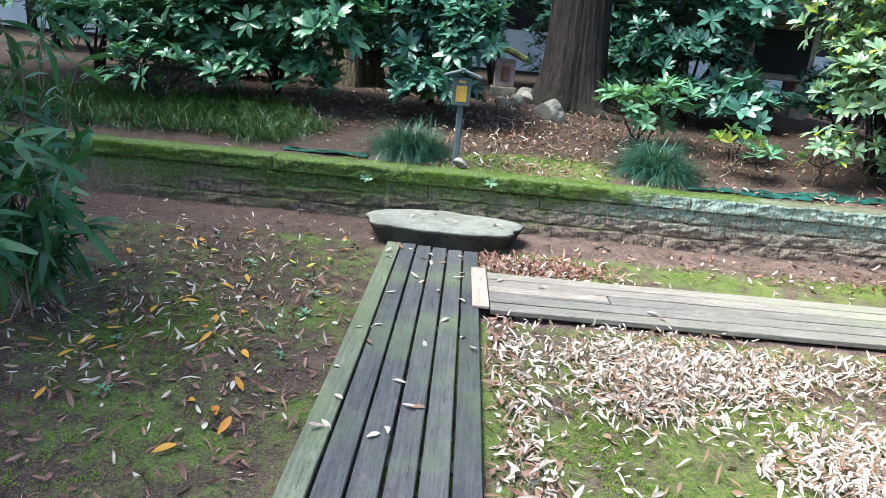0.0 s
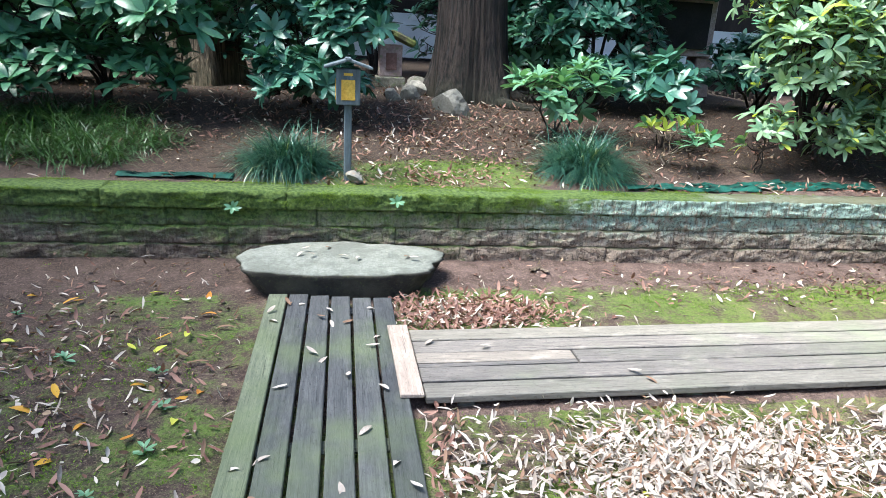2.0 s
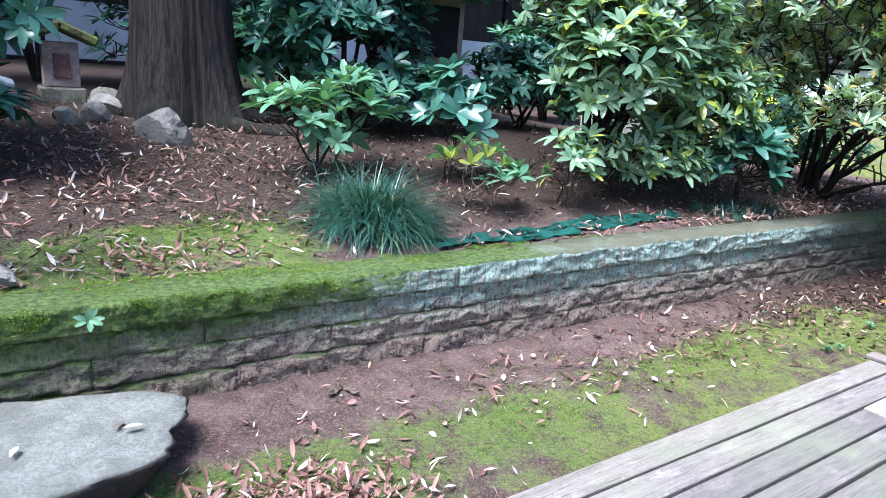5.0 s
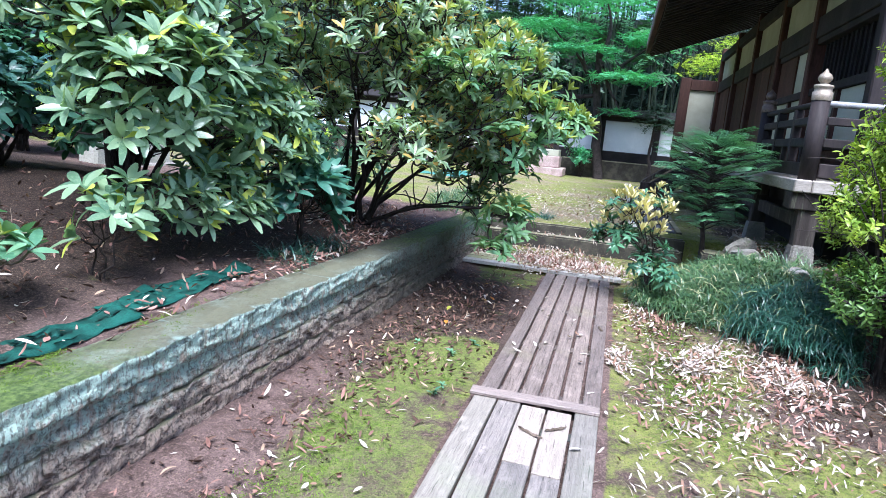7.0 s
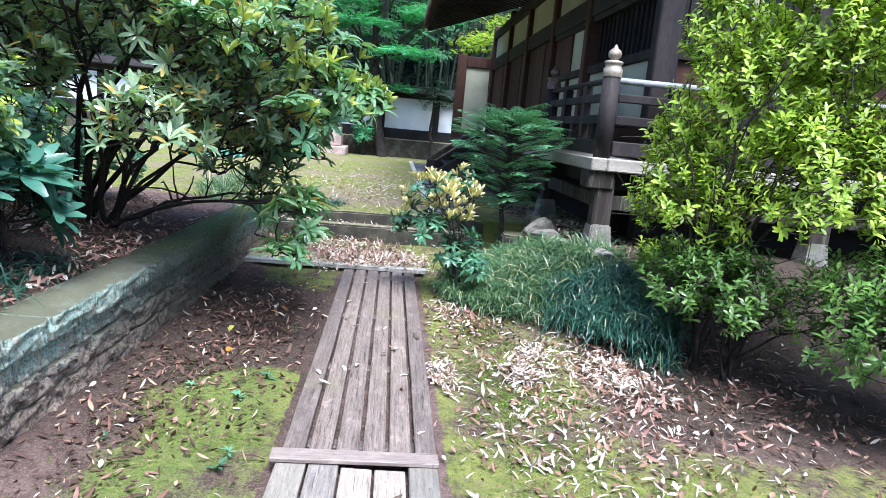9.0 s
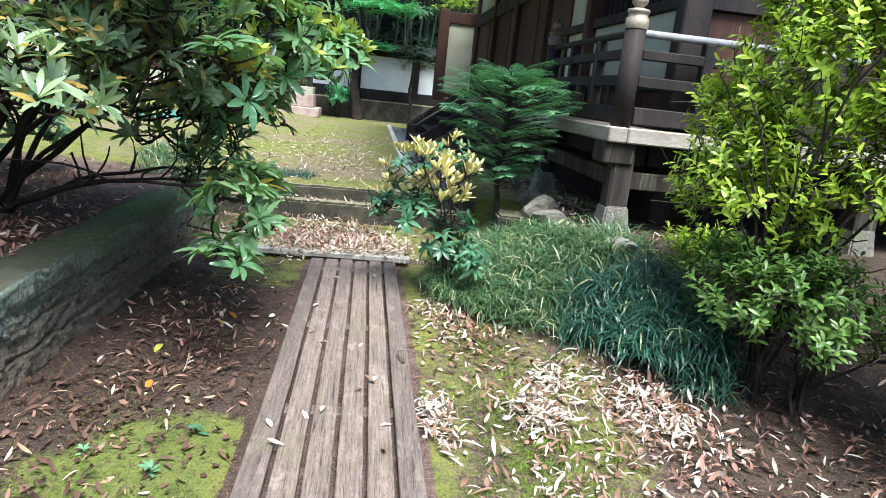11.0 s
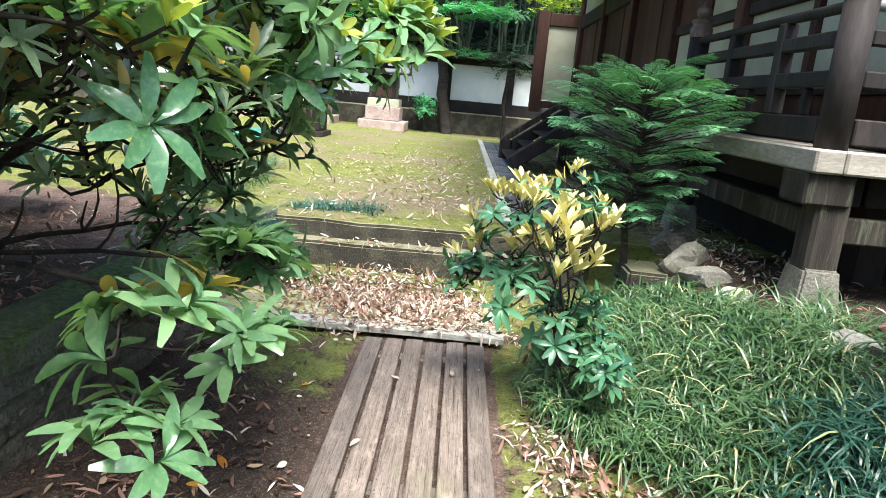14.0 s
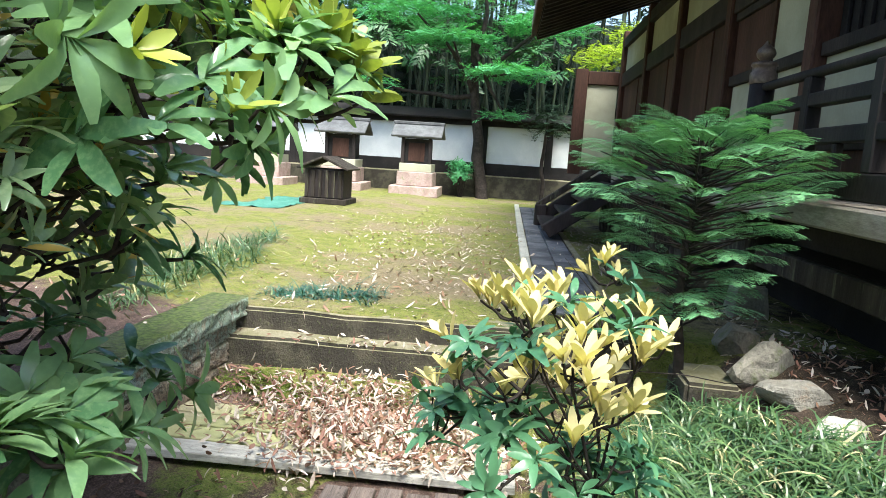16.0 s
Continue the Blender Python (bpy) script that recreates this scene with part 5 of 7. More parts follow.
for q in ((0, 1, 2, 3), (7, 6, 5, 4), (0, 4, 5, 1), (1, 5, 6, 2), (2, 6, 7, 3), (3, 7, 4, 0)):
    bm.faces.new([pr[i] for i in q])
bmesh.ops.recalc_face_normals(bm, faces=bm.faces)
part("roof", bm, M_REDWOOD, hall)
slope = math.degrees(math.atan2(1.98, 5.5))
rafter = part("rafter", box_bm(-0.045, 0.045, -1.35, 1.35, -0.05, 0.05, 0.006), M_DARKWOOD)
rafter_mesh = rafter.data
bpy.data.objects.remove(rafter)
for i in range(39):
    ob = new("rafter", rafter_mesh)
    ob.location, ob.rotation_euler = (ex0 + 0.15 + 0.3 * i, 2.15, 4.345), (radians(-slope), 0, 0)
    own(ob, hall)
tile = lathe("roof_tile", [(0.0, 0), (0.05, 0.0), (0.055, 0.01), (0.055, 0.4), (0.0, 0.4)], (0, 0, 0), M_TILE, None, 10)
tile_mesh = tile.data
bpy.data.objects.remove(tile)
for i in range(55):
    ob = new("roof_tile", tile_mesh)
    ob.location, ob.rotation_euler = (ex0 + 0.1 + 0.21 * i, 3.53, 4.09), (radians(90 - slope), 0, 0)
    own(ob, hall)
box("eave_board", ex0, ex1, 3.5, 3.53, 3.9, 4.08, M_REDWOOD, hall, 0.004)
box("back_wall", CX + 0.15, 20.3, -6.1, -6.0, 0.3, 4.4, M_REDWOOD, hall)
box("end_wall", 20.3, 20.4, -6.0, 1.2, 0.3, 4.4, M_PLASTER, hall)

# stairs to the hall, with a slatted side rail
stair = thing("wooden_stairs", (13.6, 2.6, 0.4), "dark wooden steps up to the veranda with slatted sides", "stairs")
for k in range(4):
    box("tread", 14.3, 16.3, 2.2 + 0.26 * k, 2.48 + 0.26 * k, 1.1 - 0.19 * k, 1.15 - 0.19 * k, M_DARKWOOD, stair)
for x in (14.25, 16.35):
    centred_box("stringer", 0.12, 1.35, 0.2, M_DARKWOOD, stair, (x, 2.68, 0.92), (-36, 0, 0), 0.015)
centred_box("stair_rail", 0.1, 1.35, 0.1, M_POSTWOOD, stair, (16.35, 2.72, 1.12), (-36, 0, 0), 0.015)
box("rail_foot", 16.25, 16.45, 3.1, 3.3, 0.38, 0.75, M_DARKWOOD, stair, 0.02)
for k in range(34):
    x = 11.5 + k * 0.14
    box("slat", x - 0.018, x + 0.018, 2.235, 2.27, 0.42, 1.12, M_POSTWOOD, stair, 0.003)
box("slat_rail", 11.3, 16.3, 2.23, 2.29, 1.12, 1.19, M_POSTWOOD, stair)

# ---- paved strip along the court ----
pave = thing("paved_path", (15, 3.25, 0.4), "strip of dark slate pavers with a pale kerb", "path", kind="structure")
kx = 9.95
while kx < 20.0:
    box("kerb_stone", kx, kx + 0.82, 3.48, 3.58, 0.3, 0.432, M_KERB, pave, 0.008)
    kx += 0.83
pm = part("paver", box_bm(-0.145, 0.145, -0.118, 0.118, -0.06, 0.0, 0.008), M_PAVER)
paver_mesh = pm.data
bpy.data.objects.remove(pm)
for i in range(34):
    for j in range(2):
        ob = new("paver", paver_mesh)
        ob.location = (10.1 + 0.3 * i, 3.35 - 0.245 * j, 0.418 + rng.uniform(-0.003, 0.003))
        own(ob, pave)
kx = 9.95
while kx < 20.0:
    box("kerb_stone", kx, kx + 0.82, 2.9, 2.975, 0.3, 0.425, M_CONC, pave, 0.008)
    kx += 0.83

# ---- precinct wall at the end of the court ----
pw = thing("precinct_wall", (23.6, 8, 0.4), "white plaster wall with dark timber frame on a stone base", "wall", kind="structure")
box("stone_base", 23.1, 24.0, 0.5, 24, 0.2, 0.98, M_CONC, pw, 0.03)
box("sill_rail", 23.35, 23.6, 0.5, 24, 0.98, 1.3, M_BLACK, pw, 0.01)
for i in range(14):
    y = 1.0 + 1.75 * i
    box("post", 23.33, 23.5, y - 0.09, y + 0.09, 0.95, 2.5, M_BLACK, pw, 0.01)
    if i < 13:
        box("plaster_panel", 23.42, 23.55, y + 0.1, y + 1.65, 1.3, 2.28, M_PLASTER_B, pw, 0.003)
box("top_rail", 23.3, 23.6, 0.5, 24, 2.28, 2.45, M_BLACK, pw, 0.01)
for s in (-1, 1):
    centred_box("coping", 0.5, 23.5, 0.06, M_BLACK, pw, (23.48 + s * 0.2, 12.2, 2.55), (0, s * 28, 0), 0.01)


def hokora(x, y, label, w=0.8, roof=M_TILE):
    """A small wooden shrine with a shingled gable roof on a stepped stone base."""
    z = gz(x, y)
    h = thing("small_shrine", (x, y, z), label, "shrine", "row of small shrines")
    box("stone_base", x - 0.75 * w, x + 0.75 * w, y - 0.75 * w, y + 0.75 * w, z - 0.05, z + 0.2, M_PINKSTONE, h, 0.02)
    box("stone_base", x - 0.58 * w, x + 0.58 * w, y - 0.55 * w, y + 0.55 * w, z + 0.2, z + 0.55, M_PINKSTONE, h, 0.02)
    box("sill", x - 0.5 * w, x + 0.5 * w, y - 0.5 * w, y + 0.5 * w, z + 0.55, z + 0.75, M_PLASTER, h, 0.01)
    box("body", x - 0.36 * w, x + 0.4 * w, y - 0.4 * w, y + 0.4 * w, z + 0.75, z + 1.35, M_BLACK, h, 0.01)
    for s in (-1, 1):
        box("post", x - 0.46 * w, x - 0.36 * w, y + s * 0.42 * w - 0.04, y + s * 0.42 * w + 0.04, z + 0.75, z + 1.4, M_DARKWOOD, h, 0.008)
        centred_box("roof_slope", 0.75 * w, 1.55 * w, 0.06, roof, h, (x + s * 0.3 * w, y, z + 1.55), (0, s * 32, 0), 0.012)
    box("door", x - 0.38 * w, x - 0.355 * w, y - 0.25 * w, y + 0.25 * w, z + 0.8, z + 1.25, M_REDWOOD, h, 0.004)
    box("ridge", x - 0.08, x + 0.08, y - 0.8 * w, y + 0.8 * w, z + 1.7, z + 1.78, roof, h, 0.015)
    return h


hokora(21.9, 6.05, "small dark wooden shrine with grey roof on pale stone")
hokora(21.9, 7.95, "small red-brown wooden shrine with a grey roof", 0.82)
hokora(21.9, 9.9, "small dark shrine half hidden by leaves", 0.8)

ob = thing("offering_box", (17.2, 7.0, 0.45), "old slatted wooden box with a small gabled roof", "box")
OZ = gz(17.2, 7.0)
box("body", 16.85, 17.5, 6.65, 7.35, OZ + 0.1, OZ + 0.62, M_DARKWOOD, ob, 0.01)
for k in range(6):
    box("slat", 16.82, 16.85, 6.68 + 0.12 * k, 6.74 + 0.12 * k, OZ + 0.12, OZ + 0.6, M_POSTWOOD, ob, 0.004)
box("foot_board", 16.78, 17.6, 6.58, 7.42, OZ, OZ + 0.1, M_POSTWOOD, ob, 0.01)
for s in (-1, 1):
    centred_box("roof_board", 0.95, 0.52, 0.04, M_POSTWOOD, ob, (17.17, 7.0 + s * 0.22, OZ + 0.73), (s * -24, 0, 0), 0.008)

# ---- buildings behind the terrace ----
store = thing("storehouse", (0, 14.5, 1.2), "white plastered storehouse with dark posts behind the shrubs", "building")
for i in range(11):
    x = -11 + 2.2 * i
    box("post", x - 0.08, x + 0.08, 13.9, 14.1, 0.6, 4.2, M_BLACK, store, 0.01)
    if i < 10:
        box("plaster_panel", x + 0.09, x + 2.11, 13.96, 14.08, 1.2, 1.98, M_PLASTER_B, store, 0.003)
        box("upper_board", x + 0.09, x + 2.11, 13.97, 14.08, 1.985, 3.3, M_DARKWOOD, store, 0.003)
        box("base_board", x + 0.09, x + 2.11, 13.97, 14.08, 0.5, 1.19, M_DARKWOOD, store, 0.003)
box("top_beam", -11, 11.1, 13.88, 14.12, 3.3, 3.55, M_BLACK, store, 0.01)
centred_box("roof", 23.0, 3.2, 0.15, M_TILE, store, (0.0, 14.4, 4.1), (22, 0, 0), 0.02)
side = thing("side_shrine", (4.6, 10.3, 0.9), "weathered shrine on stone legs with a rusty shingle roof", "shrine")
PZ = gz(4.6, 10.3)
for s in (-1, 1):
    box("leg", 4.6 + s * 0.45 - 0.13, 4.6 + s * 0.45 + 0.13, 10.15, 10.45, PZ - 0.05, PZ + 0.5, M_PINKSTONE, side, 0.02)
box("body", 4.1, 5.1, 10.1, 10.6, PZ + 0.5, PZ + 1.35, M_PINKSTONE, side, 0.015)
box("grille", 4.2, 5.0, 10.07, 10.1, PZ + 0.6, PZ + 1.2, M_BLACK, side, 0.005)
for s in (-1, 1):
    centred_box("roof_slope", 1.6, 0.75, 0.08, M_ROOFRED, side, (4.6, 10.35 + s * 0.3, PZ + 1.52), (s * -30, 0, 0), 0.02)
# dark slats stand in for the recess under a side veranda
ob = thing("slatted_recess", (6.0, 11.5, 0.6), "low dark slats of a veranda recess behind the shrubs", "fence")
for k in range(16):
    x = 5.3 + 0.12 * k
    box("slat", x - 0.03, x + 0.03, 11.5, 11.53, 0.45, 0.95, M_POSTWOOD, ob, 0.004)
box("rail", 5.2, 7.2, 11.53, 11.57, 0.85, 0.91, M_DARKWOOD, ob, 0.004)
pad = thing("stone_monument", (8.6, 10.6, 0.6), "pale grey stone slab among the shrubs", "stone")
box("slab", 7.9, 9.4, 10.4, 10.7, 0.4, 1.25, M_KERB, pad, 0.03)
box("base", 7.6, 9.7, 10.2, 10.9, 0.3, 0.62, M_ROCK_PALE, pad, 0.03)

# ---- shrubs on the terrace ----
def tips(cx, cy, cz, rx, ry, rz, n):
    out = []
    for i in range(n):
        a = 2 * math.pi * i / n + rng.uniform(-0.3, 0.3)
        k = rng.uniform(0.4, 0.8)
        out.append((cx + rx * k * math.cos(a), cy + ry * k * math.sin(a), cz + rz * rng.uniform(-0.1, 0.6)))
    return out


def shrub(label, x, y, blobs, mat, length=0.16, width=0.05, n=6, **more):
    cx = np.mean([b[0] for b in blobs]); cy = np.mean([b[1] for b in blobs]); cz = np.mean([b[2] for b in blobs])
    return bush(more.pop("name", "rhododendron"), label, (x, y, gz(x, y)), tips(cx, cy, cz, max(b[3] for b in blobs), max(b[4] for b in blobs), max(b[5] for b in blobs), n), blobs, mat, length, width, **more)


shrub("dark green rhododendron with broad glossy leaves", -2.2, 8.1, [(-2.2, 7.9, 2.0, 1.25, 0.7, 0.9, 360), (-1.5, 7.6, 1.55, 0.6, 0.5, 0.5, 110), (-3.0, 7.8, 1.5, 0.7, 0.5, 0.6, 120), (-2.2, 7.6, 1.05, 1.1, 0.35, 0.3, 110)], M_RHODO, 0.21, 0.07, young=0.03, young_mat=M_RHODO_B)
shrub("dark rhododendron in deep shade", -4.6, 8.6, [(-4.7, 8.4, 2.1, 1.2, 0.9, 1.0, 300), (-4.2, 7.8, 1.4, 0.7, 0.5, 0.4, 60)], M_RHODO, 0.2, 0.065)
shrub("low rhododendron shoots in deep shade", -3.3, 7.3, [(-3.2, 7.2, 1.0, 0.7, 0.35, 0.3, 40)], M_RHODO, 0.18, 0.06)
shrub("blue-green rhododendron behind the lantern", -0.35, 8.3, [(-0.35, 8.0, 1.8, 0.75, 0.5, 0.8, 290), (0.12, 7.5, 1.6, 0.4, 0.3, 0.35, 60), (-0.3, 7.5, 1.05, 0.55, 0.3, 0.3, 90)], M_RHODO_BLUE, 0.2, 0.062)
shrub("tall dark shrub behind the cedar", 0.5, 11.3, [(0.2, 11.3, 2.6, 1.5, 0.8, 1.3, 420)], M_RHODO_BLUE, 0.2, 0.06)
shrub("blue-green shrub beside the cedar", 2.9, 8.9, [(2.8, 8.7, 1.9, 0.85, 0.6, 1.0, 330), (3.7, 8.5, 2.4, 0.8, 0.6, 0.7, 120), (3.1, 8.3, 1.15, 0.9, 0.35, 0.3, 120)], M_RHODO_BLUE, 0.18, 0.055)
shrub("young rhododendron with pale green leaf rosettes", 2.0, 7.3, [(1.9, 7.15, 1.02, 0.5, 0.3, 0.25, 34), (2.3, 7.3, 1.2, 0.25, 0.25, 0.15, 9)], M_RHODO_M, 0.18, 0.06, leaves=7, n=4, limb_r=0.012)
shrub("small rhododendron with pale upright shoots", 2.75, 6.5, [(2.65, 6.4, 0.85, 0.3, 0.2, 0.22, 14), (3.0, 6.35, 0.72, 0.25, 0.15, 0.1, 8)], M_RHODO_M, 0.15, 0.05, leaves=6, n=3, limb_r=0.008, young=0.4, young_mat=M_YOUNG, twig_mat=M_TWIG_P)
shrub("small bluish rhododendron seedling", 2.95, 7.1, [(2.95, 7.0, 1.1, 0.3, 0.2, 0.35, 24)], M_RHODO_BLUE, 0.2, 0.07, n=3, limb_r=0.01)
shrub("dense rhododendron with yellow-green new leaves", 4.4, 7.0, [(4.35, 6.75, 2.05, 0.85, 0.7, 0.85, 420), (4.0, 6.45, 1.5, 0.6, 0.45, 0.55, 170), (4.85, 6.35, 1.25, 0.6, 0.4, 0.55, 170), (4.4, 7.0, 3.0, 1.1, 0.8, 0.7, 260), (4.5, 6.35, 0.85, 0.75, 0.25, 0.25, 110), (3.7, 6.8, 2.2, 0.5, 0.5, 0.7, 110)], M_RHODO_B, 0.15, 0.043, leaves=9, lift=0.6, young=0.2, young_mat=M_YOUNG, n=14)
shrub("low rhododendron sprouts by the wall", 3.55, 6.45, [(3.55, 6.35, 0.85, 0.25, 0.18, 0.22, 14)], M_RHODO_B, 0.15, 0.048, n=3, limb_r=0.008)
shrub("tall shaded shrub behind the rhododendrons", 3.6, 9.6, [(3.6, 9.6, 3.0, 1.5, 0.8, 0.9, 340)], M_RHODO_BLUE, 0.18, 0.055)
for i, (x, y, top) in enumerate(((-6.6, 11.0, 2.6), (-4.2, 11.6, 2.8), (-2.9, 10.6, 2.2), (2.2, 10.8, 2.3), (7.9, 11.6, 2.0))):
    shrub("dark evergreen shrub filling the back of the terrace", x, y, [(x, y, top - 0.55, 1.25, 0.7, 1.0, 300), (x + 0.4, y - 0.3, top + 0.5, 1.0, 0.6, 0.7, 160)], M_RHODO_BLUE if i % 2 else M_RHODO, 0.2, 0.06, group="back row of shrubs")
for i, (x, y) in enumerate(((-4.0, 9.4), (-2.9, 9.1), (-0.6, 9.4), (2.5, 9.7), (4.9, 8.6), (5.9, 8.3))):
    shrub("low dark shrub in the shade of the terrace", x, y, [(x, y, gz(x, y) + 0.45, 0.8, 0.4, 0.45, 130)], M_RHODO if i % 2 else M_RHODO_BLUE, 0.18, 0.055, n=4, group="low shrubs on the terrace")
shrub("bright green shrub farther back on the terrace", 6.9, 9.0, [(6.9, 9.0, 1.5, 1.1, 0.8, 0.9, 420)], M_LIME, 0.1, 0.04)
shrub("leafy green shrub behind the old rhododendron", 7.7, 7.1, [(7.6, 7.3, 1.0, 0.8, 0.5, 0.6, 130), (8.3, 6.9, 0.8, 0.5, 0.35, 0.35, 70)], M_RHODO_M, 0.13, 0.045)
shrub("green shrub in light shade on the terrace", 6.2, 7.6, [(6.1, 7.7, 1.2, 0.9, 0.5, 0.7, 130)], M_RHODO_M, 0.14, 0.045)
shrub("bright green shrub at the court's edge", 9.6, 8.8, [(9.6, 8.8, 1.2, 0.9, 0.8, 0.7, 300)], M_LIME, 0.1, 0.04)
shrub("dark-leaved shrub low on the wall", 5.25, 6.15, [(5.15, 6.0, 0.85, 0.35, 0.22, 0.3, 34)], M_RHODO_BLUE, 0.22, 0.065, n=4, limb_r=0.012)

# the old rhododendron that leans over the wall: its leaf rosettes are single parts
bush("rhododendron", "old leaning rhododendron with dark bent stems and olive leaves", (6.8, 6.25, gz(6.8, 6.25)),
     [(5.4, 5.9, 2.0), (5.75, 5.0, 1.5), (5.9, 4.75, 0.9), (6.45, 4.75, 0.85), (6.8, 4.65, 1.5), (7.0, 4.45, 1.5), (6.6, 5.2, 1.9), (7.3, 5.2, 1.7), (7.2, 5.0, 0.8)],
     [(5.76, 4.72, 0.52, 0.16, 0.1, 0.1, 8), (6.4, 4.62, 0.56, 0.16, 0.1, 0.1, 8), (5.8, 4.66, 0.85, 0.2, 0.12, 0.12, 9), (6.42, 4.62, 0.8, 0.2, 0.14, 0.12, 10), (6.75, 4.7, 0.76, 0.16, 0.12, 0.12, 8), (5.72, 4.7, 1.36, 0.25, 0.2, 0.2, 12), (6.85, 4.5, 1.55, 0.32, 0.25, 0.26, 38), (7.0, 4.3, 1.56, 0.22, 0.15, 0.2, 28), (6.5, 4.65, 1.65, 0.35, 0.25, 0.25, 34), (6.2, 4.8, 1.95, 0.5, 0.3, 0.3, 26), (7.1, 4.7, 1.9, 0.4, 0.35, 0.3, 36), (6.9, 4.85, 1.2, 0.35, 0.3, 0.3, 24), (6.9, 5.0, 0.75, 0.4, 0.25, 0.25, 18), (7.3, 4.95, 0.6, 0.25, 0.2, 0.2, 10), (5.6, 5.1, 1.75, 0.4, 0.3, 0.3, 24), (7.3, 4.9, 1.5, 0.4, 0.35, 0.4, 30)],
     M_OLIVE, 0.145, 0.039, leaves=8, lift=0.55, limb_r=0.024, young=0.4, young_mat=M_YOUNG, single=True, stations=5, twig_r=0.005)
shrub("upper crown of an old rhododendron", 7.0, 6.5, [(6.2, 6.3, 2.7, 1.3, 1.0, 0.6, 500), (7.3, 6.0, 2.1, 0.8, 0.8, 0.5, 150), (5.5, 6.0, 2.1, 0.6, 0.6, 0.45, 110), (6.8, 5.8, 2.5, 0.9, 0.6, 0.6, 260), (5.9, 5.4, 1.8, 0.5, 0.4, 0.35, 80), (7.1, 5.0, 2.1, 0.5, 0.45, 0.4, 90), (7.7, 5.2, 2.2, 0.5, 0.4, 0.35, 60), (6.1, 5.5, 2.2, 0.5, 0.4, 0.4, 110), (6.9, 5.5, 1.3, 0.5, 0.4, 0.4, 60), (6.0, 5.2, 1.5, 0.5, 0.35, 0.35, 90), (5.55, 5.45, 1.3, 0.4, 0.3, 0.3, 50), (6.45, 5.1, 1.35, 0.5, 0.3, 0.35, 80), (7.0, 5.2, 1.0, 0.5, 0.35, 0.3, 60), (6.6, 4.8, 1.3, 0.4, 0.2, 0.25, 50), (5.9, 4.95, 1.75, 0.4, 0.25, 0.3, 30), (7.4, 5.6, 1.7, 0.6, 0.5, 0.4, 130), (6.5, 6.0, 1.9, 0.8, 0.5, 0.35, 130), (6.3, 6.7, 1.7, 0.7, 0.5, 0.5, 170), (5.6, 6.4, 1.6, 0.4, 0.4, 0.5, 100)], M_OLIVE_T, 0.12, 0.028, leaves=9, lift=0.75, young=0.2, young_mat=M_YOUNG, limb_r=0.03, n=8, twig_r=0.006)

# ---- lilyturf ----
for x, y, r, lab in ((-0.42, 6.42, 0.42, "blue-green lilyturf tuft beside the lantern post"), (1.95, 6.4, 0.46, "arching blue-green lilyturf tuft on the terrace edge")):
    z = gz(x, y)
    v, f = tuft_shape(3000, r * 1.12, 0.0075, 0.1, 1.35, (0.9, 2.3))
    t = thing("lilyturf", (x, y, z), lab, "grass", "lilyturf tufts")
    tagged(own(new("grass_blade", grid_mesh("grass_blade", v + (x, y, z - 0.01), f, M_GRASS)), t), kind="stuff")


def inside(poly, x, y):
    ok = False
    for (x0, y0), (x1, y1) in zip(poly, poly[1:] + poly[:1]):
        if (y0 > y) != (y1 > y) and x < (x1 - x0) * (y - y0) / (y1 - y0) + x0:
            ok = not ok
    return ok


def grass_field(name, label, poly, step, blades, length, material, lift=0.0, width=0.008, curl=(1.0, 2.4)):
    shapes = [tuft_shape(blades, length, width, 0.05, 1.2, curl) for _ in range(6)]
    xs = [p[0] for p in poly]
    ys = [p[1] for p in poly]
    mid = (sum(xs) / len(xs), sum(ys) / len(ys))
    far = max(math.dist(p, mid) for p in poly)
    pts = []
    x = min(xs)
    while x < max(xs):
        y = min(ys)
        while y < max(ys):
            px, py = x + rng.uniform(-0.5, 0.5) * step, y + rng.uniform(-0.5, 0.5) * step
            if inside(poly, px, py):
                pts.append((px, py, gz(px, py) - 0.01 + lift * (0.7 * max(0.0, 1 - 1.5 * math.dist((px, py), mid) ** 2 / far ** 2) + 0.1 * rng.uniform(0, 1) + 0.75 * max(0.0, noise.noise((px * 3.1, py * 3.1, 2.0))))))
            y += step
        x += step
    pts = np.array(pts)
    pieces = []
    for k, s in enumerate(shapes):
        sub = pts[k::6]
        if len(sub):
            ways = np.stack([rng.normal(-0.12, 0.2, len(sub)), rng.normal(0.15, 0.2, len(sub)), np.ones(len(sub))], 1)
            pieces.append(scatter(s, sub, turn_matrices(ways, rng.uniform(0, 6.28, len(sub))), rng.uniform(0.75, 1.25, len(sub))))
    v, f = joined(pieces)
    return tagged(new(name, grid_mesh(name, v, f, material)), label, "grass", kind="stuff")


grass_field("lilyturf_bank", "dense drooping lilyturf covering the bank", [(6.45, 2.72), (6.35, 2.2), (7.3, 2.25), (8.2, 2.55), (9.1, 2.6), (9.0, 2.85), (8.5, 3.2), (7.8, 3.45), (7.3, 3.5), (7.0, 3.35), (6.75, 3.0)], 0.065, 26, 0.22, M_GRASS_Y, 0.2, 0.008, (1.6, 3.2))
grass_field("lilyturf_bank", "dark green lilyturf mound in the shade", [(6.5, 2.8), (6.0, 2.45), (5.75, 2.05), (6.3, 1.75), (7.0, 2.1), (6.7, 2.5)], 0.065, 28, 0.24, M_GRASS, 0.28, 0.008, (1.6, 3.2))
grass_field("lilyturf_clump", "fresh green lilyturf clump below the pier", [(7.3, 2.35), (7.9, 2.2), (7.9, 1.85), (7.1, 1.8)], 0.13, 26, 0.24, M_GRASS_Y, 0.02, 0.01)
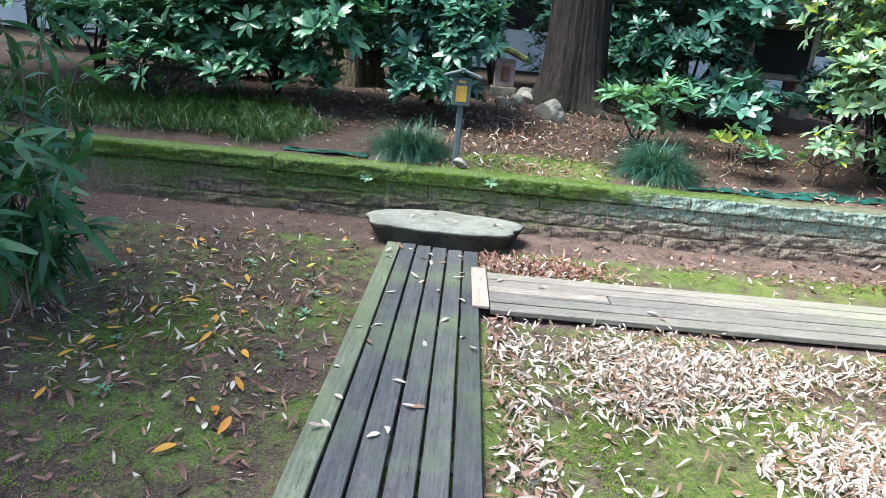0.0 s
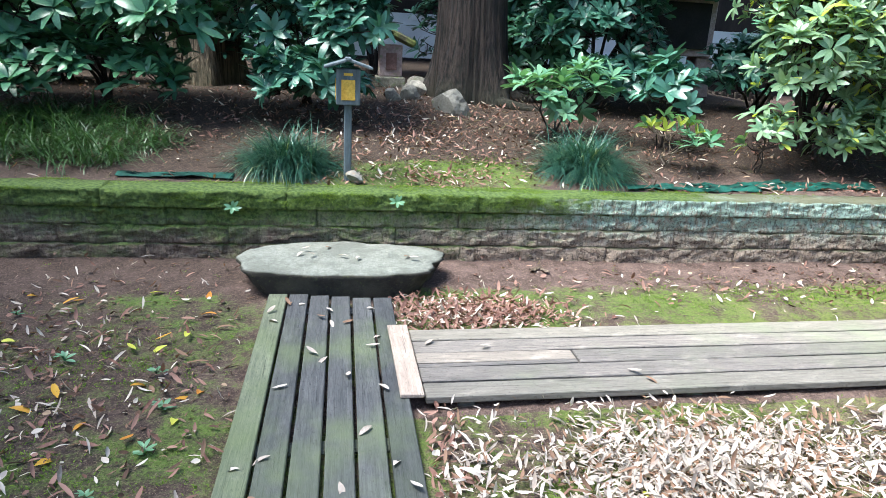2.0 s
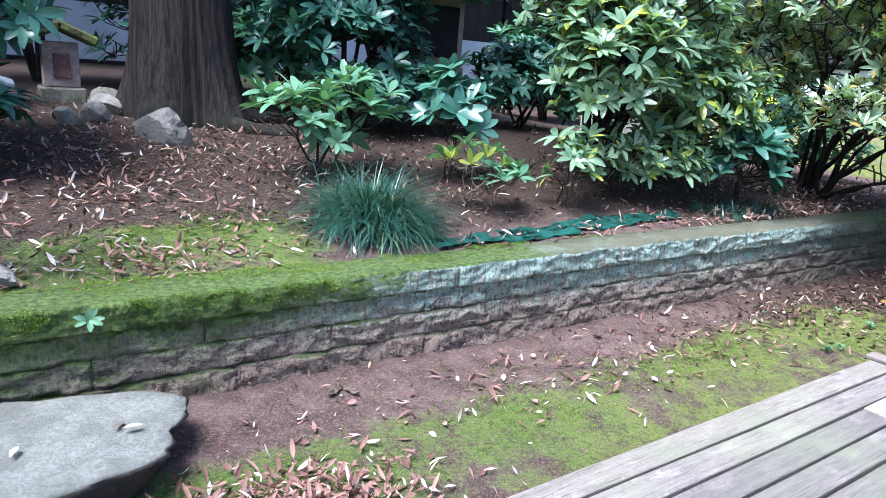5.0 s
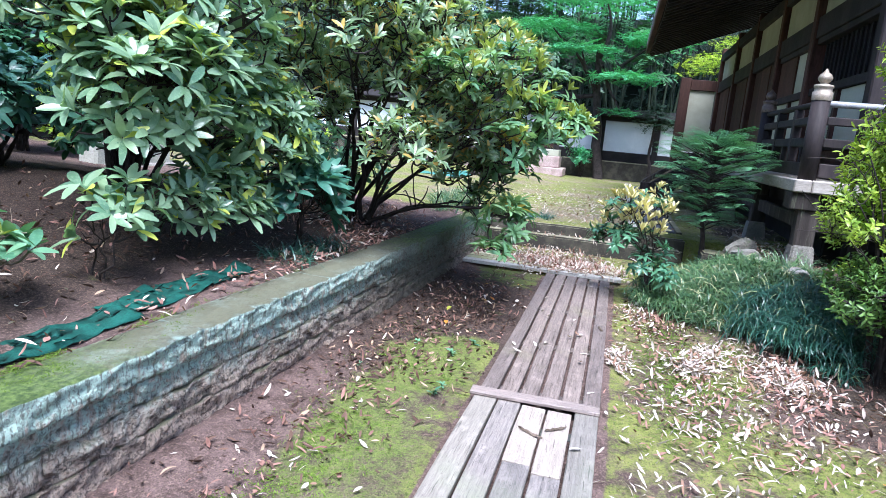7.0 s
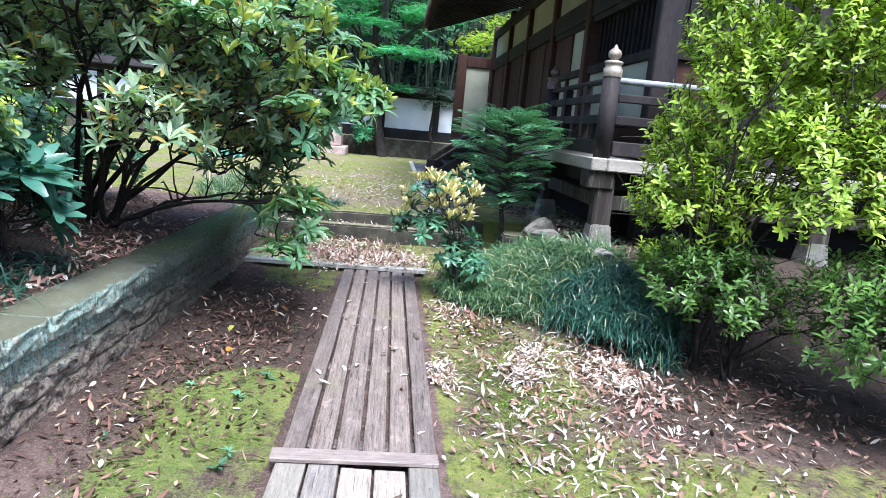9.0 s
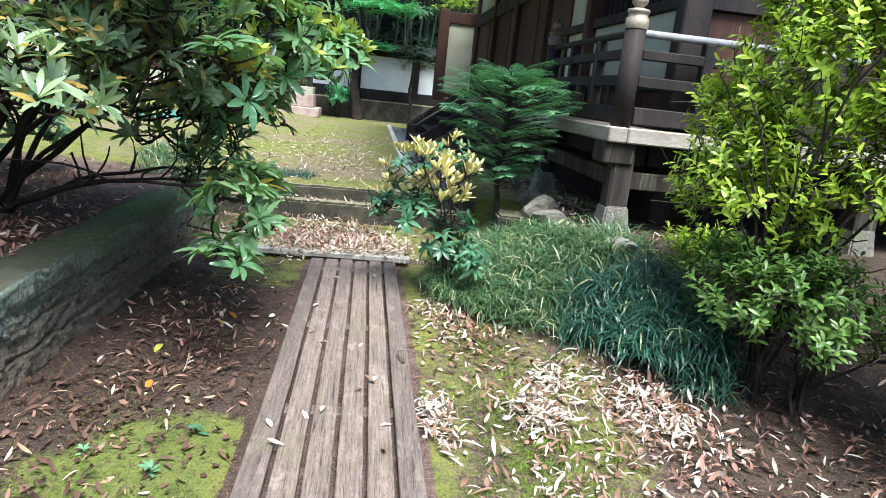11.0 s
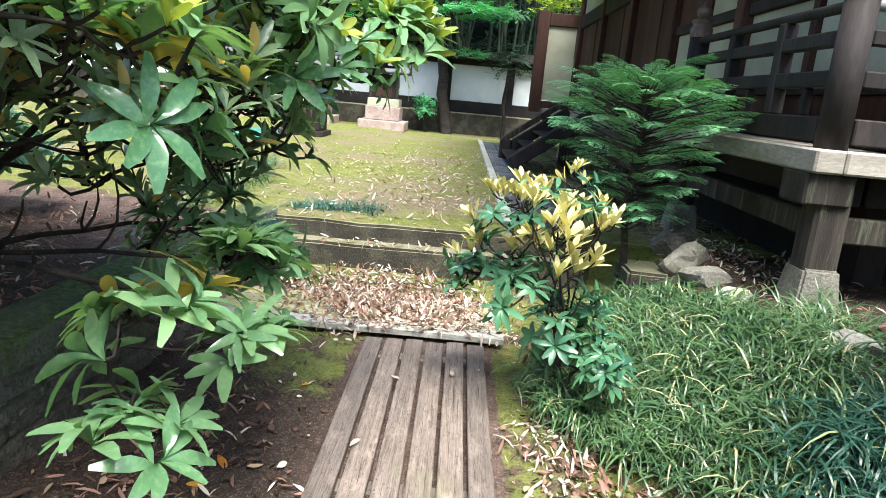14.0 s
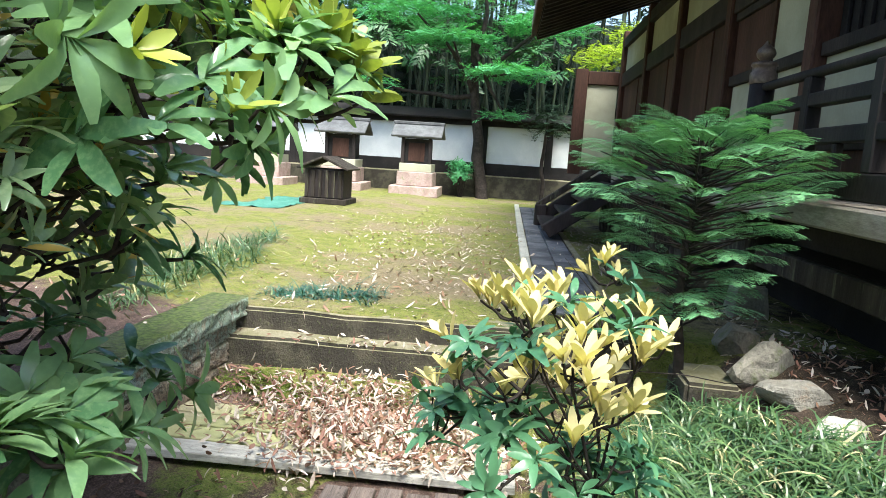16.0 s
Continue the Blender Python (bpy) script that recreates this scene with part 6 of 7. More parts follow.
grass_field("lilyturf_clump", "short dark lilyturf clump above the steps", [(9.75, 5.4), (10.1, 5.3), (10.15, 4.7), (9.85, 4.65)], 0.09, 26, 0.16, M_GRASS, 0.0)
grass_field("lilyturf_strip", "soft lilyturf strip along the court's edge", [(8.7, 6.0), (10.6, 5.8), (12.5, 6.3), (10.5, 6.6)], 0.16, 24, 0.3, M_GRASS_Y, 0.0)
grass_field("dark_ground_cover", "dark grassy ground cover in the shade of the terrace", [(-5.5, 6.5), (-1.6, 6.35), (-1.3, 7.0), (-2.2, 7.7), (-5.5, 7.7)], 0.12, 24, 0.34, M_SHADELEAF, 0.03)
grass_field("lilyturf_strip", "dark lilyturf at the top of the wall", [(4.6, 5.95), (5.6, 5.85), (5.7, 6.1), (4.7, 6.2)], 0.12, 24, 0.24, M_GRASS, 0.0)

# ---- small shrub with cream new leaves, by the deck ----
bush("small_shrub", "young shrub with cream-yellow new leaves over dark green", (7.55, 3.42, gz(7.55, 3.42)),
     [(7.35, 3.85, 0.75), (7.25, 3.7, 0.95), (7.7, 3.45, 1.0), (7.5, 3.3, 0.85), (7.1, 3.6, 0.9), (7.1, 3.35, 0.35)],
     [(7.4, 3.6, 0.62, 0.4, 0.36, 0.28, 50), (7.4, 3.6, 0.92, 0.4, 0.34, 0.12, 46), (7.2, 3.3, 0.3, 0.16, 0.12, 0.14, 8), (7.5, 3.9, 0.58, 0.16, 0.12, 0.13, 10), (7.5, 3.45, 0.33, 0.3, 0.22, 0.18, 20), (7.85, 3.4, 1.05, 0.12, 0.1, 0.1, 6)],
     M_RHODO, 0.115, 0.031, leaves=8, lift=0.55, limb_r=0.009, young=0.72, young_mat=M_CREAM, single=True, stations=5, twig_r=0.004)

# ---- conifer ----


def frond_shape(length, pairs=10):
    """A flat feathery branch along +x with side twigs of short needles, the tip bowed down."""
    pieces = []
    for i in range(pairs):
        s = (i + 1) / (pairs + 1)
        x = length * s
        side_len = length * 0.38 * math.sin(math.pi * min(0.97, s * 0.72 + 0.2))
        for sgn in (-1, 1):
            a = sgn * rng.uniform(0.75, 1.0)
            dx, dy = math.cos(a), math.sin(a)
            k = 10
            dip = rng.uniform(0.0, 0.03)
            for j in range(k):
                q = (j + 0.5) / k * side_len
                n = 0.036 * (1 - 0.5 * j / k)
                for s2 in (-1, 1):
                    b = a + s2 * 0.75
                    px, py = x + dx * q, dy * q
                    ex, ey = px + math.cos(b) * n, py + math.sin(b) * n
                    ox, oy = -math.sin(b) * 0.0036, math.cos(b) * 0.0036
                    zz = -dip * j / k
                    v = np.array([(px - ox, py - oy, zz), (px + ox, py + oy, zz), (ex + ox * 0.4, ey + oy * 0.4, zz + 0.004), (ex - ox * 0.4, ey - oy * 0.4, zz + 0.004)])
                    pieces.append((v, np.array([[0, 1, 2, 3]])))
    v, f = joined(pieces)
    r2 = v[:, 0] ** 2 + 1.6 * v[:, 1] ** 2
    v[:, 2] += 0.36 * v[:, 0] - 0.42 * r2 / length
    return v, f


def conifer(at, tall, spread):
    tree = thing("young_conifer", at, "young conifer with flat feathery green branches", "tree")
    x, y, z = at
    v, f = tubes([bent((x, y, z - 0.05), (x - 0.03, y + 0.02, z + tall), 0.035, 0.008, 8, 0.01)], 8)
    own(new("trunk", grid_mesh("trunk", v, f, M_TWIG, True)), tree)
    meshes = [grid_mesh("frond", *frond_shape(0.5), M_FIR) for _ in range(4)]
    lines = []
    count = 175
    for i in range(count):
        h = ((i + 0.5) / count) ** 0.6
        hz = 0.26 + 0.7 * h
        a = i * 2.39996
        wide = spread * (0.4 + 0.62 * smooth(0.0, 0.7, h)) * (1 - 0.55 * smooth(0.8, 1.0, h))
        size = rng.uniform(0.4, 0.85)
        start = max(0.02, wide * rng.uniform(0.75, 1.05) - 0.45 * size)
        p = (x + start * math.cos(a), y + start * math.sin(a), z + tall * hz + 0.35 * start * (h - 0.2) + rng.uniform(-0.03, 0.03))
        ob = new("frond", meshes[i % 4])
        ob.location = Vector(p) - tree.location
        ob.rotation_euler = (rng.uniform(-0.3, 0.3), radians(rng.uniform(-22, 2) - 14 * h), a + rng.uniform(-0.3, 0.3))
        ob.scale = (size, size, size)
        ob.parent = tree
        lines.append(bent((x, y, z + tall * hz - 0.05), (p[0] + 0.12 * math.cos(a), p[1] + 0.12 * math.sin(a), p[2] + 0.03), 0.007, 0.003, 3, 0.02))
    v, f = tubes(lines, 4)
    tagged(own(new("limb_mass", grid_mesh("limb_mass", v, f, M_TWIG, True)), tree), kind="stuff")


conifer((9.15, 2.74, gz(9.15, 2.74)), 1.56, 0.7)

# ---- lime-green shrub beside the hall, and low shrubs in the shade ----
def fine_shrub(label, base, limbs_to, blobs, mat, leaf=0.055, limb_r=0.014):
    return bush("shrub", label, base, limbs_to, blobs, mat, leaf, leaf * 0.31, leaves=13, limb_r=limb_r, twig_r=0.003, shoots=2.2 * leaf)


fine_shrub("airy lime-green shrub with thin stems", (5.85, 1.9, gz(5.85, 1.9)), tips(5.9, 1.65, 1.5, 0.9, 0.8, 0.8, 14),
           [(6.0, 1.5, 1.75, 0.7, 0.7, 0.7, 620), (6.15, 1.85, 2.3, 0.3, 0.3, 0.5, 130), (5.6, 1.5, 2.3, 0.4, 0.4, 0.55, 240), (5.5, 1.35, 1.3, 0.6, 0.6, 0.6, 420), (6.15, 1.95, 1.1, 0.5, 0.4, 0.5, 260), (5.4, 0.9, 2.2, 0.6, 0.6, 0.6, 420), (6.5, 1.9, 1.5, 0.3, 0.3, 0.3, 90)], M_LIME, 0.068)
fine_shrub("lower shaded twigs of green shrubs", (5.7, 1.7, gz(5.7, 1.7)), tips(5.7, 1.6, 0.5, 0.8, 0.7, 0.3, 9), [(5.9, 1.8, 0.55, 0.65, 0.5, 0.35, 330), (5.0, 1.2, 0.55, 0.7, 0.5, 0.45, 330)], M_MIDLEAF, 0.07)
fine_shrub("low shade shrub at the garden's edge", (4.9, 1.0, gz(4.9, 1.0)), tips(4.7, 0.8, 0.5, 0.6, 0.6, 0.3, 8), [(4.7, 0.7, 0.6, 0.8, 0.6, 0.5, 330), (4.9, 0.6, 1.4, 0.7, 0.6, 0.6, 260)], M_SHADELEAF, 0.075)
fine_shrub("low weeds below the hall", (7.2, 1.5, gz(7.2, 1.5)), tips(7.2, 1.4, 0.6, 0.4, 0.4, 0.15, 6), [(7.1, 1.5, 0.52, 0.5, 0.35, 0.12, 120)], M_LIME, 0.07, 0.006)

# ---- bamboo grass at the start of the boardwalk ----
def bamboo_plant(at, culms, tall, lab, reach=0.5):
    plant = thing("dwarf_bamboo", at, lab, "bamboo")
    lines, pts, ways = [], [], []
    for _ in range(culms):
        a = rng.uniform(0, 6.28)
        tip = np.array(at) + (reach * rng.uniform(0.2, 1) * math.cos(a), reach * rng.uniform(0.2, 1) * math.sin(a), tall * rng.uniform(0.5, 1.0))
        line = bent(np.array(at) + rng.normal(0, 0.06, 3) * (1, 1, 0), tip, 0.006, 0.003, 6, 0.05, 0.08)
        lines.append(line)
        for p, _r in line[2:]:
            for _k in range(4):
                pts.append(p)
                b = rng.uniform(0, 6.28)
                ways.append((math.cos(b), math.sin(b), rng.uniform(0.3, 1.6)))
    v, f = tubes(lines, 5)
    tagged(own(new("culm_mass", grid_mesh("culm_mass", v, f, M_TWIG_P, True)), plant), kind="stuff")
    shape = leaf_shape(0.24, 0.042, 0.15, 0.45, 5)
    v, f = scatter(shape, np.array(pts), turn_matrices(np.array(ways), rng.uniform(0, 6.28, len(pts))), rng.uniform(0.6, 1.25, len(pts)))
    tagged(own(new("leaf_mass", grid_mesh("leaf_mass", v, f, M_BAMBOOLEAF, True)), plant), kind="stuff")


bamboo_plant((-2.25, 3.3, gz(-2.25, 3.3)), 20, 1.05, "dwarf bamboo with long narrow green leaves", 0.62)
bamboo_plant((-2.55, 3.7, gz(-2.55, 3.7)), 10, 1.9, "tall dark bamboo shoots at the court's edge", 0.5)

# ---- green netting on the terrace edge, tarp on the court ----
def cloth(name, label, x0, x1, y0, y1, lift, material, seed):
    nx, ny = 30, 10
    verts = []
    for i in range(nx + 1):
        for j in range(ny + 1):
            x, y = x0 + (x1 - x0) * i / nx, y0 + (y1 - y0) * j / ny
            y += 0.06 * noise.noise((x * 3, seed, j))
            n = noise.noise((x * 6, y * 9, seed)) + 0.6 * noise.noise((x * 15, y * 18, seed))
            fold = 0.5 + 0.5 * noise.noise((x * 2.3, seed, 1.0))
            y = y0 + (y - y0) * (0.35 + 0.9 * fold)
            verts.append((x, y, gz(x, y) + 0.012 + lift * max(-0.1, n)))
    faces = [(i * (ny + 1) + j, (i + 1) * (ny + 1) + j, (i + 1) * (ny + 1) + j + 1, i * (ny + 1) + j + 1) for i in range(nx) for j in range(ny)]
    ob = new(name, grid_mesh(name, verts, faces, material, True))
    sol = ob.modifiers.new("thickness", "SOLIDIFY")
    sol.thickness = 0.004
    return tagged(ob, label, "netting")


for a, b, c in ((2.15, 3.3, 5.95), (3.2, 4.4, 6.0)):
    cloth("garden_net", "crumpled green garden netting along the wall", a, b, c, c + 0.19, 0.034, M_NET, a)
cloth("garden_net", "strip of dark green netting on the mossy terrace", -1.6, -0.8, 6.14, 6.26, 0.02, M_NET, 2.0)
cloth("tarp", "teal tarp lying on the court", 15.4, 17.8, 7.3, 8.3, 0.06, M_TARP, 3.0)

# ---- fallen leaves ----
def litter(name, label, spots, material, length=0.075, width=0.017):
    """Dry leaves lying about: spots are (x, y, spread x, spread y, count, lift)."""
    shapes = [leaf_shape(length * k, width * w, 0.5, d, 4, 0.7) for k, w, d in ((1, 1, 0.15), (0.8, 1.3, -0.5), (1.15, 0.85, 0.5), (0.5, 1.6, -0.2))]
    pts = []
    for x, y, sx, sy, n, lift in spots:
        n = int(n * 0.8)
        px, py = x + rng.normal(0, sx, n), y + rng.normal(0, sy, n)
        pts.append(np.stack([px, py, height(px, py) + 0.014 + lift * rng.random(n)], 1))
    pts = np.concatenate(pts)
    back = pts[:, 1] - wall_y(pts[:, 0])
    ok = ~((np.abs(pts[:, 0] + 0.13) < 0.39) & (pts[:, 1] < 5.05)) & ~((pts[:, 0] > 0.2) & (pts[:, 0] < 8.15) & (pts[:, 1] > 3.74) & (pts[:, 1] < 4.5)) & ~((back > -0.07) & (back < 0.15) & (pts[:, 0] < 9.5))
    ok &= ~(((pts[:, 0] + 0.02) / 0.66) ** 2 + ((pts[:, 1] - 5.37) / 0.3) ** 2 < 1)
    on_deck = (pts[:, 0] > 8.15) & (pts[:, 0] < 8.78) & (pts[:, 1] > 3.6) & (pts[:, 1] < 5.55)
    pts[on_deck, 2] = np.maximum(pts[on_deck, 2], 0.024 + 0.02 * rng.random(on_deck.sum()))
    on_step = (pts[:, 0] > 9.26) & (pts[:, 0] < 9.92) & (pts[:, 1] > 2.9) & (pts[:, 1] < 5.6)
    pts[on_step, 2] = np.where(pts[on_step, 0] < 9.46, 0.262, 0.4)
    pts = pts[ok]
    pieces = []
    for k, s in enumerate(shapes):
        sub = pts[k::4]
        ways = np.stack([rng.normal(0, 0.5, len(sub)), rng.normal(0, 0.5, len(sub)), np.ones(len(sub))], 1)
        pieces.append(scatter(s, sub, turn_matrices(ways, rng.uniform(0, 6.28, len(sub))), rng.uniform(0.4, 1.35, len(sub))))
    v, f = joined(pieces)
    return tagged(new(name, grid_mesh(name, v, f, material, True)), label, "leaf litter", kind="stuff")


litter("leaf_litter", "pale dry leaves scattered in drifts over the ground", [
    (1.25, 3.2, 0.3, 0.2, 4600, 0.05), (1.0, 2.85, 0.16, 0.14, 900, 0.03), (1.75, 3.3, 0.3, 0.15, 1000, 0.03), (1.9, 2.35, 0.24, 0.17, 3000, 0.05), (2.35, 2.6, 0.2, 0.12, 700, 0.04), (2.6, 3.35, 0.4, 0.12, 800, 0.03), (0.42, 2.6, 0.08, 0.7, 800, 0.03),
    (0.7, 1.9, 0.35, 0.4, 300, 0.01), (3.3, 3.2, 0.6, 0.3, 420, 0.02), (4.6, 3.3, 0.35, 0.22, 260, 0.01), (5.5, 3.1, 0.5, 0.3, 150, 0.01), (5.45, 3.66, 0.14, 0.05, 380, 0.03), (5.55, 3.14, 0.11, 0.08, 520, 0.04), (5.58, 2.5, 0.2, 0.11, 700, 0.04), (5.93, 3.0, 0.1, 0.06, 240, 0.03), (7.0, 3.5, 0.2, 0.1, 160, 0.01), (4.8, 2.6, 0.6, 0.35, 620, 0.01), (5.9, 2.75, 0.35, 0.12, 260, 0.03),
    (6.8, 3.45, 0.4, 0.15, 120, 0.01), (2.5, 4.95, 1.0, 0.2, 120, 0.01), (-1.4, 3.9, 0.8, 1.1, 620, 0.01), (8.6, 4.3, 0.26, 0.3, 3000, 0.06), (8.95, 4.5, 0.16, 0.4, 1200, 0.03), (8.3, 3.95, 0.15, 0.2, 300, 0.03),
    (12.5, 4.6, 2.2, 0.7, 2200, 0.01), (10.4, 4.4, 0.5, 0.5, 260, 0.01), (0.9, 7.6, 0.7, 0.9, 220, 0.03), (0.3, 6.2, 0.5, 0.12, 120, 0.01), (15.0, 2.7, 2.0, 0.12, 300, 0.02), (9.5, 2.0, 1.0, 0.25, 400, 0.03)], M_LITTER, 0.076, 0.0125)
litter("brown_leaf_litter", "red-brown dry leaves on the bare soil", [
    (0.72, 4.78, 0.3, 0.14, 2300, 0.03), (0.34, 3.0, 0.06, 0.8, 420, 0.02), (-1.6, 3.6, 0.8, 1.0, 1800, 0.01), (-0.9, 2.4, 0.4, 0.8, 300, 0.01), (6.2, 4.95, 0.9, 0.28, 420, 0.012), (6.9, 3.35, 0.5, 0.14, 500, 0.015), (4.9, 3.0, 0.7, 0.4, 700, 0.01), (4.6, 5.2, 1.6, 0.2, 300, 0.01), (2.2, 5.3, 1.0, 0.15, 160, 0.01),
    (1.0, 7.6, 0.9, 0.9, 2200, 0.03), (0.7, 6.15, 0.35, 0.1, 300, 0.02), (3.4, 6.9, 1.4, 0.5, 450, 0.02), (-1.5, 7.4, 1.0, 0.6, 900, 0.02), (7.2, 6.6, 0.8, 0.4, 1900, 0.02), (5.6, 2.5, 0.4, 0.15, 300, 0.03), (5.3, 1.7, 0.7, 0.5, 900, 0.015), (8.6, 1.9, 0.8, 0.2, 500, 0.02), (2.6, 8.2, 1.6, 0.8, 400, 0.02), (-2.5, 8.3, 1.6, 0.6, 900, 0.02), (8.8, 4.6, 0.25, 0.5, 700, 0.04), (8.6, 4.35, 0.26, 0.32, 1900, 0.06), (4.2, 5.98, 1.3, 0.1, 280, 0.02), (5.8, 5.9, 0.8, 0.1, 600, 0.02), (9.05, 5.1, 0.15, 0.25, 200, 0.02)], M_LITTER_R, 0.072, 0.013)
litter("old_leaf_litter", "dark brown rotting leaves on the damp soil", [
    (6.1, 4.95, 0.9, 0.28, 1500, 0.012), (4.4, 5.2, 1.0, 0.2, 900, 0.01), (-1.6, 3.6, 0.9, 1.1, 900, 0.01), (3.4, 6.9, 1.5, 0.5, 1500, 0.02), (1.0, 7.6, 1.0, 0.9, 1600, 0.02), (5.4, 1.7, 0.7, 0.5, 900, 0.015), (6.8, 3.35, 0.5, 0.16, 500, 0.012)], M_LITTER_D, 0.06, 0.014)
lf = [leaf_shape(0.1, 0.034, 0.35, d, 5, 0.8) for d in (0.1, -0.2, 0.3)]
leaf_meshes = [grid_mesh("fallen_leaf", v, f, M_ORANGE, True) for v, f in lf]
for i in range(74):
    if i < 62:
        x, y = rng.uniform(-2.4, -0.65), rng.uniform(1.9, 5.2)
    elif i < 68:
        x, y = rng.uniform(1.0, 4.5), rng.uniform(2.3, 3.6)
    else:
        x, y = rng.uniform(5.0, 7.5), rng.uniform(4.6, 5.2)
    ob = new("fallen_leaf", leaf_meshes[i % 3])
    ob.location, ob.rotation_euler = (x, y, gz(x, y) + 0.022), (rng.uniform(-0.3, 0.3), rng.uniform(-0.3, 0.3), rng.uniform(0, 6.28))
    tagged(ob, "single orange-yellow fallen leaf on the moss", "leaf", "coloured fallen leaves")
pale_meshes = [grid_mesh("dry_leaf", v * 0.75, f, M_LITTER, True) for v, f in lf]
for i in range(64):
    if i < 34:
        x, y = rng.uniform(-0.45, 0.18), rng.uniform(1.8, 4.9)
    elif i < 56:
        x, y = rng.uniform(0.4, 7.8), rng.uniform(3.8, 4.42)
    else:
        x, y = rng.uniform(-0.4, 0.4), rng.uniform(5.2, 5.5)
    ob = new("dry_leaf", pale_meshes[i % 3])
    ob.location, ob.rotation_euler = (x, y, 0.012 if i < 56 else 0.147), (rng.uniform(-0.2, 0.2), rng.uniform(-0.2, 0.2), rng.uniform(0, 6.28))
    tagged(ob, "pale dry leaf lying on the boards" if i < 56 else "dry leaf lying on the stepping stone", "leaf", "leaves on the boardwalk")

# ---- moss cushions ----
def moss_cover():
    pts = []
    for x, y, sx, sy, n in ((0.0, 6.0, 1.6, 0.06, 2600), (1.6, 5.93, 0.7, 0.07, 1500), (-3.5, 6.08, 1.5, 0.06, 900)):
        px, py = x + rng.normal(0, sx, n), y + rng.normal(0, sy, n)
        py = wall_y(px) + np.clip(py - 5.8, -0.05, 0.22)
        keep = np.array([noise.noise((a * 2.5, b * 9, 4.0)) > -0.05 for a, b in zip(px, py)])
        px, py = px[keep], py[keep]
        n = len(px)
        pts.append(np.stack([px, py, np.full(n, 0.452)], 1))
    for x, y, sx, sy, n in ((0.9, 6.45, 0.4, 0.15, 900), (3.0, 5.05, 1.0, 0.14, 1300), (1.7, 2.9, 0.8, 0.5, 1500), (0.75, 2.4, 0.12, 0.5, 900), (-1.4, 3.2, 0.5, 0.9, 3200), (5.3, 3.15, 0.7, 0.25, 2600), (6.1, 3.2, 0.4, 0.2, 900), (4.6, 5.0, 0.6, 0.2, 700), (9.1, 5.1, 0.08, 0.25, 700)):
        px, py = x + rng.normal(0, sx, n), y + rng.normal(0, sy, n)
        keep = ~((np.abs(px + 0.13) < 0.39)) & ~((px > 0.2) & (px < 8.15) & (py > 3.74) & (py < 4.5))
        px, py = px[keep], py[keep]
        pts.append(np.stack([px, py, height(px, py) - 0.002], 1))
    px = rng.uniform(-4.5, 2.0, 5200)
    pz = 0.455 - np.abs(rng.normal(0, 0.05, 5200))
    keep = np.array([noise.noise((a * 2.2, 3.0, b * 6)) > -0.12 + 0.6 * max(0.0, a - 1.2) for a, b in zip(px, pz)]) & (pz > 0.34)
    px, pz = px[keep], pz[keep]
    pts.append(np.stack([px, wall_y(px) - 0.062 + 0.012 * rng.random(len(px)), pz], 1))
    pts = np.concatenate(pts)
    s = tuft_shape(9, 0.024, 0.0045, 0.018)
    ways = np.stack([rng.normal(0, 0.2, len(pts)), rng.normal(-0.1, 0.2, len(pts)), np.ones(len(pts))], 1)
    v, f = scatter(s, pts, turn_matrices(ways, rng.uniform(0, 6.28, len(pts))), rng.uniform(0.35, 0.85, len(pts)))
    tagged(new("moss", grid_mesh("moss", v, f, M_MOSSTUFT)), "bright green moss cushions on wall and ground", "moss", kind="stuff")


moss_cover()

# ---- small weeds on the court ----
weed_meshes = [grid_mesh("weed", *whorl_shape(7, 0.07, 0.024, 0.5, 0.2, 4, True), M_RHODO_M, True) for _ in range(3)]
for i in range(16):
    x, y = (rng.uniform(-2.2, -0.6), rng.uniform(2.2, 5.2)) if i < 10 else (rng.uniform(4.2, 6.4), rng.uniform(4.6, 5.3))
    ob = new("weed", weed_meshes[i % 3])
    ob.location, ob.rotation_euler = (x, y, gz(x, y) + 0.008), (0, 0, rng.uniform(0, 6.28))
    ob.scale = (0.8, 0.8, 0.8) if i % 2 else (0.55, 0.55, 0.55)
    tagged(ob, "small green weed rosette in the moss", "weed", "weeds in the moss")
for x, z in ((0.35, 0.4), (-0.75, 0.34)):
    ob = new("weed", weed_meshes[1])
    ob.location, ob.rotation_euler = (x, wall_y(x) - 0.075, z), (radians(60), 0, 0)
    tagged(ob, "small fern sprig growing from the wall joint", "weed", "weeds on the wall")

# ---- bark scraps and twigs on boards and ground ----
def scrap(at, length, width, label, turn):
    bm = bmesh.new()
    n = 8
    rows = []
    for i in range(n + 1):
        s = i / n - 0.5
        w = width * (1 - (2 * s) ** 4) * (0.8 + 0.4 * noise.noise((i * 0.7, at[0], 1)))
        row = []
        for j in (-1, 0, 1):
            z = 0.012 - 0.008 * abs(j) + 0.006 * noise.noise((i * 0.9, j, at[0]))
            row.append(bm.verts.new((s * length, j * w / 2, z)))
        rows.append(row)
    for a, b in zip(rows, rows[1:]):
        for j in (0, 1):
            bm.faces.new((a[j], b[j], b[j + 1], a[j + 1]))
    bmesh.ops.solidify(bm, geom=list(bm.faces), thickness=0.004)
    ob = part("bark_scrap", bm, M_TWIG_P)
    ob.location, ob.rotation_euler = at, (0, 0, turn)
    tagged(ob, label, "bark", "bark scraps")


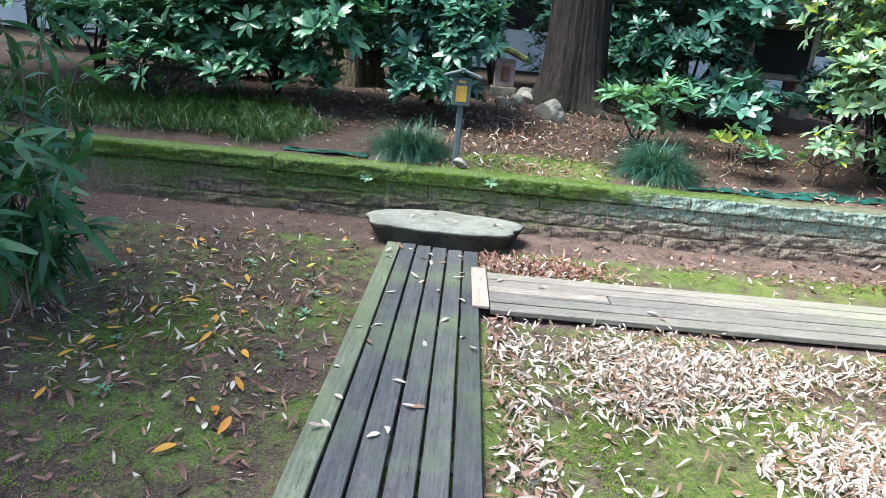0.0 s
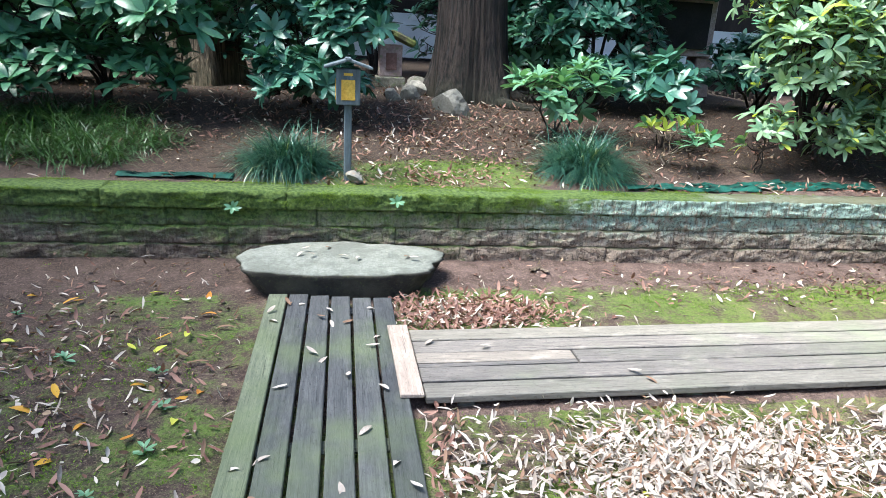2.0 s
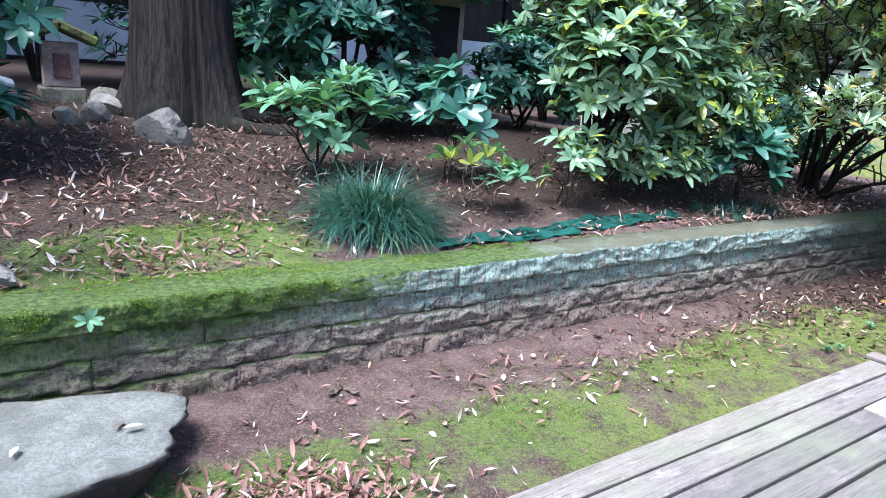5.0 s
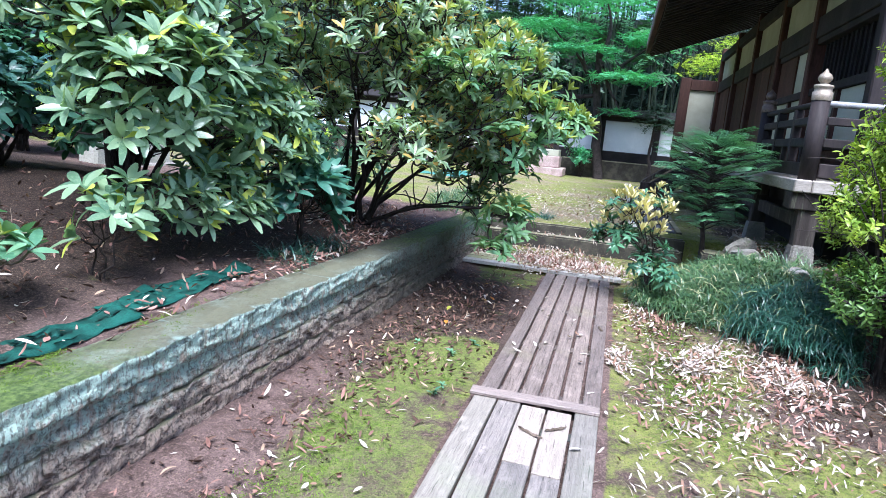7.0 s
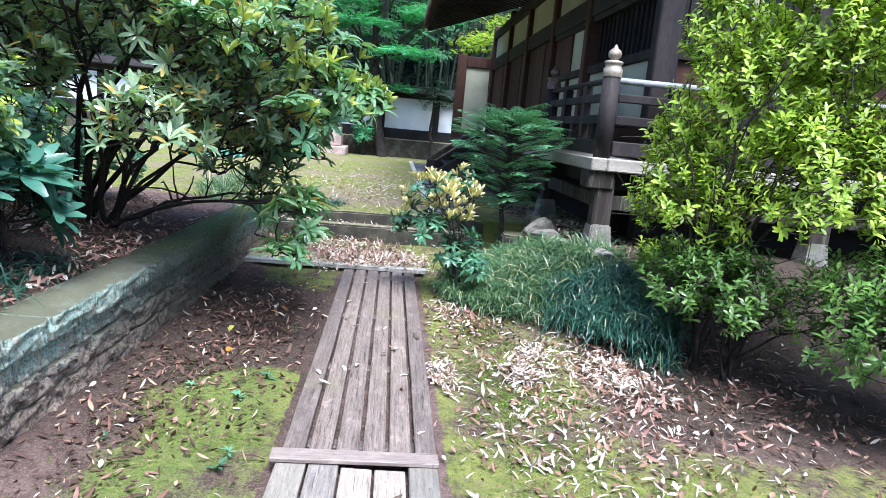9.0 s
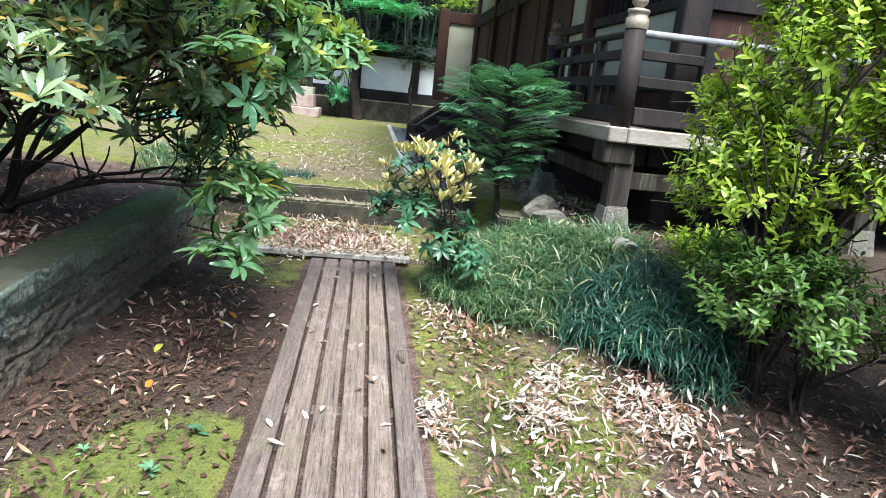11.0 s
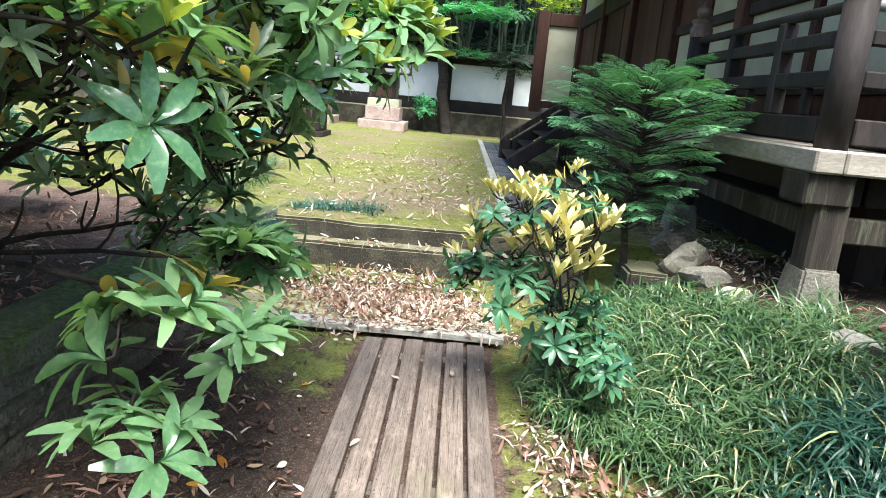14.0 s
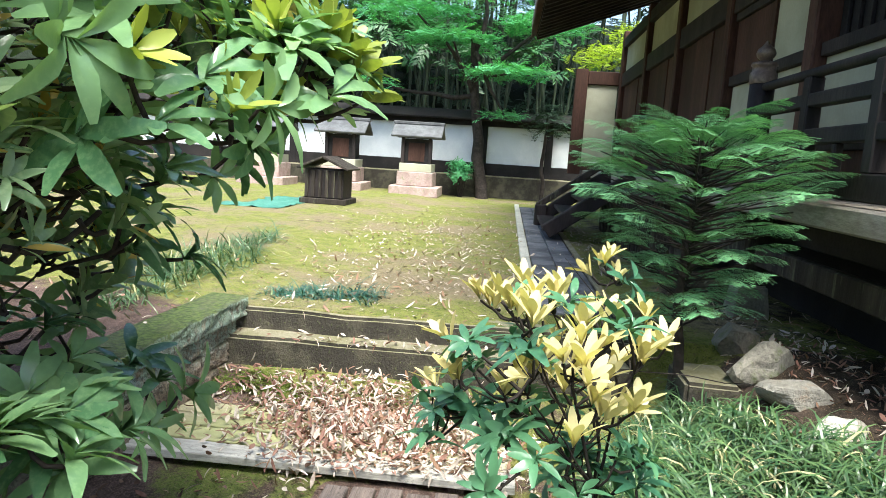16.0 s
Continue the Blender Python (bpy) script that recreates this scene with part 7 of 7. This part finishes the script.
for at, l, w, a in (((6.02, 3.81, 0.006), 0.12, 0.03, 0.3), ((3.85, 4.1, 0.006), 0.16, 0.03, 1.0), ((3.95, 3.98, 0.006), 0.14, 0.025, 2.3), ((1.32, 5.5, -0.02), 0.14, 0.05, 0.7), ((1.38, 5.46, -0.02), 0.1, 0.04, 2.0), ((5.2, 2.35, -0.04), 0.3, 0.02, 0.5)):
    scrap(at, l, w, "curled brown scrap of dead bark or leaf", a)

# ---- far woods, bamboo grove and maple beyond the precinct wall ----
culms = []
for i in range(150):
    x, y = rng.uniform(25, 33), rng.uniform(-1, 22)
    culms.append(bent((x, y, gz(x, y) - 0.2), (x + rng.uniform(-0.6, 0.3), y + rng.uniform(-0.6, 0.6), gz(x, y) + rng.uniform(8, 11)), 0.05, 0.03, 5, 0.01))
v, f = tubes(culms, 6)
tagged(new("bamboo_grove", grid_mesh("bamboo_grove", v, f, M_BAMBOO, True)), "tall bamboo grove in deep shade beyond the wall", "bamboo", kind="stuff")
far_spray = [spray_shape(14, 0.8, 0.28, 0.07) for _ in range(3)]
woods = thing("far_woods", (30, 8, 3), "dark dense woods beyond the precinct wall", "woods", kind="stuff")
leaf_cloud("foliage", [(29, 10, 8.2, 5, 14, 1.0, 3000), (35, 8, 5, 2, 16, 4, 1800), (31, 6, 9, 4, 12, 4, 900), (35, 8, 4, 3, 14, 5, 900), (28, 16, 5, 4, 6, 5, 600), (20, 24, 4, 9, 4, 5, 800), (6, 20, 3.5, 12, 3, 4, 900), (-10, 16, 3, 5, 4, 4, 500), (30, -4, 5, 4, 5, 5, 500)], far_spray, M_FOREST, woods)
leaf_cloud("foliage", [(25.6, 9, 4.6, 1.0, 8, 1.9, 420)], far_spray, M_BAMBOOLEAF, woods)


def broad_tree(name, label, at, tall, blobs, mat, r=0.12, lean=(0, 0)):
    tree = thing(name, at, label, "tree")
    x, y, z = at
    top = (x + lean[0], y + lean[1], z + tall)
    lines = [bent((x, y, z - 0.1), top, r, r * 0.5, 8, 0.03)]
    for b in blobs:
        p = lines[0][rng.integers(4, 8)][0]
        lines.append(bent(p, b[:3], r * 0.45, r * 0.15, 6, 0.07))
    v, f = tubes(lines, 8)
    own(new("trunk", grid_mesh("trunk", v, f, M_TWIG, True)), tree)
    leaf_cloud("crown", blobs, [spray_shape(14, 0.36, 0.075, 0.034) for _ in range(3)], mat, tree, (0.7, 1.2), True)


broad_tree("maple_tree", "maple with flat layers of fresh green leaves", (22.6, 4.4, 0.4), 4.2,
           [(22.6, 5.4, 4.3, 1.6, 1.5, 0.18, 520), (22.0, 4.0, 3.5, 1.1, 1.2, 0.15, 340), (22.8, 6.4, 5.0, 1.5, 1.6, 0.2, 520), (22.3, 3.2, 4.7, 1.4, 1.2, 0.2, 400), (22.3, 4.0, 2.5, 0.6, 0.5, 0.12, 60), (22.6, 7.6, 3.2, 0.9, 0.8, 0.15, 90), (22.8, 4.8, 5.8, 1.8, 2.0, 0.25, 600)], M_MAPLE, 0.17, (0.2, 0.5))
broad_tree("young_maple", "slim maple beyond the hall's end", (24.5, 0.8, 0.4), 4.5, [(24.3, 1.2, 4.2, 1.3, 1.2, 0.5, 300), (24.8, 0.2, 4.9, 1.4, 1.2, 0.5, 240)], M_LIME, 0.09)
broad_tree("understorey_tree", "dark shrubby tree before the precinct wall", (22.4, 2.9, 0.4), 2.2, [(22.4, 2.9, 2.3, 0.6, 0.6, 0.6, 160)], M_FOREST, 0.06)
fine_shrub("low shrub before the precinct wall", (22.6, 5.0, gz(22.6, 5.0)), tips(22.6, 5.0, 1.0, 0.3, 0.3, 0.2, 5), [(22.6, 5.0, 1.0, 0.35, 0.35, 0.35, 60)], M_MAPLE, 0.12)

# ---- unseen tall tree added at the court's edge, its canopy to shade the walk's start ----
shade_tree = thing("shade_tree", (-6.4, 3.6, gz(-6.4, 3.6)), "unseen tall broadleaf tree added to shade the court's edge", "tree")
trunk_mesh((-6.4, 3.6, gz(-6.4, 3.6)), 0.4, 0.25, 6.5, M_BARK, shade_tree, 10, 3.0)
lines = [bent((-6.4, 3.6, 4.6 + 0.2 * i), (-5.8 + 2.4 * math.cos(i * 1.7), 2.8 + 2.4 * math.sin(i * 1.7), 6.0 + 0.1 * i), 0.09, 0.02) for i in range(8)]
v, f = tubes(lines)
tagged(own(new("limb_mass", grid_mesh("limb_mass", v, f, M_BARK, True)), shade_tree), kind="stuff")
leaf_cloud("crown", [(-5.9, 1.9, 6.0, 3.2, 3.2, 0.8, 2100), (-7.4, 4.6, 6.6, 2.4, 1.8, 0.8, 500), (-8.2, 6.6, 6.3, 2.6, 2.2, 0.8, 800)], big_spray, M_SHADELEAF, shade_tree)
